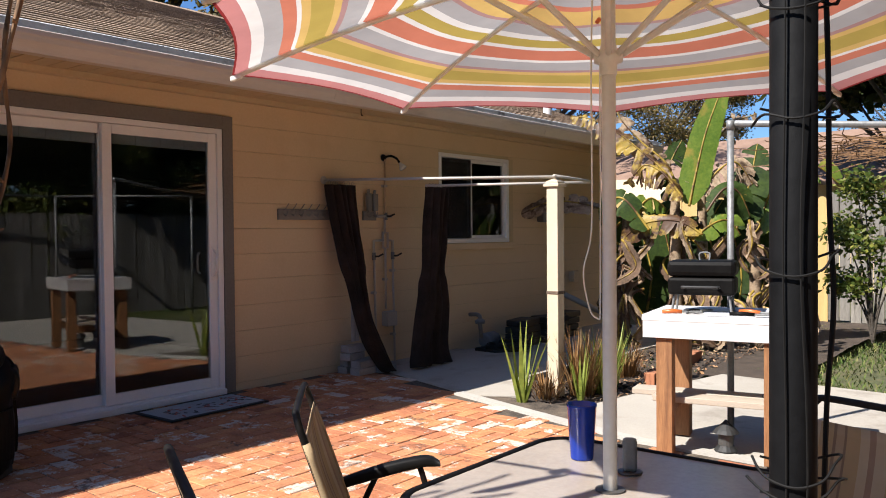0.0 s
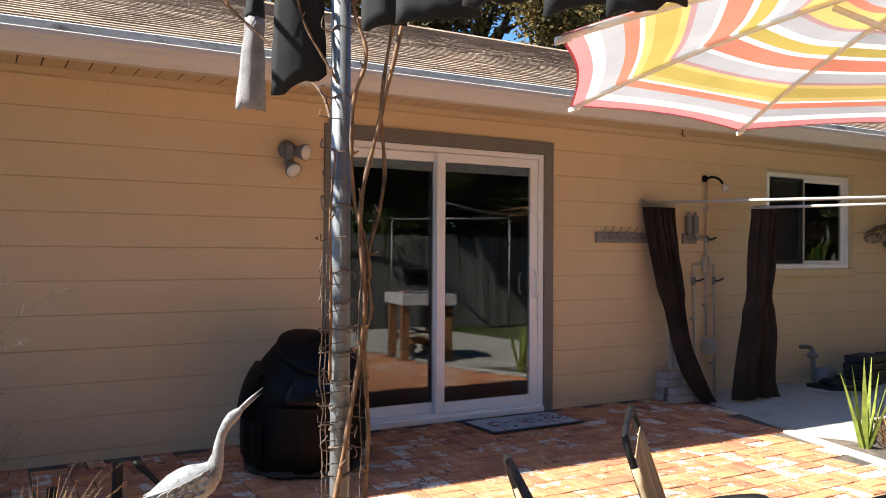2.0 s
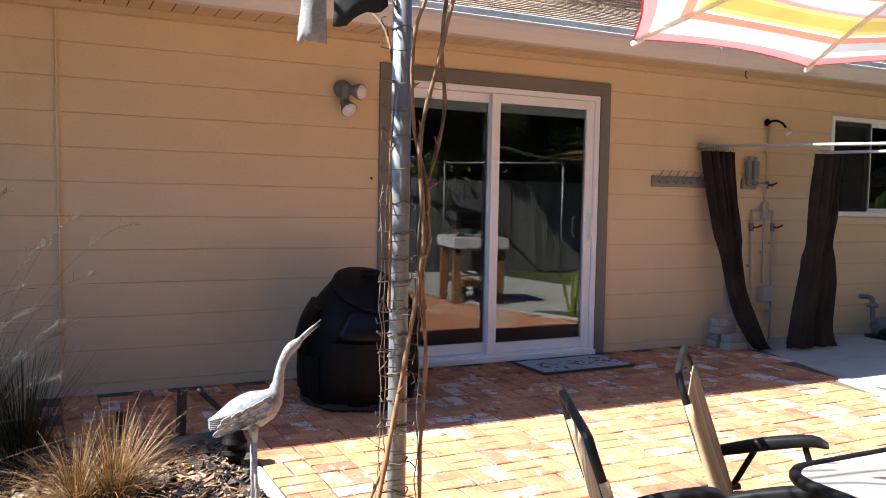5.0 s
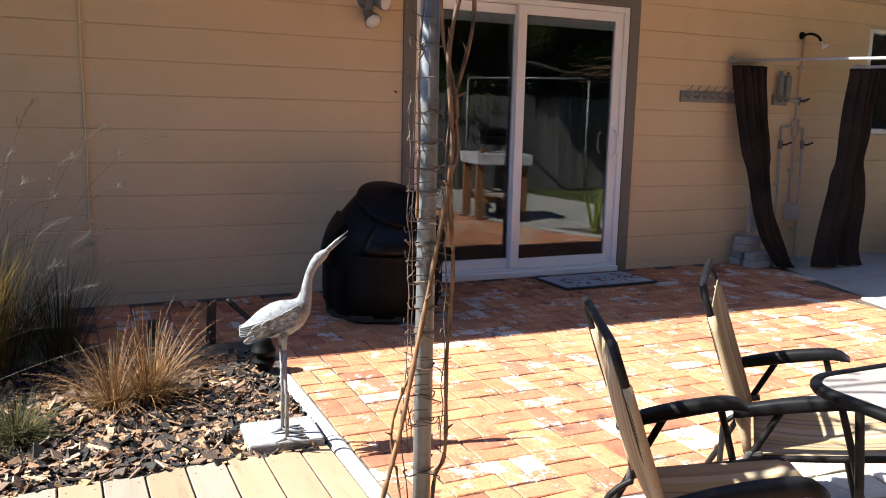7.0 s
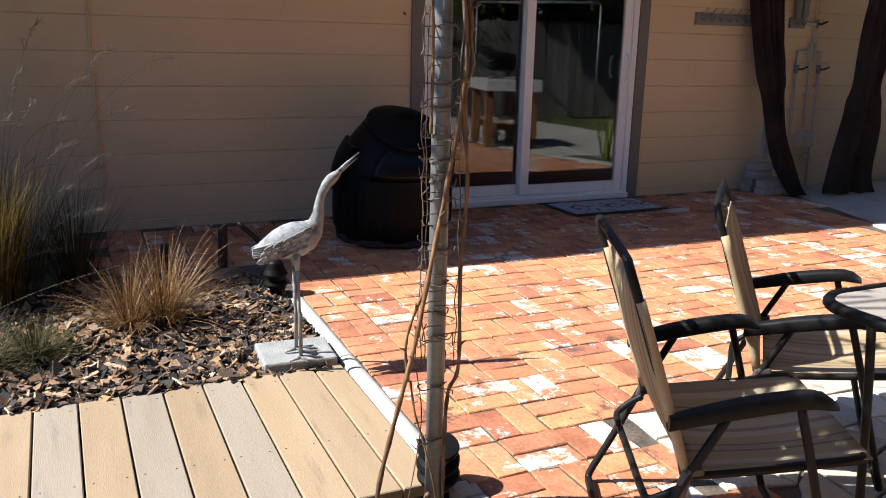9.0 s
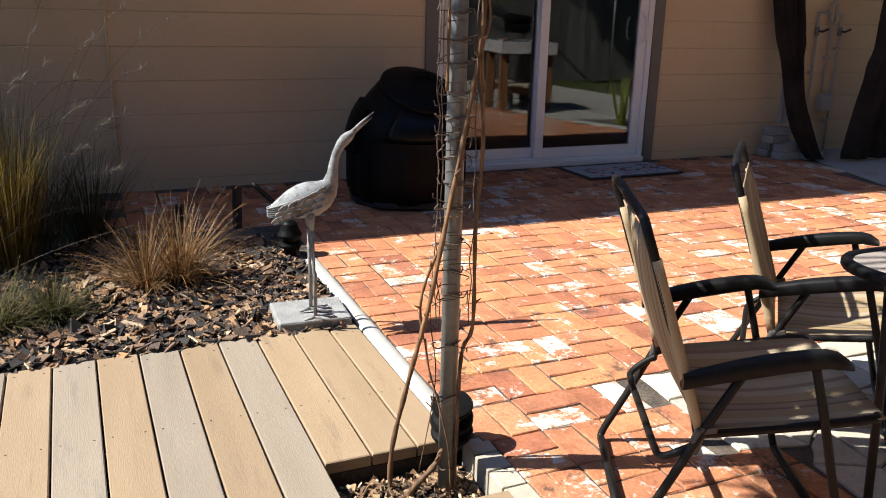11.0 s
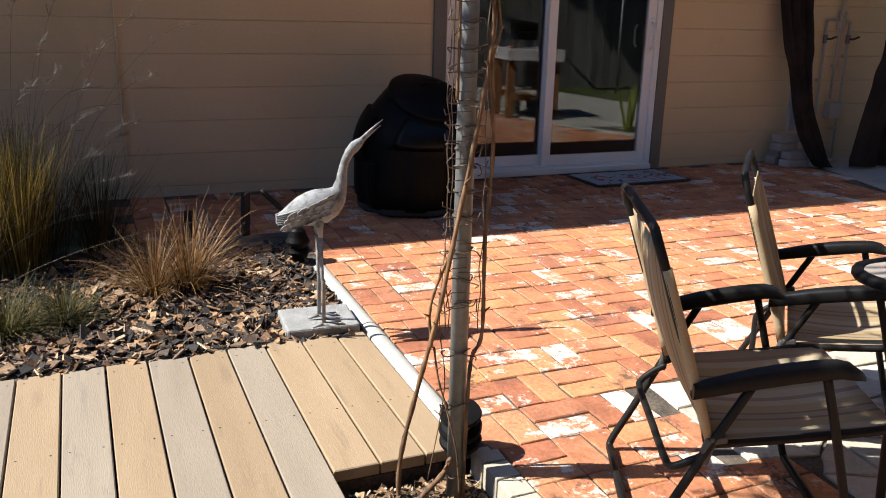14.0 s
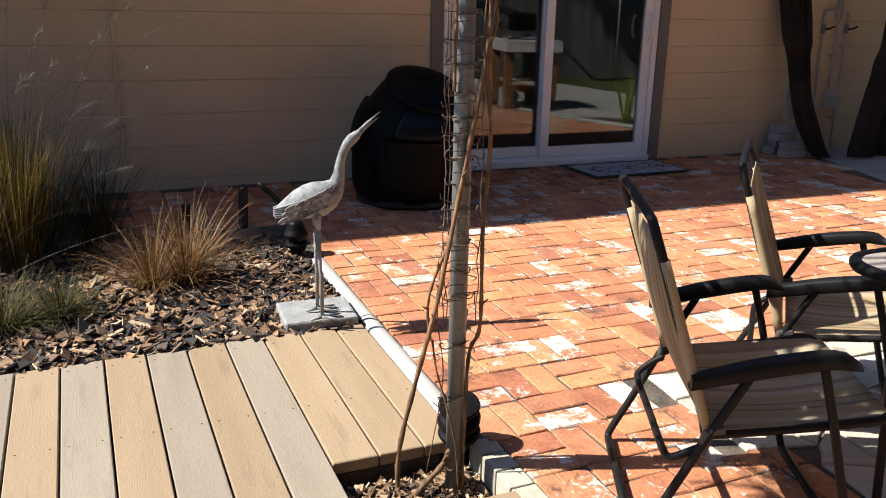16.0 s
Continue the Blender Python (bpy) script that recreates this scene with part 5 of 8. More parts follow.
# cut mesh ends that stick out, bent at the tip
for z in (0.46, 0.50, 0.56, 0.585, 0.63, 0.665, 0.70, 0.77, 0.82, 0.86, 0.925, 0.97, 1.03, 1.10, 1.16, 1.26, 1.39, 1.52):
    s = Shape()
    w, h = rw.uniform(0.030, 0.050), rw.uniform(-0.014, 0.014)
    s.tube([on_pole(0.012, z - h * 0.3, -0.028), on_pole(-0.022, z, -0.030), on_pole(-w, z + h, -0.036), on_pole(-w + rw.uniform(-0.004, 0.012), z + h + rw.uniform(0.006, 0.018), -0.036)], 0.0013, 5)
    part("wire_end", s, M["wire"], pole)
for z in (0.48, 0.55, 0.62, 0.68, 0.745, 0.81, 0.87, 0.94, 1.0, 1.07):
    s = Shape()
    w = rw.uniform(0.038, 0.066)
    s.tube([on_pole(-0.008, z, -0.028), on_pole(0.024, z + rw.uniform(-0.004, 0.004), -0.027), on_pole(w, z + rw.uniform(-0.010, 0.010), -0.026), on_pole(w + 0.004, z + 0.008, -0.026)], 0.0013, 5)
    part("wire_end", s, M["wire"], pole)
def vine(pts, r0, r1, tag="vine"):
    q = Shape()
    cp = curve_pts([on_pole(a, z, f) + Vector((rw.uniform(-.004, .004), rw.uniform(-.004, .004), 0)) for a, z, f in pts], 7)
    n = len(cp)
    q.tube(cp, [0.78 * (r0 + (r1 - r0) * i / n) * (1 + 0.18 * math.sin(i * 1.7)) for i in range(n)], 7)
    for i in range(5, n - 3, 9):
        d = Vector((rw.uniform(-1, 1), rw.uniform(-1, 0.2), rw.uniform(0.2, 0.9))).normalized()
        q.tube([cp[i], cp[i] + d * rw.uniform(0.008, 0.03)], [r0 * 0.7, 0.001], 5)
    part(tag, q, M["vine"], pole, smooth=True)
vine([(-0.150, -0.11, -0.02), (-0.14, 0.05, -0.02), (-0.10, 0.25, -0.03), (-0.053, 0.44, -0.035), (-0.017, 0.64, -0.035), (0.024, 0.86, -0.03), (0.053, 1.10, -0.02), (0.045, 1.32, -0.02), (0.09, 1.52, -0.02), (0.145, 1.77, -0.02), (0.17, 2.0, -0.02)], 0.0085, 0.006)
vine([(-0.135, -0.11, -0.05), (-0.075, -0.03, -0.05), (-0.022, 0.03, -0.03), (0.004, 0.11, 0.02), (0.012, 0.26, 0.03), (0.020, 0.42, 0.02)], 0.0115, 0.005)
vine([(-0.020, 0.62, -0.035), (-0.058, 0.51, -0.035), (-0.074, 0.44, -0.03), (-0.064, 0.36, -0.03)], 0.005, 0.0045)
vine([(-0.064, 0.36, -0.03), (-0.046, 0.28, -0.035), (-0.028, 0.20, -0.04), (0.002, 0.08, -0.04), (0.018, -0.04, -0.04)], 0.0036, 0.0026)
vine([(0.02, -0.06, -0.01), (0.022, 0.2, -0.02), (0.030, 0.33, -0.02), (0.052, 0.40, -0.02), (0.056, 0.62, -0.02), (0.064, 0.85, -0.02), (0.050, 1.05, -0.02), (0.062, 1.2, -0.01), (0.030, 1.36, -0.01), (0.028, 1.55, -0.02), (0.055, 1.66, -0.02), (0.02, 1.78, -0.01), (0.01, 1.95, -0.01)], 0.0065, 0.0055)
vine([(0.060, 0.95, -0.02), (0.058, 1.04, -0.02), (0.070, 1.10, -0.02), (0.066, 1.16, -0.02), (0.046, 1.17, -0.02)], 0.0045, 0.003)
vine([(0.05, 1.18, 0.0), (0.10, 1.38, 0.0), (0.092, 1.56, 0.0), (0.12, 1.78, 0.0), (0.16, 2.0, 0.0)], 0.006, 0.005)
vine([(-0.02, 0.95, -0.02), (-0.018, 1.15, -0.025), (-0.025, 1.3, -0.025), (-0.013, 1.45, -0.025)], 0.005, 0.003)
vine([(-0.022, 1.50, 0.0), (-0.05, 1.59, 0.05), (-0.14, 1.68, 0.10), (-0.24, 1.77, 0.12), (-0.36, 1.88, 0.12)], 0.0042, 0.005)
vine([(-0.01, 1.60, -0.02), (-0.035, 1.64, -0.02), (-0.09, 1.74, -0.02), (-0.12, 1.9, -0.02)], 0.004, 0.004)
vine([(-0.07, 0.0, -0.03), (-0.035, 0.25, -0.03), (-0.05, 0.42, -0.03), (-0.04, 0.6, -0.03)], 0.002, 0.0015)

# unseen twig mat, added over the terrace to cast shade on the chair seat
q = Shape()
for i in range(210):
    p = Vector((-4.70 + 0.60 * rw.random(), -3.67 + 0.24 * rw.random(), 2.08 + 0.12 * rw.random())) - Vector((PX, PY, -0.12))
    a = rw.uniform(0, 6.28)
    run = [p]
    for k in range(5):
        a += rw.uniform(-0.7, 0.7)
        run.append(run[-1] + Vector((math.cos(a) * 0.07, math.sin(a) * 0.05, rw.uniform(-0.02, 0.02))))
    q.tube(run, 0.0075, 5, False, False)
for x0, y0 in ((-3.70, -3.43), (-3.48, -3.54)):
    q.tube(curve_pts([Vector((x0, y0, 1.86)) - Vector((PX, PY, -0.12)), Vector((x0 - 0.2, y0 + 0.02, 2.0)) - Vector((PX, PY, -0.12)), Vector((-4.2, -3.6, 2.1)) - Vector((PX, PY, -0.12))], 5), 0.007, 6)
part("vine_mat", q, M["vine"], pole, "unseen mat of twigs added overhead to shade the chair seat", kind="stuff")

# black spool of a hose guide at the foot of the pole
guide = thing("hose_guide", (-3.246, -3.41, -0.10), "black plastic hose guide with two flanged rollers", "hose guide")
s = Shape()
s.tube([(0.004, 0, -0.06), (0, 0, 0.175)], 0.010, 10)
part("stake", s, M["black_rough"], guide)
for z, r in ((0.096, 0.061), (0.142, 0.060)):
    s = Shape()
    s.lathe([(r * 0.45, -0.031), (r * 0.95, -0.029), (r, -0.022), (r * 0.95, -0.014), (r * 0.62, -0.008), (r * 0.55, 0.0), (r * 0.62, 0.008), (r * 0.95, 0.014), (r, 0.022), (r * 0.95, 0.029), (r * 0.45, 0.031)], 28, pose(0.0, 0, z, 14, -10, 0))
    part("roller", s, M["black"], guide, smooth=False)

# clothes line with socks
line = thing("drying_rail", (0, 0, 0), "thin dark rail tied to the pole for drying clothes", "drying rail")
LA, LD = Vector((-3.157, -5.053, 0)), Vector((-0.1384, 0.9904, 0))
def on_line(k, z=1.93):
    """A place on the rail, k metres from the black post."""
    return LA + LD * k + Vector((0, 0, z))
s = Shape()
s.tube([on_line(0.0), on_line(2.02)], 0.008, 8)
part("rail", s, M["black_pole"], line)
def cloth(k, w, z0, z1, mats, label, lean=0.0, dz=0.0, cat="sock", flare=0.25):
    ob = thing("hanging_" + cat, on_line(k), label, cat, "clothes on the rail", turn=-40 + 19.4 * (k - 0.7))
    n = 9
    for idx, (mt, fa, fb) in enumerate(mats):
        rows = []
        for i in range(n + 1):
            f = fa + (fb - fa) * i / n
            z = z1 + (z0 - z1) * f - 1.93
            wid = w * (0.85 + flare * (f - 0.25) + 0.12 * noise.noise((f * 4, k * 9, idx)))
            rows.append([(lean * f + wid * (j / 8 - 0.5), -0.02 - 0.014 * math.cos((j / 8 - 0.5) * math.pi) + 0.006 * noise.noise((j, f * 6, k * 5)), z + 0.012 * noise.noise((j * 0.7, k * 7, 2)) * f - dz * (j / 8) * f) for j in range(9)])
        q = Shape()
        q.sheet(rows, 0.006)
        part("cloth" if idx == 0 else "toe", q, M[mt], ob, smooth=True)
    q = Shape()
    q.box(-0.008, 0.008, -0.02, 0.012, -0.03, 0.03, 0.002)
    part("clothes_peg", q, M["plank"], ob)
cloth(1.868, 0.046, 1.598, 1.935, [("sock", 0, 0.30), ("sock_white", 0.30, 1)], "dark sock with a pale ribbed foot hung on the rail", -0.012, flare=0.9)
cloth(1.630, 0.120, 1.592, 1.94, [("sock", 0, 1)], "black knitted sock hung on the rail", 0.0, -0.055)
cloth(1.265, 0.085, 1.672, 1.94, [("sock", 0, 1)], "black knitted sock hung on the rail", 0.0, -0.01)
cloth(1.09, 0.15, 1.645, 1.94, [("sock", 0, 1)], "black cloth folded over the rail", 0.0, -0.01)
cloth(0.94, 0.09, 1.640, 1.94, [("sock", 0, 1)], "black knitted sock hung on the rail", 0.0, -0.01)
cloth(0.72, 0.13, 1.580, 1.94, [("sock", 0, 1)], "black cloth folded over the rail", 0.0, -0.02)
cloth(0.62, 0.10, 1.558, 1.94, [("sock", 0, 1)], "black knitted sock hung on the rail", 0.0, -0.01)

# ---- patio set ----
GOLD, TAN, CREAM, BROWN = (0.30, 0.218, 0.110), (0.275, 0.208, 0.125), (0.345, 0.280, 0.180), (0.165, 0.116, 0.072)
CHAIR_CLOTH = stripes("striped_sling", [(0.0, TAN), (0.05, CREAM), (0.10, GOLD), (0.19, BROWN), (0.21, TAN), (0.26, BROWN), (0.275, GOLD), (0.36, CREAM), (0.42, (0.235, 0.160, 0.105)), (0.46, CREAM), (0.54, GOLD), (0.62, BROWN), (0.64, TAN), (0.69, BROWN), (0.705, GOLD), (0.80, CREAM), (0.86, (0.235, 0.160, 0.105)), (0.90, TAN)], "Y", 2.1, 0.5, 0.75, 0.10, 700)
def folding_chair(at, turn, label):
    """Local x points the way that a sitter faces."""
    ch = thing("folding_chair", (*at, G(*at) + 0.004), label, "chair", "patio chairs", turn)
    W = 0.240
    for sd in (1, -1):
        y = W * sd
        q = Shape()
        q.tube(curve_pts([(0.230, y * 1.04, 0.485), (0.268, y * 1.04, 0.355), (0.315, y * 1.03, 0.18), (0.352, y * 1.02, 0.045), (0.360, y * 0.98, 0.014)], 5), 0.0102, 10)
        part("leg", q, M["bronze"], ch, smooth=True)
        q = Shape()
        q.tube(curve_pts([(0.082, y * 1.05, 0.455), (0.004, y * 1.05, 0.298), (-0.07, y * 1.05, 0.14), (-0.122, y * 1.04, 0.035), (-0.128, y * 0.99, 0.014)], 5), 0.0102, 10)
        part("leg", q, M["bronze"], ch, smooth=True)
        # moulded arm: deep at the tip, which curls down
        rows = []
        for i in range(15):
            f = i / 14
            x = -0.045 + 0.345 * f
            mid = 0.432 + 0.078 * f + 0.008 * math.sin(f * math.pi) - 0.020 * max(0.0, (f - 0.80) / 0.20) ** 2
            w = 0.0165 + 0.007 * math.sin(min(1, f * 1.2) * math.pi * 0.5)
            h = (0.0175 + 0.004 * math.sin(f * math.pi * 1.1)) * (1 if f < 0.9 else 1 - 0.55 * ((f - 0.9) / 0.1) ** 2)
            rows.append([(x, y * 1.05 + w * math.copysign(abs(math.cos(k)) ** 0.6, math.cos(k)), mid + h * math.copysign(abs(math.sin(k)) ** 0.6, math.sin(k))) for k in [2 * math.pi * j / 16 for j in range(17)]])
        q = Shape()
        q.sheet(rows)
        q.f += [list(range(16)), [14 * 17 + j for j in range(15, -1, -1)]]
        q.f = [f[::-1] for f in q.f]
        arm = part("armrest", q, M["grip"], ch, "dark grey moulded armrest", smooth=True)
        for x, z in ((0.080, 0.458), (0.230, 0.488)):
            q = Shape()
            q.lathe([(0.0042, 0), (0.0042, 0.002), (0.002, 0.003), (0.0, 0.003)], 10, pose(x, y * 1.05 + 0.0165 * sd, z, -90 * sd, 0, 0), False)
            part("rivet", q, M["galv"], arm)
        q = Shape()
        q.box(-0.012, 0.012, -0.011, 0.011, -0.034, 0.030, 0.006, pose(0.002, y * 1.04, 0.292, 0, 14, 0))
        q.box(-0.010, 0.026, -0.012, 0.012, -0.008, 0.010, 0.004, pose(0.016, y * 1.04, 0.318, 0, -12, 0))
        part("bracket", q, M["grey_plastic"], ch, "grey plastic hinge bracket")
    q = Shape()
    q.tube(curve_pts([(0.004, W, 0.275), (-0.03, W * 0.99, 0.255), (-0.062, W * 0.93, 0.232), (-0.070, W * 0.75, 0.226), (-0.070, 0, 0.226), (-0.070, -W * 0.75, 0.226), (-0.062, -W * 0.93, 0.232), (-0.03, -W * 0.99, 0.255), (0.004, -W, 0.275)], 5), 0.0092, 10)
    part("cross_tube", q, M["bronze"], ch, smooth=True)
    half = [(0.010, W, 0.285), (-0.030, W, 0.425), (-0.088, W, 0.585), (-0.128, W, 0.705), (-0.142, W * 0.99, 0.745), (-0.150, W * 0.93, 0.772), (-0.153, W * 0.80, 0.783)]
    q = Shape()
    q.tube(curve_pts(half + [(-0.154, 0, 0.785)] + [(x, -yy, z) for x, yy, z in half[::-1]], 5), 0.0108, 12)
    part("back_frame", q, M["bronze"], ch, smooth=True)
    q = Shape()
    q.tube(curve_pts([(0.015, W * 0.97, 0.298), (0.20, W * 0.97, 0.325), (0.365, W * 0.96, 0.352), (0.395, W * 0.88, 0.352), (0.402, W * 0.7, 0.35), (0.402, -W * 0.7, 0.35), (0.395, -W * 0.88, 0.352), (0.365, -W * 0.96, 0.352), (0.20, -W * 0.97, 0.325), (0.015, -W * 0.97, 0.298)], 5), 0.0105, 8)
    part("seat_frame", q, M["bronze"], ch, smooth=True)
    for x in (0.360, -0.128):
        q = Shape()
        q.tube([(x, W * 0.98, 0.014), (x, -W * 0.98, 0.014)], 0.0115, 8)
        part("foot_bar", q, M["bronze"], ch, smooth=True)
    def back_x(z):
        return 0.010 - 0.045 * (z - 0.285) / 0.14 if z < 0.425 else -0.035 - 0.095 * (z - 0.425) / 0.28
    q = Shape()
    q.sheet([[(back_x(z) + 0.012 - 0.030 * math.sin(g * math.pi) * math.sin((z - 0.30) / 0.42 * math.pi) ** 0.7, -W + 2 * W * g, z) for g in [k / 14 for k in range(15)]] for z in [0.305 + 0.415 * k / 12 for k in range(13)]], 0.003)
    part("backrest", q, CHAIR_CLOTH, ch, "striped tan sling back", smooth=True)
    for sd in (1, -1):
        q = Shape()
        q.tube([(back_x(z) + 0.004, W * sd, z) for z in [0.31 + 0.39 * k / 8 for k in range(9)]], 0.0125, 10)
        part("sling_hem", q, M["sling_hem"], ch, "tan cloth sleeve", smooth=True)
    q = Shape()
    q.sheet([[(0.02 + 0.385 * f, -W * 0.98 + 2 * W * 0.98 * g, 0.312 + 0.050 * f - 0.020 * math.sin(g * math.pi) * math.sin(f * math.pi)) for f in [k / 10 for k in range(11)]] for g in [k / 14 for k in range(15)]], 0.003)
    q.f = [f[::-1] for f in q.f]
    part("seat", q, CHAIR_CLOTH, ch, "striped tan sling seat", smooth=True)
    return ch
folding_chair((-2.83, -3.82), -27, "bronze folding chair with striped tan sling, facing the table")
folding_chair((-2.19, -3.49), -45, "bronze folding chair with striped tan sling beside the table")
folding_chair((-1.50, -4.766), 160, "bronze folding chair with striped sling in umbrella shade")

TX, TY, TZ = -2.197, -4.371, 0.60
tg = G(TX, TY)
table = thing("patio_table", (TX, TY, tg + 0.004), "small square patio table with frosted glass top and bronze frame", "table")
H = TZ - tg - 0.004
def rounded(hw, r, z, n=8):
    out = []
    for cx, cy, a0 in ((hw - r, hw - r, 0), (-hw + r, hw - r, 90), (-hw + r, -hw + r, 180), (hw - r, -hw + r, 270)):
        for k in range(n + 1):
            a = radians(a0 + 90 * k / n)
            out.append((cx + r * math.cos(a), cy + r * math.sin(a), z))
    return out
part("tabletop", loft([rounded(0.366, 0.09, H - 0.006), rounded(0.368, 0.09, H - 0.003), rounded(0.366, 0.09, H)]), M["glass_top"], table, "frosted glass top").visible_shadow = False
s = Shape()
ring = rounded(0.378, 0.10, H - 0.008)
s.tube(ring, 0.0145, 10, True)
part("rim", s, M["black"], table, smooth=True)
for sx in (1, -1):
    for sy in (1, -1):
        s = Shape()
        s.tube(curve_pts([(0.285 * sx, 0.285 * sy, H - 0.012), (0.27 * sx, 0.27 * sy, H - 0.25), (0.255 * sx, 0.255 * sy, 0.1), (0.25 * sx, 0.25 * sy, 0.0)], 5), 0.0105, 10)
        part("leg", s, M["bronze"], table, smooth=True)
s = Shape()
s.tube([(0.0, 0, H - 0.004), (0, 0, H + 0.004)], 0.036, 20)
part("grommet", s, M["grey_plastic"], table)

# ---- umbrella ----
UX, UY = TX, TY
umb = thing("patio_umbrella", (UX, UY, G(UX, UY) + 0.004), "open patio umbrella in coral, yellow, grey and white stripes", "umbrella")
uz = -(G(UX, UY) + 0.004)
RIM, RZ, AZ, A0 = 0.963, 1.637, 1.86, 26.93
CORAL, GREY_, WHITE_, PINK = (0.434, 0.1575, 0.098), (0.322, 0.315, 0.315), (0.588, 0.574, 0.553), (0.406, 0.182, 0.175)
PALE, OLIVE, MAUVE = (0.504, 0.35, 0.112), (0.35, 0.273, 0.063), (0.308, 0.189, 0.182)
CAN = stripes("striped_canopy", [(0.0, (0.175, 0.021, 0.021)), (0.006, PINK), (0.045, WHITE_), (0.08, GREY_), (0.13, CORAL), (0.165, WHITE_), (0.178, PALE), (0.20, OLIVE), (0.26, PALE), (0.28, MAUVE), (0.293, GREY_), (0.35, WHITE_), (0.367, CORAL), (0.43, WHITE_), (0.45, OLIVE), (0.50, WHITE_), (0.525, GREY_), (0.58, MAUVE), (0.595, PALE), (0.68, CORAL), (0.71, GREY_), (0.77, WHITE_), (0.79, CORAL), (0.84, WHITE_), (0.86, OLIVE), (0.92, GREY_)], "U", 1.0, 0.0, 0.85, 0.42, 800)
def rib_z(f):
    """Height along a rib; f runs from the rim to the top."""
    return RZ + (AZ - RZ) * (1 - (1 - f) ** 1.6)
for k in range(8):
    a0, a1 = radians(A0 + 45 * k - 0.0), radians(A0 + 45 * (k + 1))
    nf, ng = 14, 8
    verts, uvs = [], []
    for i in range(nf + 1):
        f = i / nf
        r = RIM * (1 - f)
        p0, p1 = Vector((r * math.cos(a0), r * math.sin(a0), rib_z(f))), Vector((r * math.cos(a1), r * math.sin(a1), rib_z(f)))
        for j in range(ng + 1):
            g = j / ng
            p = p0.lerp(p1, g)
            bow = math.sin(g * math.pi)
            p.z -= 0.022 * bow * (1 - f) * f * 3
            inward = 1 - 0.030 * bow * (1 - f) ** 3
            verts.append((p.x * inward, p.y * inward, p.z + uz + 0.012 * bow * (1 - f) ** 4))
            uvs.append((f * 0.985 + 0.001, g))
    faces = [[i * (ng + 1) + j, i * (ng + 1) + j + 1, (i + 1) * (ng + 1) + j + 1, (i + 1) * (ng + 1) + j] for i in range(nf) for j in range(ng)]
    me = mesh_of("canopy_panel", verts, faces, CAN, True)
    uv = me.uv_layers.new(name="UVMap")
    for lp in me.loops:
        uv.data[lp.index].uv = uvs[lp.vertex_index]
    ob = new("canopy_panel", me)
    ob.parent = umb
    # rib and strut
    s = Shape()
    s.tube([(RIM * 1.002 * (1 - f) * math.cos(a0), RIM * 1.002 * (1 - f) * math.sin(a0), rib_z(f) - 0.010 + uz) for f in [q / 12 for q in range(12)] + [0.97]], 0.0065, 8)
    rib = part("rib", s, M["ivory"], umb, smooth=True)
    s = Shape()
    rm = RIM * 0.32
    s.tube([(0.028 * math.cos(a0), 0.028 * math.sin(a0), 1.635 + uz), (rm * math.cos(a0), rm * math.sin(a0), rib_z(0.68) - 0.022 + uz)], 0.0075, 8)
    part("strut", s, M["ivory"], rib, smooth=True)
    s = Shape()
    tip = Vector((RIM * math.cos(a0), RIM * math.sin(a0), RZ - 0.012 + uz))
    s.box(-0.03, 0.004, -0.006, 0.006, -0.006, 0.006, 0.003, Matrix.Translation(tip) @ pose(0, 0, 0, 0, 18, A0 + 45 * k))
    part("rib_tip", s, M["ivory"], rib)
s = Shape()
s.tube([(0, 0, 0.0), (0, 0, 1.885 + uz)], 0.0168, 20)
part("pole", s, M["ivory"], umb, smooth=True)
s = Shape()
s.lathe([(0.018, 1.59), (0.020, 1.592), (0.021, 1.617), (0.034, 1.622), (0.035, 1.642), (0.021, 1.648), (0.018, 1.665)], 20, pose(0, 0, uz))
part("runner", s, M["ivory"], umb, smooth=True)
s = Shape()
s.lathe([(0.04, 1.965), (0.045, 1.99), (0.03, 2.01), (0.012, 1.94), (0.010, 2.07), (0.0, 2.075)], 20, pose(0, 0, uz))
part("finial", s, M["ivory"], umb, smooth=True)
s = Shape()
s.lathe([(0.16, 0.0), (0.17, 0.02), (0.15, 0.05), (0.05, 0.08), (0.03, 0.18), (0.022, 0.19)], 24)
part("base", s, M["black_rough"], umb, smooth=True)
s = Shape()
s.lathe([(0.0, 0), (0.008, 0.002), (0.008, 0.008), (0.0, 0.010)], 10, pose(-0.02, 0.012, 1.715 + uz, 0, 60, 150), False)
part("pulley_knob", s, M["orange"], umb, "small red pulley knob")
s = Shape()
s.tube(curve_pts([(-0.026, 0.026, 1.84 + uz), (-0.03, 0.03, 1.6 + uz), (-0.028, 0.03, 1.3 + uz), (-0.030, 0.034, 1.2 + uz), (-0.036, 0.05, 1.12 + uz), (-0.02, 0.04, 1.03 + uz), (-0.013, 0.018, 1.01 + uz)], 6), 0.0022, 5)
s.tube(curve_pts([(-0.013, 0.018, 1.01 + uz), (-0.02, 0.012, 1.3 + uz), (-0.02, 0.012, 1.62 + uz)], 4), 0.0018, 5)
part("cord", s, M["ivory"], umb)

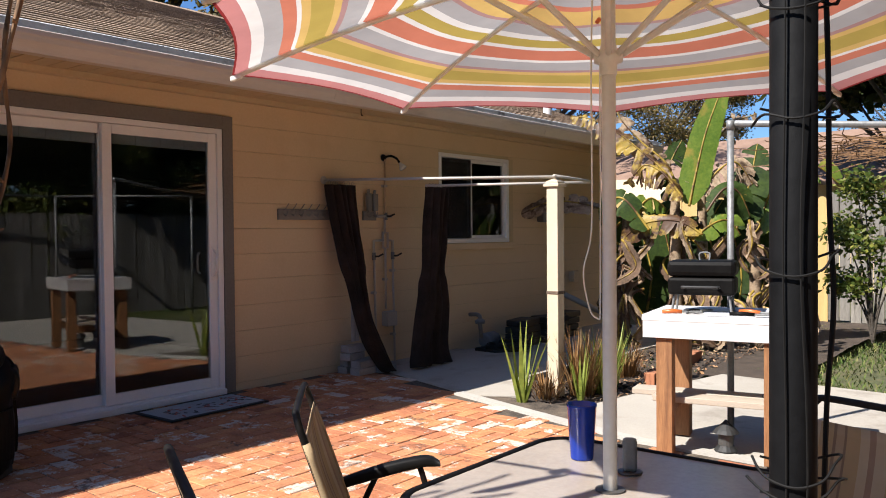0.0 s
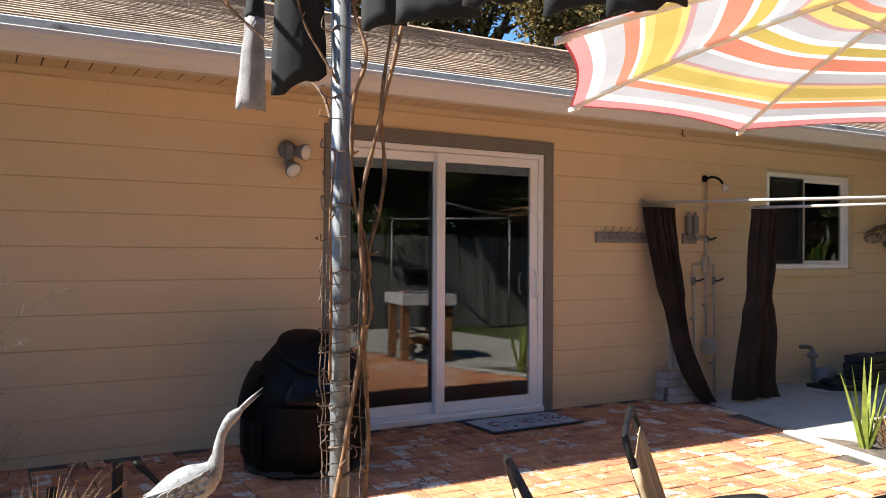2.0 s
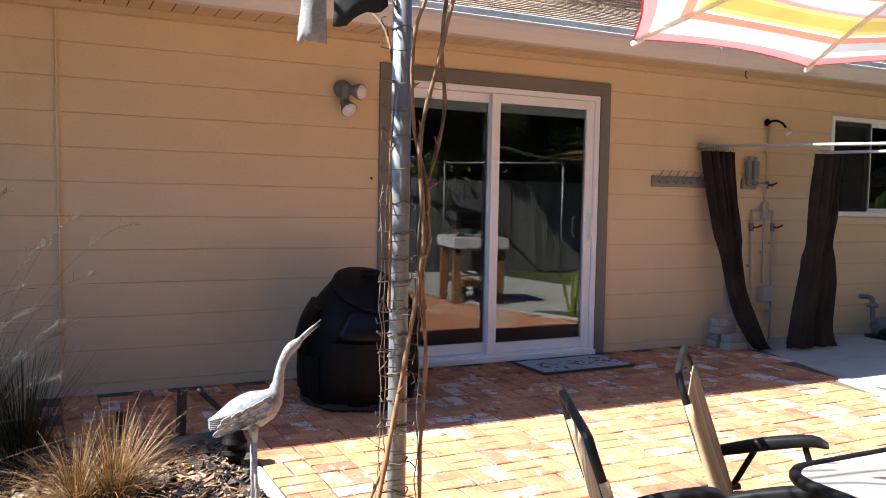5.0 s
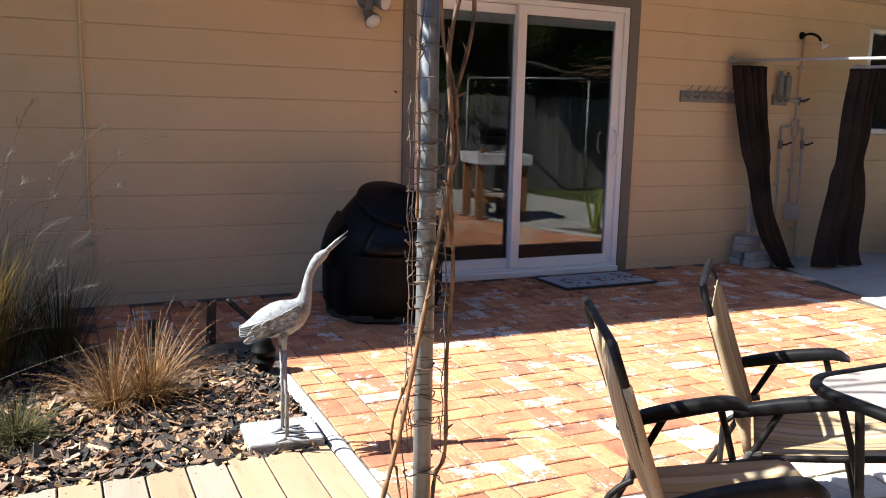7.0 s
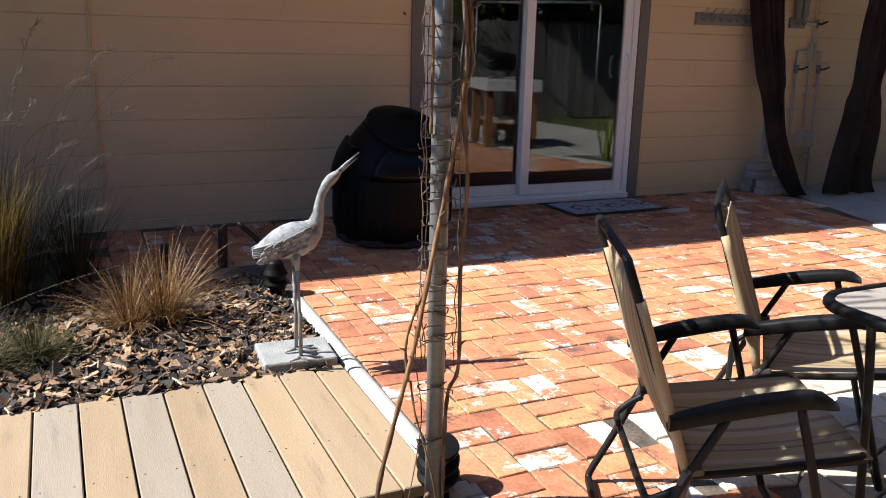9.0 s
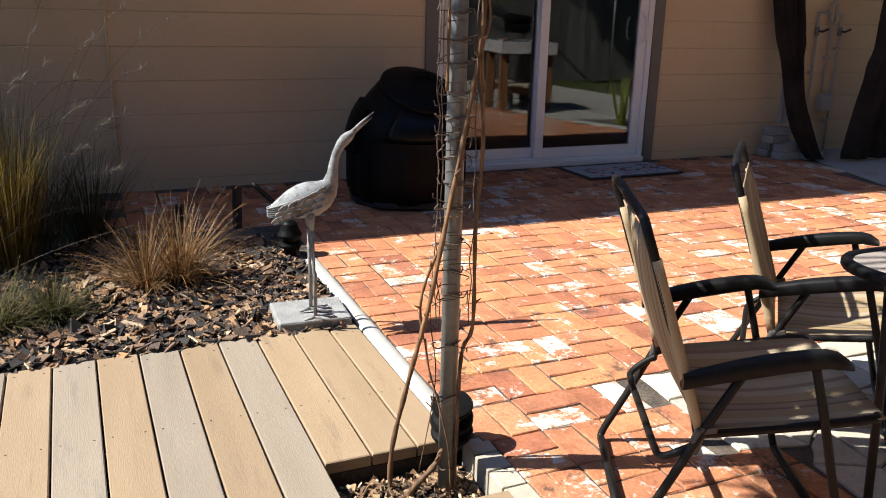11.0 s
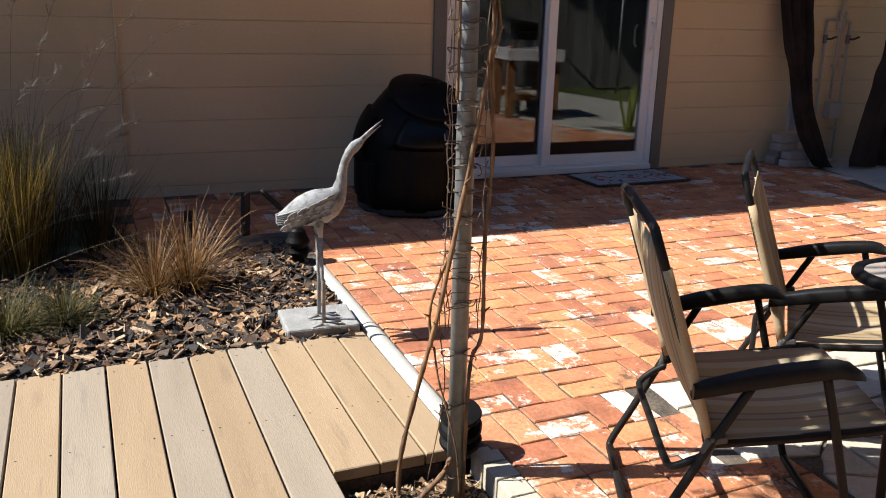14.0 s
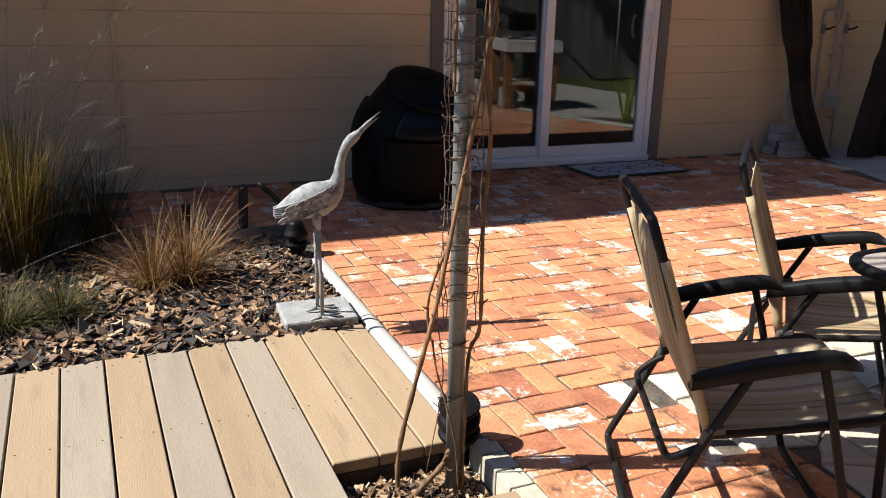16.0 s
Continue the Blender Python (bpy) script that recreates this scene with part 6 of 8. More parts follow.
# ---- on the table ----
cup = thing("plastic_cup", (-1.996, -4.183, TZ + 0.001), "tall blue plastic tumbler on the table", "cup")
s = Shape()
s.lathe([(0.0, 0.0), (0.030, 0.0), (0.031, 0.004), (0.040, 0.142), (0.0415, 0.144), (0.0415, 0.15), (0.0385, 0.15), (0.029, 0.006), (0.0, 0.006)], 32, None, False)
part("body", s, M["cup"], cup, smooth=True)
s = Shape()
for i, (w, z) in enumerate(((0.022, 0.098), (0.016, 0.091))):
    rows = [[((0.0392 - (0.15 - zz) * 0.065) * math.cos(a), (0.0392 - (0.15 - zz) * 0.065) * math.sin(a), zz) for a in [radians(207 + (k / 6 - 0.5) * w * 1500) for k in range(7)]] for zz in (z, z + 0.004)]
    s.sheet(rows)
part("print", s, M["cup_mark"], cup, "pale printed bars")
sp = thing("portable_speaker", (-2.042, -4.347, TZ + 0.001), "grey rounded speaker standing on a small tray", "speaker", turn=28)
s = Shape()
s.box(-0.015, 0.015, -0.018, 0.018, 0.005, 0.09, 0.009)
part("body", s, M["speaker"], sp)
s = Shape()
s.lathe([(0.0, 0), (0.030, 0), (0.032, 0.003), (0.030, 0.006), (0.0, 0.006)], 24, None, False)
part("tray", s, M["grey_plastic"], sp)

# ---- dark pole of the pergola, close by ----
dark = thing("pergola_post", (-3.157, -5.053, G(0, -5.4)), "black pergola post bound with twine and wire", "post")
s = Shape()
s.tube([(0, 0, 0), (0.006, 0.0, 2.3)], 0.0213, 24)
part("tube", s, M["black_pole"], dark, smooth=True)
RD, FD = Vector((0.265, -0.964, 0)), Vector((0.964, 0.265, 0))
rd = random.Random(5)
def near_post(sd, z, f=-0.025):
    return RD * sd + FD * f + Vector((0.004, 0, z - G(0, -5.4)))
for z, reach in ((0.975, 1), (0.99, 0.6), (1.185, 0.35), (1.33, 0.6), (1.43, 0.3), (1.45, 0.4), (0.955, 0.5)):
    s = Shape()
    pts = [near_post(-0.030 - 0.012 * reach, z + rd.uniform(-.01, .02), 0.0), near_post(-0.025, z, -0.018), near_post(0.0, z - 0.006, -0.026), near_post(0.024, z, -0.018), near_post(0.03 + 0.008 * reach, z + 0.012, 0.0), near_post(0.034 + 0.01 * reach, z + 0.02 * rd.uniform(-1, 1), 0.02), near_post(0.0, z + 0.004, 0.028), near_post(-0.03, z + 0.01, 0.015)]
    s.tube(curve_pts(pts, 5), 0.0013, 6)
    part("tie", s, M["black_wire"], dark)
for sd0, sd1, sd2 in ((-0.007, -0.009, -0.006), (0.010, 0.006, 0.012)):
    s = Shape()
    s.tube(curve_pts([near_post(sd0, 0.2, -0.024), near_post(sd1, 0.7, -0.024), near_post(sd2, 1.0, -0.024), near_post(sd1, 1.2, -0.025), near_post(sd0, 1.45, -0.025), near_post(sd1, 2.1, -0.024)], 6), 0.0010, 5)
    part("twine", s, M["black_wire"], dark)
s = Shape()
s.tube(curve_pts([near_post(0.022, 1.62, 0.03), near_post(0.030, 1.40, 0.03), near_post(0.032, 1.25, 0.04), near_post(0.036, 1.15, 0.04), near_post(0.030, 1.05, 0.04), near_post(0.026, 0.9, 0.03)], 6), [0.0026] * 31, 6)
part("stem", s, M["black_wire"], dark)

# ---- pergola pipes and dry vines farther out ----
perg = thing("pipe_pergola", (1.04, -3.53, G(0, -3.6) - 0.005), "galvanised pipe pergola with dry vines on top", "pergola")
s = Shape()
s.tube([(0, 0, 0), (0, 0, 1.94)], 0.021, 14)
part("post", s, M["galv"], perg, smooth=True)
for p in ((1.6, -4.6), (-3.4, -4.9), (3.2, -3.2)):
    s = Shape()
    s.tube([(p[0], p[1], -0.06), (p[0], p[1], 1.94)], 0.021, 12)
    part("post", s, M["galv"], perg, smooth=True)
for a, b in (((0, 0), (3.2, -3.2)), ((3.2, -3.2), (1.6, -4.6)), ((1.6, -4.6), (-3.4, -4.9))):
    s = Shape()
    s.tube([(a[0], a[1], 1.94), (b[0], b[1], 1.94)], 0.021, 12)
    part("top_pipe", s, M["galv"], perg, smooth=True)
s = Shape()
s.tube([(0, 0, 1.90), (0, 0, 1.96)], 0.025, 14)
part("elbow", s, M["galv"], perg, smooth=True)
rv = random.Random(21)
s = Shape()
for i in range(150):
    base = Vector((rv.uniform(2.2, 4.2), rv.uniform(-1.6, 0.1), 1.95 + 0.10 * rv.random()))
    a = rv.uniform(0, 6.28)
    pts = [base]
    for k in range(5):
        a += rv.uniform(-0.5, 0.5)
        pts.append(pts[-1] + Vector((math.cos(a) * 0.22, math.sin(a) * 0.22, rv.uniform(-0.06, 0.05))))
    s.tube(pts, 0.0045, 4, False, False)
part("vine_tangle", s, M["vine"], perg, "dry brown vine twigs", kind="stuff")

# ---- work bench with grill ----
BX, BY, BT = 0.40, -3.28, -79.0
bg = G(BX, BY)
bench = thing("work_bench", (BX, BY, bg + 0.004), "raw pine work bench with a white painted top", "work bench", turn=BT)
BL, BD, BH = 0.80, 0.60, 0.80
s = Shape()
for i in range(4):
    s.box(-0.03, BL, -0.02 + i * (BD + 0.04) / 4 + 0.001, -0.02 + (i + 1) * (BD + 0.04) / 4 - 0.002, BH - 0.035, BH, 0.003)
part("top", s, M["bench_white"], bench, "white painted plank top")
for nm, x0, x1, y0, y1 in (("apron", -0.025, BL - 0.005, -0.018, 0.004), ("apron", -0.025, BL - 0.005, BD - 0.004, BD + 0.018), ("apron", -0.025, -0.003, 0.005, BD - 0.005), ("apron", BL - 0.027, BL - 0.005, 0.005, BD - 0.005)):
    s = Shape()
    s.box(x0, x1, y0, y1, BH - 0.13, BH - 0.036, 0.002)
    part(nm, s, M["bench_white"], bench)
for x in (0.045, 0.62):
    for y in (0.005, BD - 0.095):
        s = Shape()
        s.box(x, x + 0.09, y, y + 0.09, 0, BH - 0.036, 0.004)
        part("leg", s, M["pine"], bench)
for y in (0.10, 0.26):
    s = Shape()
    s.box(-0.16 if y > 0.2 else 0.0, 0.80, y, y + 0.14, 0.285, 0.32, 0.004)
    part("shelf_plank", s, M["plank"], bench)
for x in (0.05, 0.63):
    s = Shape()
    s.box(x, x + 0.04, 0.02, BD - 0.02, 0.20, 0.284, 0.003)
    part("cross_rail", s, M["pine"], bench)
grill = thing("tabletop_grill", (0.705, -3.540, bg + 0.004 + BH), "small black lidded gas grill on thin legs", "grill", turn=BT + 4)
s = Shape()
s.box(-0.21, 0.21, -0.14, 0.14, 0.12, 0.235, 0.02)
part("firebox", s, M["black"], grill)
s = Shape()
s.box(-0.215, 0.215, -0.145, 0.145, 0.24, 0.345, 0.03)
part("lid", s, M["black"], grill)
s = Shape()
s.tube(curve_pts([(-0.10, -0.14, 0.17), (-0.10, -0.19, 0.175), (0.10, -0.19, 0.175), (0.10, -0.14, 0.17)], 5), 0.010, 8)
part("handle", s, M["black_rough"], grill, smooth=True)
for x in (-0.17, 0.17):
    for y in (-0.10, 0.10):
        s = Shape()
        s.tube([(x, y, 0.13), (x * 1.1, y * 1.1, 0.0)], 0.008, 8)
        part("leg", s, M["galv"], grill)
s = Shape()
s.tube(curve_pts([(-0.02, 0.0, 0.345), (-0.02, 0.0, 0.39), (0.04, 0.0, 0.39), (0.04, 0.0, 0.345)], 4), 0.006, 6)
part("lid_handle", s, M["galv"], grill)
grill.matrix_world = grill.matrix_world @ Matrix.Translation((-0.05, 0, 0)) @ Matrix.Scale(0.88, 4)
s = Shape()
s.box(-0.13, 0.13, -0.09, 0.09, 0, 0.004)
ob = solo("paper_sheet", s, M["paper"], "pale printed sheets lying on the bench", "paper")
ob.matrix_world = pose(0.585, -3.68, bg + 0.006 + BH, 0, 0, BT + 12)
for (x, y, t, L, mt) in ((0.505, -3.44, -60, 0.22, "orange"), (0.685, -3.82, -95, 0.24, "orange"), (0.605, -3.50, -20, 0.2, "black"), (0.555, -3.83, -75, 0.26, "black")):
    tool = thing("hand_tool", (x, y, bg + 0.018 + BH), "hand tool lying on the bench", "tool", "tools on the bench", t)
    s = Shape()
    s.tube([(-L / 2, 0, 0), (-L / 4, 0, 0.004), (0, 0, 0)], [0.011, 0.013, 0.010], 8)
    part("handle", s, M[mt], tool, smooth=True)
    s = Shape()
    s.box(0, L / 2, -0.014, 0.014, -0.004, 0.006, 0.002)
    part("blade", s, M["galv"], tool)
bucket = thing("metal_bucket", (1.10, -3.86, G(1, -4) + 0.002), "galvanised metal bucket standing behind the bench", "bucket")
s = Shape()
s.lathe([(0.0, 0.0), (0.10, 0.0), (0.135, 0.26), (0.142, 0.265), (0.138, 0.27), (0.13, 0.265), (0.097, 0.008), (0.0, 0.008)], 28, None, False)
part("body", s, M["galv"], bucket, smooth=True)
s = Shape()
s.tube(curve_pts([(0.138, 0, 0.25), (0.12, 0.09, 0.31), (0, 0.14, 0.34), (-0.12, 0.09, 0.31), (-0.138, 0, 0.25)], 5), 0.004, 6)
part("handle", s, M["galv"], bucket)
lant = thing("garden_lantern", (0.70, -3.62, G(0.6, -3.7) + 0.002), "small dark garden lantern with a cone roof", "lantern")
s = Shape()
s.lathe([(0.06, 0), (0.065, 0.02), (0.05, 0.04), (0.045, 0.05)], 16)
part("foot", s, M["black_rough"], lant)
s = Shape()
s.lathe([(0.042, 0.05), (0.042, 0.12)], 16)
part("glass", s, M["grey_plastic"], lant)
s = Shape()
s.lathe([(0.075, 0.12), (0.06, 0.14), (0.02, 0.175), (0.008, 0.19), (0.0, 0.195)], 16)
part("roof", s, M["black_rough"], lant)

# ---- clutter by the far wall ----
hose = thing("garden_hose", (3.2, -0.42, -0.045), "dark coiled garden hose on the slab", "hose")
s = Shape()
pts = []
for i in range(120):
    a = i * 2 * math.pi / 24
    r = 0.24 + 0.02 * math.sin(i * 0.7)
    pts.append((r * math.cos(a), r * 0.85 * math.sin(a), 0.014 + 0.02 * (i / 24) + 0.004 * math.sin(i)))
s.tube(pts, 0.012, 7)
part("coil", s, M["black_rough"], hose, smooth=True)
pump = thing("water_pump", (3.05, -0.22, -0.045), "grey water pump with pipe fittings by the wall", "pump")
s = Shape()
s.lathe([(0.06, -0.14), (0.075, -0.13), (0.075, 0.08), (0.055, 0.10), (0.05, 0.16)], 18, pose(0.1, 0, 0.12, 0, 90, 10))
part("motor", s, M["lamp_grey"], pump, smooth=True)
s = Shape()
s.box(-0.08, 0.25, -0.07, 0.07, 0, 0.04, 0.005)
part("foot", s, M["black_rough"], pump)
s = Shape()
s.tube(curve_pts([(-0.06, 0, 0.15), (-0.08, 0, 0.30), (-0.03, 0.05, 0.38), (-0.02, 0.18, 0.38)], 5), 0.022, 10)
s.lathe([(0.05, 0), (0.055, 0.03), (0.03, 0.05)], 14, pose(-0.08, 0, 0.30))
part("pipework", s, M["lamp_grey"], pump, smooth=True)
for (x, y, a, w) in ((3.68, -0.3, 10, 0.42), (4.16, -0.35, -15, 0.36), (4.65, -0.25, 5, 0.4)):
    s = Shape()
    rr = random.Random(int(x * 100))
    for i in range(4):
        s.box(-w / 2 + rr.uniform(-.03, .03), w / 2 + rr.uniform(-.03, .03), -0.12, 0.12, i * 0.075, i * 0.075 + 0.068, 0.01)
    ob = solo("dark_crate", s, M["black_rough"], "dark slatted crate stored along the wall", "crate", "crates by the wall")
    ob.matrix_world = pose(x, y, -0.045, 0, 0, a)
s = Shape()
s.tube([(4.85, -0.05, 0.47), (5.72, -0.32, 0.10)], 0.035, 14)
solo("slanted_pipe", s, M["pipe_grey"], "grey plastic pipe sloping down from the wall", "pipe", smooth=True)
s = Shape()
s.box(-0.07, 0.07, -0.08, -0.001, 0, 0.14, 0.012)
ob = solo("vent_hood", s, M["wall"], "painted vent hood on the wall", "vent")
ob.matrix_world = pose(5.28, 0, 0.57)
s = Shape()
s.box(-0.16, 0.16, -0.12, -0.001, 0, 0.2, 0.02)
ob = solo("wall_box", s, M["lamp_grey"], "dark utility box on the wall", "utility box")
ob.matrix_world = pose(4.60, 0, 1.33)

# ---- terracotta edging and bricks of the far bed ----
for i in range(7):
    s = Shape()
    s.box(-0.10, 0.10, -0.05, 0.05, -0.03, 0.10, 0.006)
    ob = solo("edging_brick", s, M["terracotta"], "red edging brick round the far bed", "brick", "edging bricks")
    ob.matrix_world = pose(2.55 + 0.22 * i, -2.35 + 0.03 * i, -0.08, 0, 0, 5 * math.sin(i * 2))

# ---- fences ----
def fence_board(h, var, mt="fence"):
    q = Shape()
    w, t = 0.130, 0.017
    c = 0.025 + 0.008 * var
    dz = (0.0, 0.02, -0.02, 0.008)[var]
    q.add([(x, y, z) for y in (0, t) for x, z in ((0, 0), (w, 0), (w, h - c + dz), (w - c, h + dz), (c, h + dz), (0, h - c + dz))],
          [[0, 1, 2, 3, 4, 5], [11, 10, 9, 8, 7, 6]] + [[i, i + 6, (i + 1) % 6 + 6, (i + 1) % 6] for i in range(6)])
    return mesh_of("fence_board", q.v, q.f, M[mt])
BOARDS = [fence_board(1.78, v) for v in range(4)]
FRESH = [fence_board(1.78, v, "fence_new") for v in range(4)]
def fence(name, a, b, label, fresh=0.0):
    a, b = Vector((*a, 0)), Vector((*b, 0))
    d = b - a
    ang = math.degrees(math.atan2(d.y, d.x))
    f = thing(name, (a.x, a.y, G(a.x, a.y) - 0.06), label, "fence", turn=ang)
    n = int(d.length / 0.142)
    ra = random.Random(int(abs(a.x * 10 + b.y)))
    for i in range(n):
        ob = new("fence_board", ra.choice(FRESH if i * 0.142 < fresh else BOARDS))
        ob.parent = f
        ob.matrix_local = pose(i * 0.142, ra.uniform(-0.004, 0.004), ra.uniform(-0.02, 0.025), 0, ra.uniform(-0.7, 0.7), 0)
    for z in (0.3, 1.45):
        q = Shape()
        q.box(0, d.length, 0.019, 0.06, z, z + 0.09, 0.004)
        part("fence_rail", q, M["fence"], f)
    for i in range(int(d.length / 2.4) + 1):
        q = Shape()
        q.box(i * 2.4, i * 2.4 + 0.09, 0.061, 0.15, 0, 1.7, 0.004)
        part("fence_post", q, M["fence"], f)
    return f
fence("fence", (8.6, -8.4), (-10.0, -8.4), "weathered grey board fence along the back of the garden")
fence("fence", (8.27, 2.6), (8.27, -8.3), "board fence at the garden side, part fresh yellow timber", 4.9)
fence("fence", (-10.0, -8.3), (-10.0, 2.6), "weathered grey board fence at the far side of the house")
s = Shape()
s.box(-0.05, 0.05, -0.05, 0.05, 0, 1.95, 0.005)
ob = solo("new_fence_post", s, M["fence_new"], "fresh yellow timber gate post by the fence", "post")
ob.matrix_world = pose(8.05, -2.0, -0.12)

# ---- neighbour's shed and house beyond the fence ----
shed = thing("garden_shed", (10.76, 1.48, -0.15), "cream shed with a bright sheet roof behind the fence", "shed", turn=25)
s = Shape()
s.box(-1.05, 1.05, -0.5, 0.5, 0, 1.60, 0.01)
part("wall", s, M["shed_wall"], shed)
s = Shape()
s.sheet([[(-1.2, -0.58, 1.62), (0, -0.58, 2.35), (1.2, -0.58, 1.62)], [(-1.2, 0.58, 1.62), (0, 0.58, 2.35), (1.2, 0.58, 1.62)]], 0.05)
s.f = [f[::-1] for f in s.f]
part("roof", s, M["cream_roof"], shed)
nb = thing("neighbour_house", (19.0, 3.5, -0.2), "low neighbouring house with a brown roof", "house", turn=-8)
s = Shape()
s.box(-3, 3, -9, 5, 0, 2.5, 0.01)
part("wall", s, M["shed_wall"], nb)
s = Shape()
s.sheet([[(-3.6, -9.5, 2.45), (0, -9.5, 3.9), (3.6, -9.5, 2.45)], [(-3.6, 5.5, 2.45), (0, 5.5, 3.9), (3.6, 5.5, 2.45)]], 0.1)
s.f = [f[::-1] for f in s.f]
part("roof", s, M["shed_roof"], nb)
for y in (-7, -4, -1):
    w = part("window", frame_of(-0.6, 0.6, -0.02, 0.06, 0.9, 2.0, 0.06, 0.06, 0.06, 0.06), M["white"], nb)
    w.matrix_local = pose(-3.03, y, 0, 0, 0, -90)
s = Shape()
s.lathe([(0.12, 0), (0.12, 0.5), (0.16, 0.52), (0.16, 0.6)], 14, pose(-1.5, -6.2, 3.1))
part("chimney_pipe", s, M["galv"], nb)

# ---- plants ----
def tussock(at, n, h, spread, mt, label, seed, category="ornamental grass", width=0.004, droop=0.9, r0=0.05):
    ra = random.Random(seed)
    q = Shape()
    for i in range(n):
        a = ra.uniform(0, 2 * math.pi)
        r = ra.uniform(0, r0)
        lean = ra.uniform(0.05, 1.0) * spread
        q.blade((r * math.cos(a), r * math.sin(a), 0), (math.cos(a) * lean, math.sin(a) * lean, 1), h * ra.uniform(0.45, 1.1), width * ra.uniform(0.6, 1.3), droop * ra.uniform(0.3, 1.3), 5)
    ob = solo("grass_clump", q, M[mt], label, category, "grass clumps")
    ob.matrix_world = pose(*at)
    return ob
tussock((-3.80, -1.74, -0.05), 430, 0.36, 1.35, "tan_grass", "dry golden-brown tussock of fine grass in the mulch", 1, width=0.0032, r0=0.06)
tussock((-3.95, -1.78, -0.05), 340, 0.36, 1.6, "tan_grass", "dry golden-brown tussock of fine grass in the mulch", 2, width=0.003)
tussock((-3.83, -1.77, -0.05), 90, 0.50, 1.9, "tan_grass", "dry golden-brown tussock of fine grass in the mulch", 21, width=0.003, droop=1.2, r0=0.10)
tussock((-4.30, -2.02, -0.05), 520, 0.20, 2.4, "olive_low", "low olive tuft of grass beside the deck", 3, width=0.0026)
tussock((-4.50, -2.08, -0.05), 620, 0.24, 2.0, "olive_low", "low olive tuft of grass beside the deck", 4, width=0.0026, r0=0.10)
tussock((-4.60, -1.30, -0.05), 480, 0.66, 0.42, "gold_grass", "tall golden ornamental grass with shaded foot", 5, width=0.003, droop=0.75, r0=0.10)
tussock((-4.42, -0.98, -0.05), 420, 0.66, 0.6, "green_grass", "tall thin ornamental grass in the wall's shade", 6, width=0.0026, droop=0.9, r0=0.18)
tussock((-4.15, -0.98, -0.05), 320, 0.52, 0.6, "green_grass", "tall thin ornamental grass in the wall's shade", 7, width=0.0024, droop=0.9, r0=0.12)
tussock((-5.0, -1.3, -0.05), 900, 0.8, 0.5, "gold_grass", "tall golden ornamental grass with shaded foot", 8, width=0.003, droop=0.8, r0=0.2)
tussock((-4.47, -1.34, -0.05), 700, 0.68, 0.26, "gold_grass", "tall golden ornamental grass with shaded foot", 10, width=0.0026, droop=1.1, r0=0.10)
# seed stalks of the tall grass
ra = random.Random(9)
q = Shape()
for (bx, by, tx, ty, tz) in ((-4.35, -1.25, -3.66, -1.2, 1.06), (-4.38, -1.22, -3.85, -1.2, 0.82), (-4.30, -1.15, -4.14, -1.2, 0.78), (-4.45, -1.2, -4.30, -1.2, 0.98), (-4.35, -1.1, -3.90, -1.2, 1.09), (-4.40, -1.2, -4.05, -1.15, 0.95), (-4.30, -1.2, -4.0, -1.2, 0.55), (-4.42, -1.3, -3.95, -1.3, 0.62), (-4.5, -1.35, -4.1, -1.35, 0.68), (-4.5, -1.4, -4.12, -1.45, 0.50), (-4.48, -1.3, -4.25, -1.3, 0.85), (-4.6, -1.4, -4.35, -1.4, 0.8), (-4.55, -1.5, -4.0, -1.55, 0.42), (-4.5, -1.1, -4.4, -1.05, 1.15), (-4.45, -1.1, -4.2, -1.0, 1.2), (-4.6, -1.2, -4.5, -1.2, 1.25)):
    lx, ly = tx - bx, ty - by
    pts = curve_pts([(bx, by, -0.05), (bx + lx * 0.18, by + ly * 0.3, tz * 0.38), (bx + lx * 0.48, by + ly * 0.6, tz * 0.74), (bx + lx * 0.8, by + ly * 0.8, tz * 0.95), (tx, ty, tz)], 6)
    q.tube(pts, [0.0013 - 0.0009 * i / len(pts) for i in range(len(pts))], 4, False, False)
    for i in range(34):
        c = pts[ra.randrange(len(pts) * 2 // 3, len(pts))]
        d = (Vector((lx, ly, 0.4)).normalized() * 0.6 + Vector((ra.uniform(-0.6, 0.8), ra.uniform(-0.7, 0.7), ra.uniform(-0.5, 0.8)))).normalized()
        e = c + d * ra.uniform(0.012, 0.05)
        q.tube([c, e], [0.0004, 0.0006], 3, False, False)
        q.blade(e, d, 0.006, 0.0010, 0.3, 2)
for (bx, by, tx, ty, tz) in ((-4.75, -2.0, -3.72, -1.55, 0.20), (-4.70, -2.0, -4.12, -1.80, 0.33), (-4.62, -1.9, -4.22, -1.70, 0.42), (-4.65, -1.6, -4.02, -1.45, 0.72), (-4.62, -1.6, -4.16, -1.50, 0.62), (-4.60, -1.55, -4.08, -1.50, 0.80)):
    q.tube(curve_pts([(bx, by, -0.04), (bx + (tx - bx) * 0.35, by + (ty - by) * 0.35, tz * 0.62), (bx + (tx - bx) * 0.7, by + (ty - by) * 0.7, tz * 0.95), (tx, ty, tz)], 7), 0.0015, 4, False, False)
ob = solo("seed_stalks", q, M["pale_stalk"], "pale feathery seed stalks of the tall grass", "seed stalks", kind="stuff")

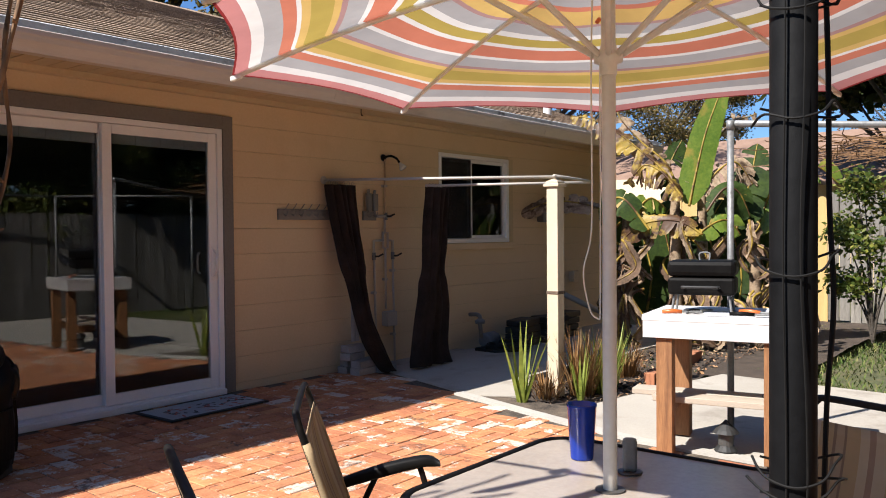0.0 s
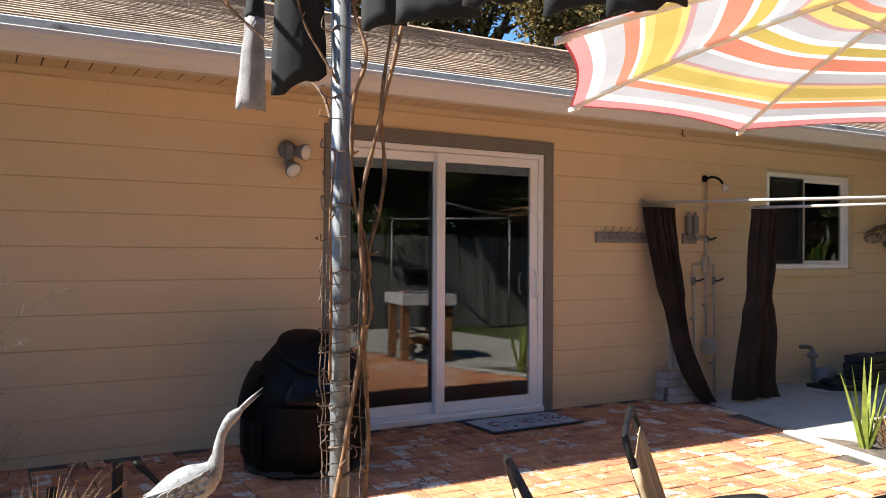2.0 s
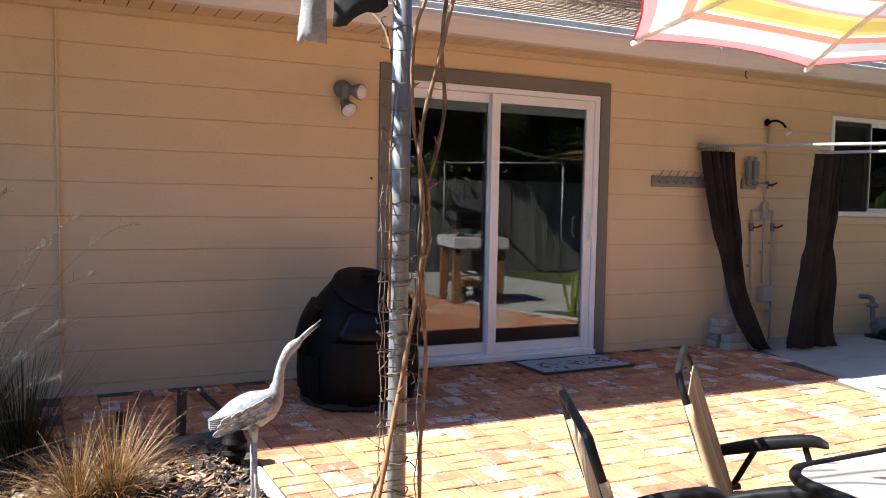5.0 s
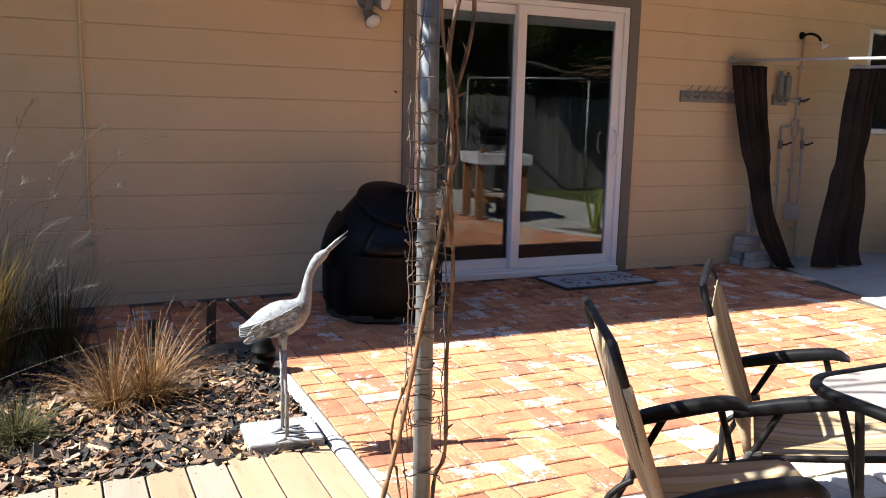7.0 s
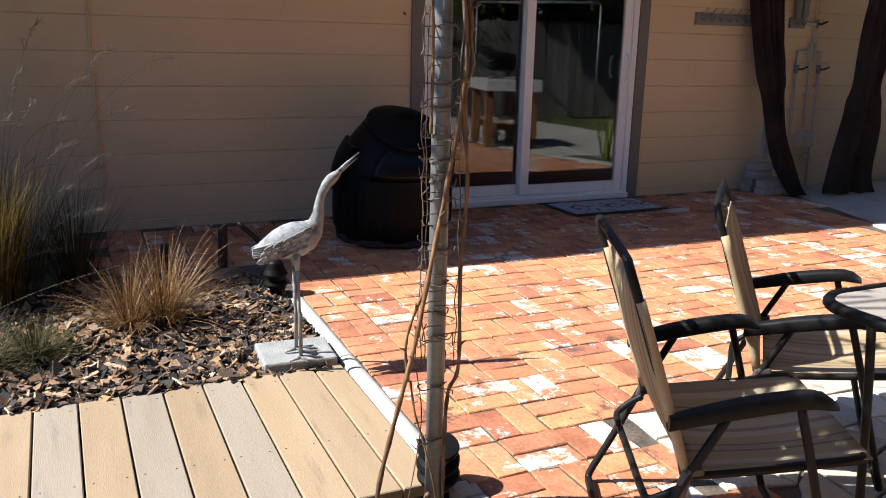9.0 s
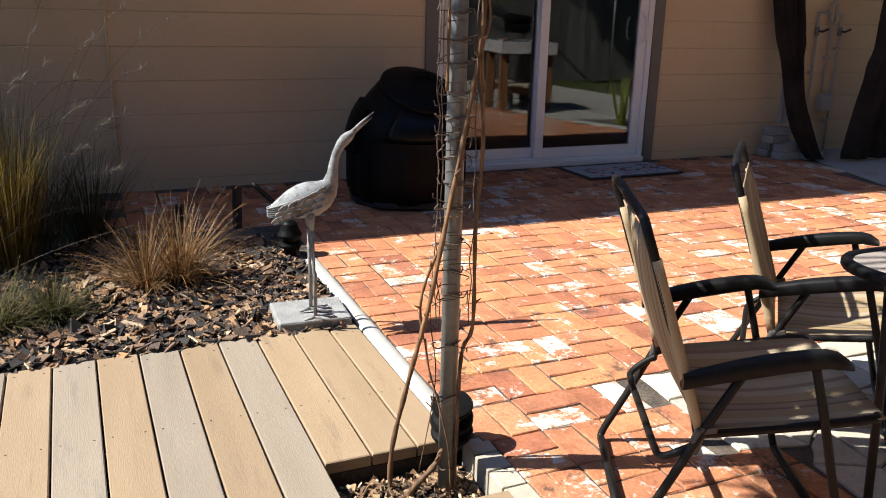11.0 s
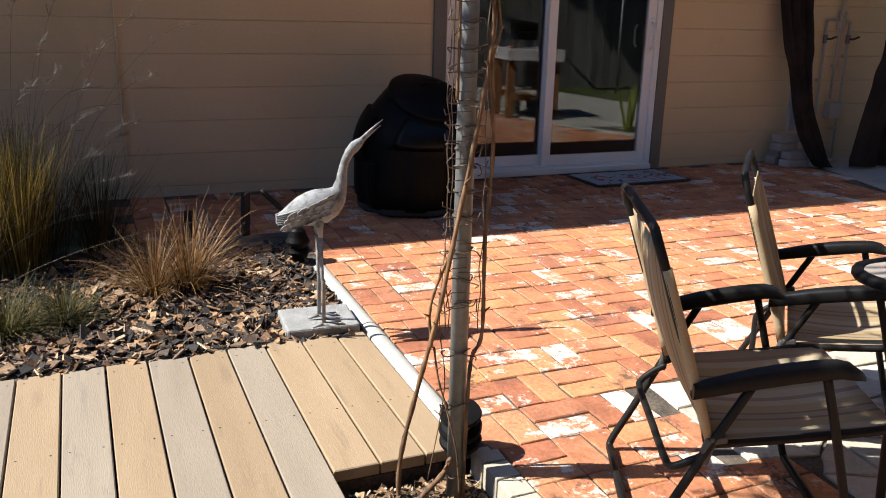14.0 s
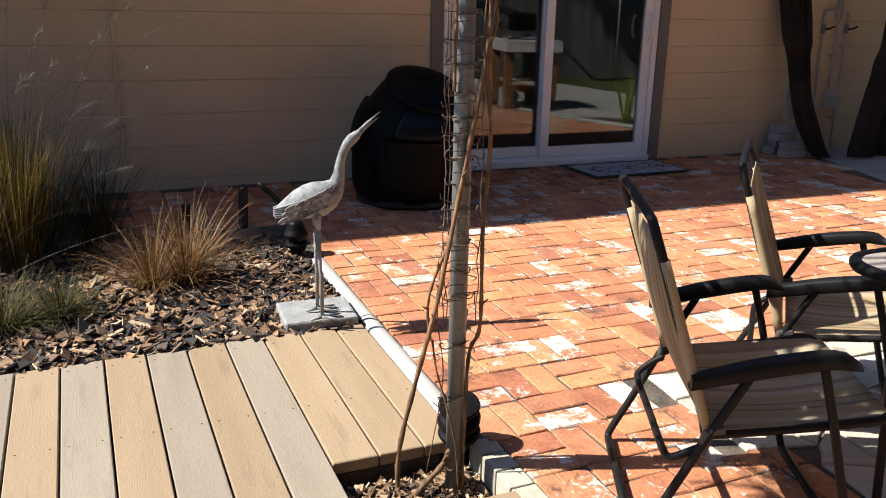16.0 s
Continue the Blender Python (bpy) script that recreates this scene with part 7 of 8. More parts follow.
def strap_plant(at, n, h, label, seed, mt="lily", spread=0.45, width=0.028):
    ra = random.Random(seed)
    ob = thing("strap_leaf_plant", at, label, "plant", "strap-leaved plants")
    for i in range(n):
        a = 2 * math.pi * i / n + ra.uniform(-0.4, 0.4)
        q = Shape()
        lean = ra.uniform(0.1, spread)
        q.blade((0.02 * math.cos(a), 0.02 * math.sin(a), 0), (math.cos(a) * lean, math.sin(a) * lean, 1), h * ra.uniform(0.7, 1.08), width * ra.uniform(0.8, 1.2), ra.uniform(0.05, 0.35), 7)
        part("leaf", q, M[mt], ob, smooth=True)
strap_plant((1.12, -1.95, -0.09), 10, 0.66, "fan of yellow-green sword leaves beside the slab", 31, width=0.036, spread=0.40)
strap_plant((1.52, -2.22, -0.07), 9, 0.42, "low fan of yellow-green sword leaves among dead stalks", 38, spread=0.3)
strap_plant((2.20, -2.15, -0.07), 8, 0.55, "fan of yellow-green sword leaves by the post", 33)
tussock((1.72, -2.12, -0.07), 260, 0.52, 0.5, "tan_grass", "brown dying clump of leaves by the post", 34, "plant", 0.012, 0.5, 0.10)
tussock((1.90, -2.22, -0.07), 140, 0.50, 0.5, "lily", "yellowing clump of leaves by the post", 35, "plant", 0.012, 0.5, 0.10)
tussock((2.7, -2.0, -0.07), 200, 0.35, 0.7, "tan_grass", "brown dying clump of leaves in the far bed", 36, "plant", 0.010, 0.6, 0.14)
tussock((1.45, -1.95, -0.07), 90, 0.28, 0.9, "tan_grass", "dry leaf litter round the post", 37, "plant", 0.012, 0.9, 0.12)

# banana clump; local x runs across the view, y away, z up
ban = thing("banana_plant", (4.72, -1.66, -0.08), "tall banana clump with green, yellowed and dead leaves", "banana plant", turn=-66.2)
rb = random.Random(40)
for x, y, h, r in ((-0.60, 0.1, 1.5, 0.075), (0.0, 0.0, 1.75, 0.09), (0.25, 0.35, 1.8, 0.085), (0.85, 0.2, 1.5, 0.08), (1.2, 0.5, 1.4, 0.08)):
    q = Shape()
    q.tube(curve_pts([(x, y, 0), (x + rb.uniform(-.03, .03), y, h * 0.5), (x + rb.uniform(-.06, .06), y, h)], 5), [r * (1 - 0.045 * i) for i in range(11)], 12)
    part("stem", q, M["banana_dry"], ban, smooth=True)
def banana_leaf(pts, width, mt, seed, twist=0.0, torn=0.0, strips=6):
    """A long paddle leaf on its midrib; wind has torn each half into a few hanging strips."""
    rl = random.Random(seed)
    cp = curve_pts(pts, 20 if torn > 0.7 else 12)
    n = len(cp)
    def w(k):
        f = k / (n - 1)
        return width * 0.5 * min(1, f * 4.5) ** 0.6 * max(0.0, 1 - f ** 5) ** 0.6
    for sd in (1, -1):
        cuts = sorted({1, n - 1} | {rl.randrange(3, n - 3) for _ in range(strips if torn else 1)})
        for c0, c1 in zip(cuts, cuts[1:]):
            if c1 - c0 < 2 or (torn and rl.random() < 0.2 * torn):
                continue
            sag = 0.18 + torn * rl.uniform(0.0, 1.5)
            turn = rl.uniform(-0.4, 0.4) * torn
            reach = 1 - 0.45 * torn * rl.random()
            rows = []
            for i in range(c0, c1 + 1):
                g = (i - c0) / (c1 - c0)
                pinch = reach * (1 - 0.22 * torn * (2 * g - 1) ** 4)
                d = (cp[min(n - 1, i + 1)] - cp[max(0, i - 1)]).normalized()
                side = d.cross(Vector((math.sin(twist), -math.cos(twist), 0.25))).normalized() * sd
                out = (side + Vector((0, 0, -0.35)) * sag).normalized()
                row = []
                for k in range(5):
                    u = k / 4
                    p = cp[i] + out * w(i) * u * pinch + d * (w(i) * 0.28 * u + turn * u * w(i)) + Vector((0, 0, -1)) * sag * 0.5 * w(i) * u * u
                    p = p + Vector((rl.uniform(-1, 1), rl.uniform(-1, 1), rl.uniform(-1, 1))) * 0.010 * u * (0.4 + torn)
                    row.append(p)
                rows.append(row)
            q = Shape()
            q.sheet(rows)
            part("leaf_blade", q, M[mt], ban, smooth=True)
    q = Shape()
    q.tube(cp, [0.014 * (1 - 0.8 * i / n) + 0.002 for i in range(n)], 6)
    part("midrib", q, M["banana_yellow"], ban, smooth=True)
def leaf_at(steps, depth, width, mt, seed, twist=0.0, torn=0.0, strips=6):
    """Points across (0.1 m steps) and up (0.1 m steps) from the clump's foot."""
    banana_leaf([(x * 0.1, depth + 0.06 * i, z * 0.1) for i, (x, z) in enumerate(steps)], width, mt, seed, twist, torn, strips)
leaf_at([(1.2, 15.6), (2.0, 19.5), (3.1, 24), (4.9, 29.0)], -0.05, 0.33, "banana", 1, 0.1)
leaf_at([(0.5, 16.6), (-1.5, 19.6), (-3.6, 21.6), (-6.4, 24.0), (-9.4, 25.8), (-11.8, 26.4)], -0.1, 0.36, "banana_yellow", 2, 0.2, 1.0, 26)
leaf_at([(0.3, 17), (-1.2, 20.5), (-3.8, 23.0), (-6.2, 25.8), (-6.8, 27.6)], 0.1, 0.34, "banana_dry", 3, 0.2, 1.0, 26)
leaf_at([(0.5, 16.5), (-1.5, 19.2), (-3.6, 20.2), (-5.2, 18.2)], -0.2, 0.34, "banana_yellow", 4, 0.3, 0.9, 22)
leaf_at([(6.2, 13), (7.2, 16.5), (8.0, 19.5), (8.6, 22.5)], 0.1, 0.46, "banana_shade", 5, -0.2, 0.3, 5)
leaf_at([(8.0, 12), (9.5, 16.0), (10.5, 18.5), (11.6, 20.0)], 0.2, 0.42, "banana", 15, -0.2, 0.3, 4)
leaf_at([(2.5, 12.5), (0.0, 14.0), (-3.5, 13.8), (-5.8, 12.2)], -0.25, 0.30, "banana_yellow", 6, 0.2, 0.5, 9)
leaf_at([(-3.0, 13), (-5.4, 16.2), (-6.9, 16.4), (-7.6, 13.4)], -0.2, 0.32, "banana_shade", 7, 0.3, 0.4, 5)
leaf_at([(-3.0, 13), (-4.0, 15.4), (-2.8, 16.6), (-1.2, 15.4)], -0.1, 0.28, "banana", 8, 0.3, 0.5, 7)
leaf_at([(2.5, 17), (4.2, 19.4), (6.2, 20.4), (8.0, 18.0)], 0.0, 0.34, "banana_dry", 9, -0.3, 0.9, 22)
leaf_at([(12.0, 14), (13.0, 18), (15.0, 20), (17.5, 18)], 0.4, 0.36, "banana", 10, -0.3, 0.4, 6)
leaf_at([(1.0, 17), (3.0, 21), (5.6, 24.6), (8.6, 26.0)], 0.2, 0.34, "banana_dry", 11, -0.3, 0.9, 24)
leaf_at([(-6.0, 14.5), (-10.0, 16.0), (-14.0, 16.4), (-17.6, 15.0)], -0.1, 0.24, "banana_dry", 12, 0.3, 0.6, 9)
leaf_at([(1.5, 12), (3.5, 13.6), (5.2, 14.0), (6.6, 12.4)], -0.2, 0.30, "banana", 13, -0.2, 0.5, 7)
leaf_at([(0.0, 16), (-1.0, 18.6), (-0.6, 21.0), (0.6, 23.4)], 0.25, 0.30, "banana_shade", 14, 0.2, 0.4, 5)
leaf_at([(3.0, 15), (4.8, 17.4), (6.4, 17.0), (7.6, 14.4)], -0.15, 0.30, "banana_shade", 16, -0.2, 0.5, 7)
# added back leaves whose dark colour stands in for shade between the stems
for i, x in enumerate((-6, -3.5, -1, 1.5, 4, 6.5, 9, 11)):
    leaf_at([(x, 3), (x + 0.6, 8), (x - 0.4, 12 + i % 3), (x + 1.2, 16.5 - (i % 2) * 2)], 0.45, 0.50, "banana_shade", 30 + i, 0.3 - 0.1 * i, 0.3, 4)
for i in range(46):
    x = rb.choice((-0.6, -0.55, -0.45, 0.0, 0.1, 0.25, 0.45, 0.85, 1.2)) + rb.uniform(-0.14, 0.14)
    z = rb.uniform(0.5, 1.45)
    y = rb.uniform(-0.25, 0.2)
    L = rb.uniform(0.4, 1.0)
    banana_leaf([(x, y, z), (x + rb.uniform(-0.14, 0.14), y - 0.10, z - L * 0.15), (x + rb.uniform(-0.2, 0.2), y - 0.12, z - L * 0.6), (x + rb.uniform(-0.22, 0.22), y - 0.1, max(0.05, z - L))], rb.uniform(0.07, 0.16), "banana_brown" if i % 2 == 0 else "banana_dry", 60 + i, rb.uniform(-1, 1), 0.5, 2)

# leafy bushes and trees
def leaves(q, centre, rad, n, size, ra, shell=0.55):
    for i in range(n):
        v = Vector((ra.gauss(0, 1), ra.gauss(0, 1), ra.gauss(0, 1))).normalized() * rad * (shell + (1 - shell) * ra.random())
        p = Vector(centre) + Vector((v.x, v.y, v.z * 0.8))
        a = Vector((ra.uniform(-1, 1), ra.uniform(-1, 1), ra.uniform(-0.8, 0.4))).normalized()
        b = a.orthogonal().normalized()
        b = (b * math.cos(i) + a.cross(b) * math.sin(i))
        L = size * ra.uniform(0.6, 1.3)
        q.add([p, p + a * L * 0.5 + b * L * 0.28, p + a * L, p + a * L * 0.5 - b * L * 0.28], [[0, 1, 2, 3]])
def bush(at, h, w, n, size, mt, label, seed, clumps=10):
    ra = random.Random(seed)
    ob = thing("bush", at, label, "bush", "bushes")
    q = Shape()
    cr = Shape()
    for i in range(clumps):
        a = ra.uniform(0, 6.28)
        tip = Vector((w * 0.42 * math.cos(a) * ra.uniform(0.3, 1), w * 0.42 * math.sin(a) * ra.uniform(0.3, 1), h * ra.uniform(0.2, 0.95)))
        q.tube(curve_pts([(0, 0, 0), (tip.x * 0.3, tip.y * 0.3, tip.z * 0.5), tip], 4), [0.018 - 0.0017 * k for k in range(9)], 5)
        leaves(cr, tip, w * 0.22, n // clumps, size, ra, 0.2)
    part("branch", q, M["bark"], ob)
    part("foliage", cr, M[mt], ob)
    return ob
bush((6.6, -3.25, -0.12), 2.0, 1.3, 3200, 0.075, "leaf_bush", "leafy yellow-green shrub in front of the fence", 71)
bush((7.5, -4.5, -0.12), 2.3, 1.8, 2600, 0.085, "leaf_bush", "leafy yellow-green shrub in front of the fence", 72)
bush((2.6, -9.5, -0.15), 3.6, 2.5, 2600, 0.10, "leaf_bush", "leafy yellow-green shrub behind the back fence", 73, 14)
bush((4.7, -9.6, -0.15), 4.0, 2.5, 2800, 0.10, "leaf_bush", "leafy yellow-green shrub behind the back fence", 74, 14)
bush((6.7, -9.5, -0.15), 3.4, 2.2, 1900, 0.10, "leaf_bush", "leafy yellow-green shrub behind the back fence", 75, 12)
def tree(at, h, r, mt, label, seed, n=5200, size=0.2, trunk=0.17):
    ra = random.Random(seed)
    ob = thing("tree", at, label, "tree", "trees")
    q, cr = Shape(), Shape()
    q.tube(curve_pts([(0, 0, -0.1), (0.05, 0.02, h * 0.25), (-0.05, 0.05, h * 0.5), (0.04, 0, h * 0.8)], 5), [trunk * (1 - 0.05 * k) for k in range(16)], 10)
    tips = []
    for i in range(13):
        z0 = h * ra.uniform(0.3, 0.7)
        a = ra.uniform(0, 6.28)
        R = r * ra.uniform(0.5, 1.0)
        tip = Vector((R * math.cos(a), R * math.sin(a), min(h, z0 + h * ra.uniform(0.12, 0.38))))
        q.tube(curve_pts([(0, 0, z0), (tip.x * 0.4, tip.y * 0.4, z0 + (tip.z - z0) * 0.4), tip], 4), [trunk * 0.42 * (1 - 0.1 * k) for k in range(9)], 6)
        tips.append(tip)
        for k in range(2):
            t2 = tip + Vector((ra.uniform(-1, 1), ra.uniform(-1, 1), ra.uniform(-0.1, 0.8))) * r * 0.34
            q.tube([tip * 0.75 + Vector((0, 0, z0 * 0.25)), t2], [trunk * 0.14, 0.012], 5)
            tips.append(t2)
    for t in tips:
        leaves(cr, t, r * ra.uniform(0.2, 0.36), n // len(tips), size, ra, 0.15)
    part("trunk", q, M["bark"], ob, smooth=True)
    part("crown", cr, M[mt], ob)
    return ob
t1 = tree((6.2, 10.5, -0.1), 7.4, 3.0, "leaf_dry", "golden-brown autumn tree behind the house", 81, 44000, 0.11)
t2 = tree((10.5, 12.5, -0.1), 7.8, 3.2, "leaf_dry", "golden-brown half-bare tree behind the house", 82, 34000, 0.11)
# height is made up: it blocks sky light from the patio
t3 = tree((2.0, -18.0, -0.2), 12.0, 4.6, "leaf", "broad evergreen tree behind the back fence, made tall to block sky light", 83, 17000, 0.46, 0.24)
for m in (pose(13.5, -2.5, -0.1, 0, 0, 70), pose(-4.5, 11.8, -0.1, 0, 0, 140), pose(24, -10, -0.1, 0, 0, 200)):
    tagged(copy_thing(t3, m @ Matrix.Scale(0.62, 4)), "broad evergreen tree beyond the garden")
for m in (pose(2.2, 13.0, -0.2, 0, 0, 75) @ Matrix.Scale(1.35, 4), pose(-1.8, 14.5, -0.2, 0, 0, 165) @ Matrix.Scale(1.4, 4), pose(5.5, 15.0, -0.2, 0, 0, 255) @ Matrix.Scale(1.4, 4), pose(7.5, 13.0, -0.2, 0, 0, 20) @ Matrix.Scale(1.4, 4), pose(16, 6.5, -0.1, 0, 0, 90), pose(27, 8, -0.1, 0, 0, 10), pose(20, 14, -0.1, 0, 0, 190), pose(30, 0, -0.1, 0, 0, 40)):
    tagged(copy_thing(t2, m), "golden-brown half-bare tree beyond the garden")
# more full-height copies, added to hide sky and deepen the patio's shade
for i, m in enumerate((pose(8.5, -12.0, -0.2, 0, 0, 60), pose(5.2, -14.5, -0.2, 0, 0, 10), pose(-1.2, -12.0, -0.2, 0, 0, 330), pose(-4.4, -12.6, -0.2, 0, 0, 150), pose(-7.6, -12.0, -0.2, 0, 0, 70), pose(-10.8, -13.4, -0.2, 0, 0, 220), pose(11.8, -12.6, -0.2, 0, 0, 300), pose(15.2, -11.5, -0.2, 0, 0, 110), pose(0.5, -16.5, -0.2, 0, 0, 190), pose(-6.0, -16.5, -0.2, 0, 0, 40), pose(9.5, -16.5, -0.2, 0, 0, 120))):
    copy_thing(t3, m)
for i in range(12):
    tagged(copy_thing(t3, pose(-9.0 + 2.1 * i + 0.5 * math.sin(i * 3), -13.6 - 0.8 * (i % 2), -0.2, 0, 0, 47 * i) @ Matrix.Scale(0.5 + 0.06 * (i % 3), 4)), "low dense evergreen tree behind the back fence")
for x, y, t in ((10.5, -7.0, 30), (12.0, -9.5, 120), (14.5, -7.5, 200)):
    tagged(copy_thing(t3, pose(x, y, -0.2, 0, 0, t) @ Matrix.Scale(0.55, 4)), "low dense evergreen tree beyond the side fence")
hedge = [bush((-6.5, -12.0, -0.2), 5.6, 3.4, 9000, 0.30, "leaf", "tall dense dark hedge tree behind the back fence", 200, 30), bush((-4.6, -12.3, -0.2), 6.2, 3.4, 9000, 0.30, "leaf", "tall dense dark hedge tree behind the back fence", 201, 30)]
for i in range(2, 12):
    copy_thing(hedge[i % 2], pose(-6.5 + 1.75 * i + 0.3 * math.sin(i * 5), -12.0 - 0.5 * (i % 2), -0.2, 0, 0, 67 * i) @ Matrix.Scale(0.92 + 0.08 * (i % 3), 4))

# unseen hedge copies, added so that the window glass reflects something dark
for i, (x, y) in enumerate(((12.2, -6.2), (13.8, -7.6), (15.4, -9.0), (11.6, -8.2), (13.0, -10.0))):
    tagged(copy_thing(hedge[i % 2], pose(x, y, -0.2, 0, 0, 50 * i)), "unseen hedge tree added beyond the side fence for a dark window reflection")

# lawn
ra = random.Random(90)
q = Shape()
for i in range(17000):
    x, y = ra.uniform(3.2, 8.2), ra.uniform(-8.3, -1.5)
    if noise.noise((x * 0.9, y * 0.9, 0)) < -0.12 and ra.random() < 0.8:
        continue
    a = ra.uniform(0, 6.28)
    q.blade((x, y, G(x, y) - 0.075), (math.cos(a) * 0.7, math.sin(a) * 0.7, 1), ra.uniform(0.03, 0.085), 0.012, 0.7, 2)
solo("lawn", q, M["grass"], "thin patchy lawn with bare soil", "lawn", kind="stuff")

# ---- bark chips ----
ra = random.Random(101)
def chip(q, x, y, z, L):
    a = ra.uniform(0, 360)
    m = pose(x, y, z, ra.gauss(0, 26), ra.gauss(0, 26), a)
    w, t = L * ra.uniform(0.25, 0.75), min(0.006, L * ra.uniform(0.06, 0.16))
    top = [(-L / 2, -w / 2 * ra.uniform(0.3, 1), 0), (L / 2 * ra.uniform(0.4, 1), -w / 2, 0), (L / 2, w / 2 * ra.uniform(0.2, 1), 0), (-L / 2 * ra.uniform(0.4, 1), w / 2, 0)]
    q.add([(p[0], p[1], t) for p in top] + [(p[0], p[1], 0) for p in top], [[0, 1, 2, 3]] + [[i + 4, (i + 1) % 4 + 4, (i + 1) % 4, i] for i in range(4)], m)
q = Shape()
for i in range(14500):
    x, y = ra.uniform(-5.2, -3.24), ra.uniform(-2.51, -1.2)
    L = ra.uniform(0.010, 0.040) if ra.random() < 0.84 else ra.uniform(0.045, 0.085)
    chip(q, x, y, mound(x, y, -0.065, 0.03) + ra.uniform(-0.004, 0.012), L)
solo("bark_mulch", q, M["chips"], "dark bark mulch with rusty and grey chips", "mulch", kind="stuff")
q = Shape()
for i in range(900):
    x, y = ra.uniform(-3.60, -3.22), ra.uniform(-3.66, -3.41)
    chip(q, x, y, mound(x, y, -0.150, 0.015) + ra.uniform(0, 0.014), ra.uniform(0.007, 0.034))
solo("bark_mulch", q, M["chips_fresh"], "rusty bark mulch round the foot of the pole", "mulch", kind="stuff")
q = Shape()
for i in range(1500):
    x, y = ra.uniform(0.95, 5.6), ra.uniform(-2.50, -1.55)
    if (y < -2.40 and x < 1.9) or (x < 2.0 and y > -1.88 + 0.25 * max(0.0, x - 1.3)):
        continue
    chip(q, x, y, mound(x, y, -0.098, 0.03) + ra.uniform(0, 0.015), ra.uniform(0.015, 0.06))
solo("bark_mulch", q, M["chips"], "bark mulch and dead leaves in the far bed", "mulch", kind="stuff")

# ---- cream pavers under the table ----
def in_cream(x, y):
    return (-2.47 < x < -0.66 and -3.76 < y < -3.24) or (-2.34 < x < -0.66 and -5.83 < y < -3.24)
def corner(i, j):
    """Shared corners of the flagstones, laid by eye."""
    rc = random.Random(i * 31 + j * 7)
    edge = 0.012 if i in (0, 11) or j in (0, 15) else 0.050
    return Vector((-2.48 + 0.1655 * i + rc.uniform(-edge, edge), -3.235 - 0.1673 * j + rc.uniform(-edge, edge), 0))
for i in range(11):
    for j in range(15):
        pts = [corner(i, j), corner(i, j + 1), corner(i + 1, j + 1), corner(i + 1, j)]
        mid = sum(pts, Vector()) / 4
        if not in_cream(mid.x, mid.y):
            continue
        # each edge broken once between its corners
        rough = []
        for p, n in zip(pts, pts[1:] + pts[:1]):
            f = ra.uniform(0.3, 0.7)
            rough += [p, p.lerp(n, f) + (mid - p.lerp(n, f)) * ra.uniform(-0.01, 0.09)]
        sh = Shape()
        rings = []
        for inset, z in ((0.004, -0.03), (0.004, 0.001), (0.008, 0.0045)):
            rings.append([(p.x - mid.x + (mid.x - p.x) * inset / 0.11, p.y - mid.y + (mid.y - p.y) * inset / 0.11, z + ra.uniform(-0.001, 0.001)) for p in rough])
        sh.add([p for r in rings for p in r], [list(range(16, 24))] + [[k * 8 + n, k * 8 + (n + 1) % 8, k * 8 + (n + 1) % 8 + 8, k * 8 + n + 8] for k in (0, 1) for n in range(8)])
        ob = part("paver", sh, M["cream"], patio)
        ob.matrix_world = pose(mid.x, mid.y, G(mid.x, mid.y) + ra.uniform(-0.001, 0.002), 0.86, 0, 0)

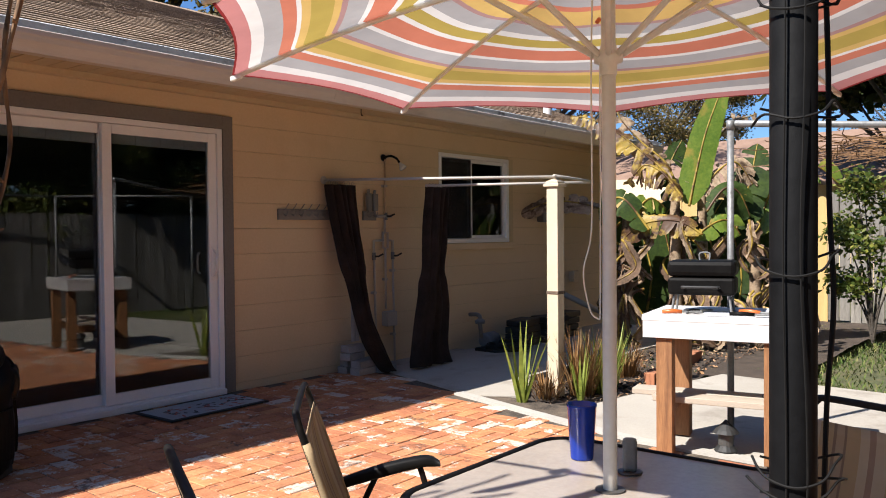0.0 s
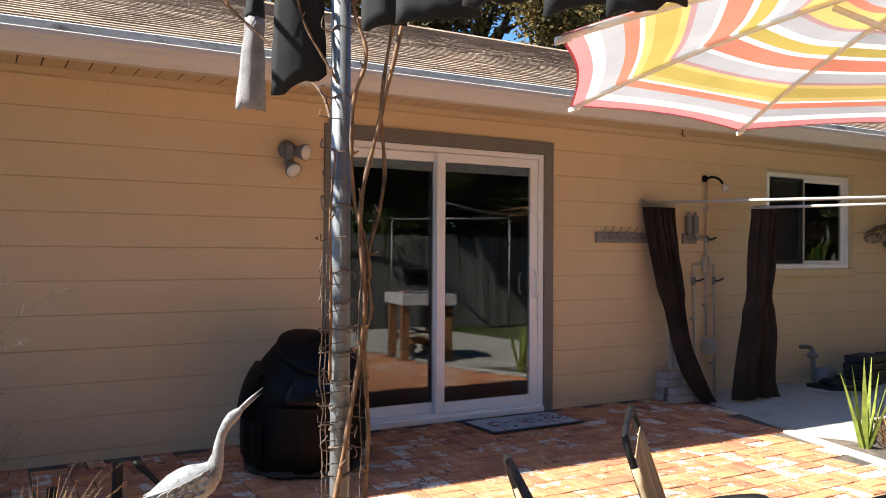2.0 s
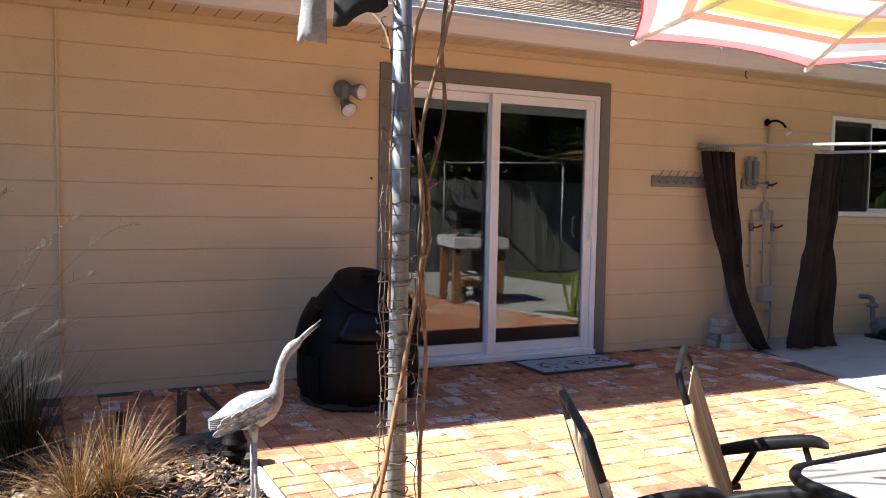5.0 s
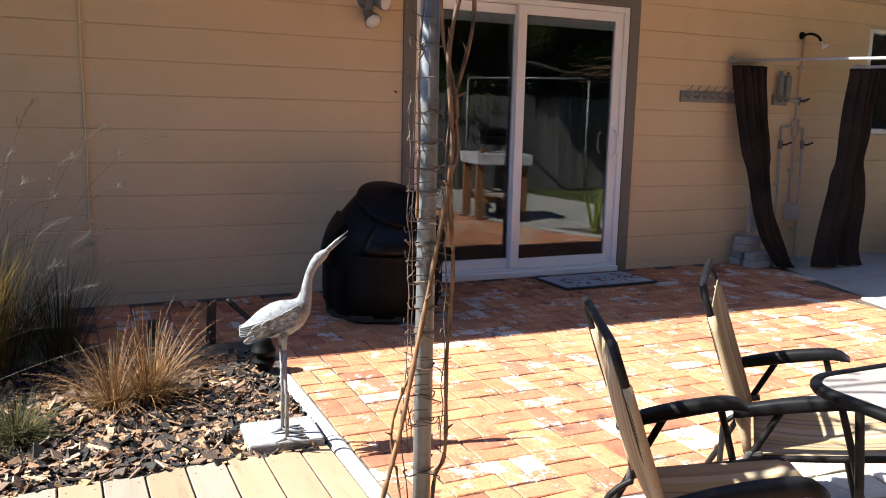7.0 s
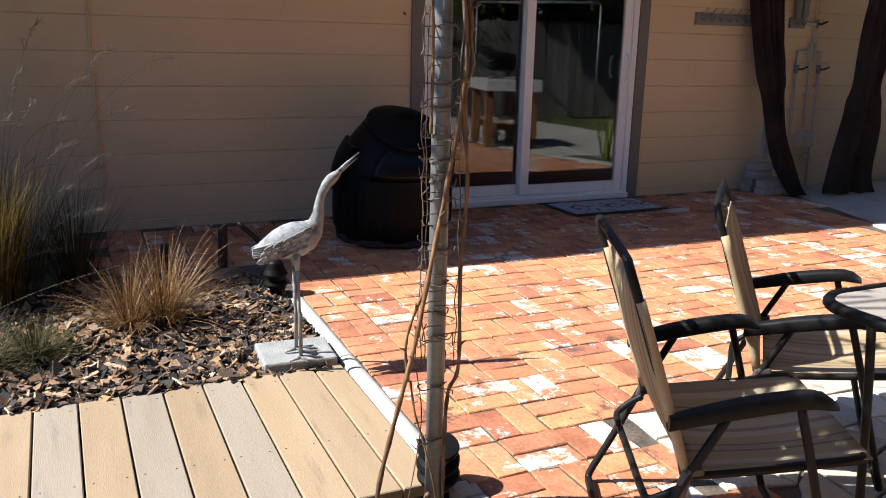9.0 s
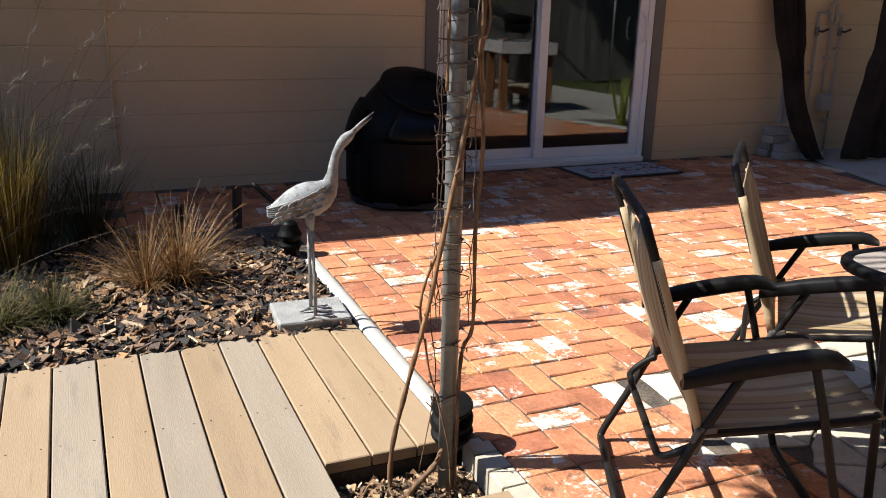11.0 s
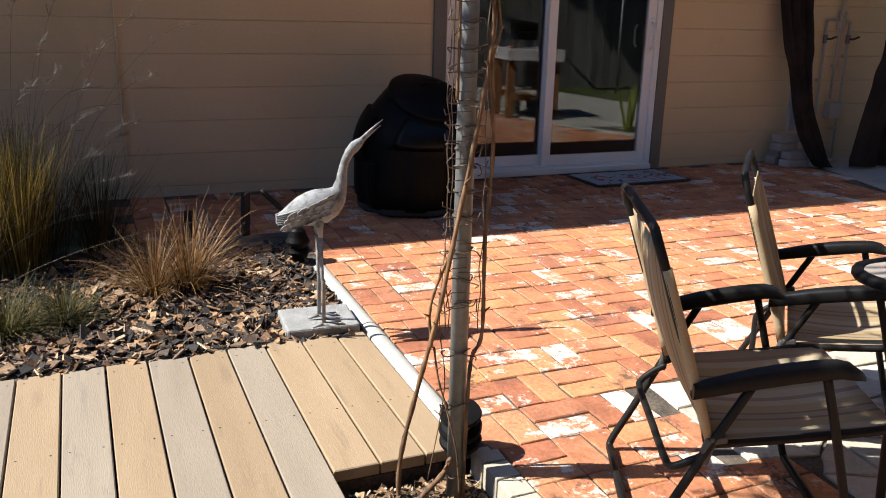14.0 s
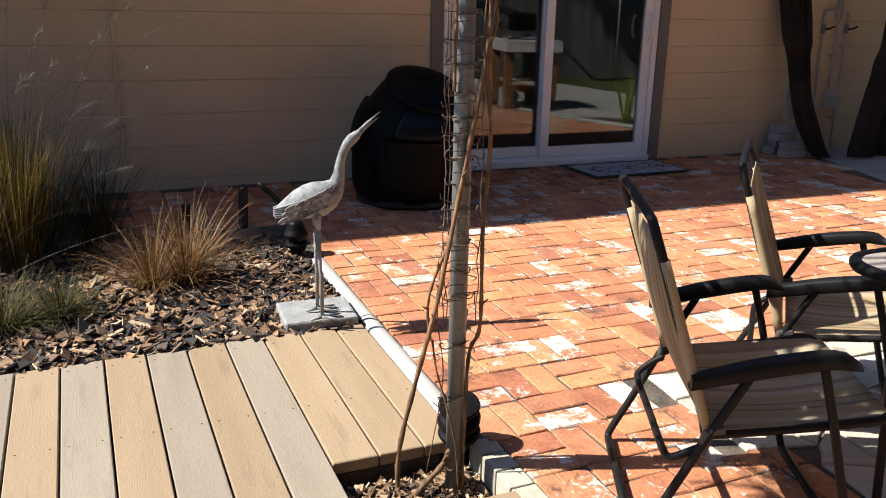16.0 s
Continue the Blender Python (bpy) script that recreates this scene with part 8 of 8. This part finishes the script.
# ---- bricks, in basket weave ----
def brick_shape(rb2, m=None, q=None):
    """A worn paver, chipped along its edges and a little crooked."""
    q = q or Shape()
    L, W = 0.1966 / 2, 0.0958 / 2
    j = lambda k: rb2.uniform(-k, k)
    ring = [(-L, -W), (-L * 0.35 + j(0.01), -W), (L * 0.35 + j(0.01), -W), (L, -W), (L, W), (L * 0.3 + j(0.01), W), (-L * 0.3 + j(0.01), W), (-L, W)]
    base = [(x + j(0.0026), y + j(0.0022)) for x, y in ring]
    top = []
    for x, y in base:
        e = rb2.uniform(0.0018, 0.0062)
        top.append((x - math.copysign(e * 0.8, x), y - math.copysign(e * 0.8, y), j(0.0009)))
    n = len(ring)
    q.add([(x, y, -0.022) for x, y in base] + [(x, y, -0.0035) for x, y in base] + top,
          [[i + k * n, (i + 1) % n + k * n, (i + 1) % n + n + k * n, i + n + k * n] for k in (0, 1) for i in range(n)] + [[2 * n + i for i in range(n)]], m)
    return q
rbk = random.Random(55)
VARIANTS = []
for v in range(10):
    q = brick_shape(rbk)
    VARIANTS.append(mesh_of("brick", q.v, q.f, M["brick"]))
rest = Shape()
PITCH_B = 0.2015
count = 0
for iy in range(41):
    for ix in range(-22, 30):
        cu, cv = -2.459 + ix * PITCH_B, -0.105 - iy * PITCH_B
        cx, cy = cu, cv
        west = -3.172 if cy < -1.66 else -4.1
        if cy < -3.45:
            west = -3.131
        if cy > -1.66 and cx < -3.22 and cy < -1.0:
            continue
        east = 1.55 + 0.36 * cy if cy > -1.45 else (1.02 + 0.262 * (cy + 1.45) if cy > -3.0 else 0.60)
        turned = (ix + iy) % 2
        for k in (-1, 1):
            dx, dy = (0, k * PITCH_B / 4) if not turned else (k * PITCH_B / 4, 0)
            x, y = cx + dx, cy + dy
            half = 0.1 if not turned else 0.05
            if x - half < west and x + half > west + 0.03 and cy < -1.66 and not in_cream(x, y):
                # cut to fit against the edging
                new_half = (x + half - west) / 2
                brick_shape(rbk, pose(x + half - new_half, y, G(x, y) + rbk.uniform(-0.0012, 0.0012), 0.86) @ Matrix.Diagonal((new_half / half, 1, 1, 1)) @ pose(0, 0, 0, 0, 0, 90 if turned else 0), rest)
                continue
            if x - half < west or x + half > east or y > -0.06 or in_cream(x, y):
                continue
            m = pose(x + rbk.uniform(-.003, .003), y + rbk.uniform(-.003, .003), G(x, y) + rbk.uniform(-0.0012, 0.0012), 0.86 + rbk.uniform(-0.2, 0.2), rbk.uniform(-0.25, 0.25), (90 if turned else 0) + rbk.uniform(-1.8, 1.8))
            if -3.3 < x < -1.55 and -3.7 < y < -1.95 and count < 300:
                ob = new("brick", rbk.choice(VARIANTS))
                ob.parent = patio
                ob.matrix_world = m
                count += 1
            else:
                brick_shape(rbk, m, rest)
part("bricks", rest, M["brick"], patio, "worn red and orange bricks", kind="stuff")
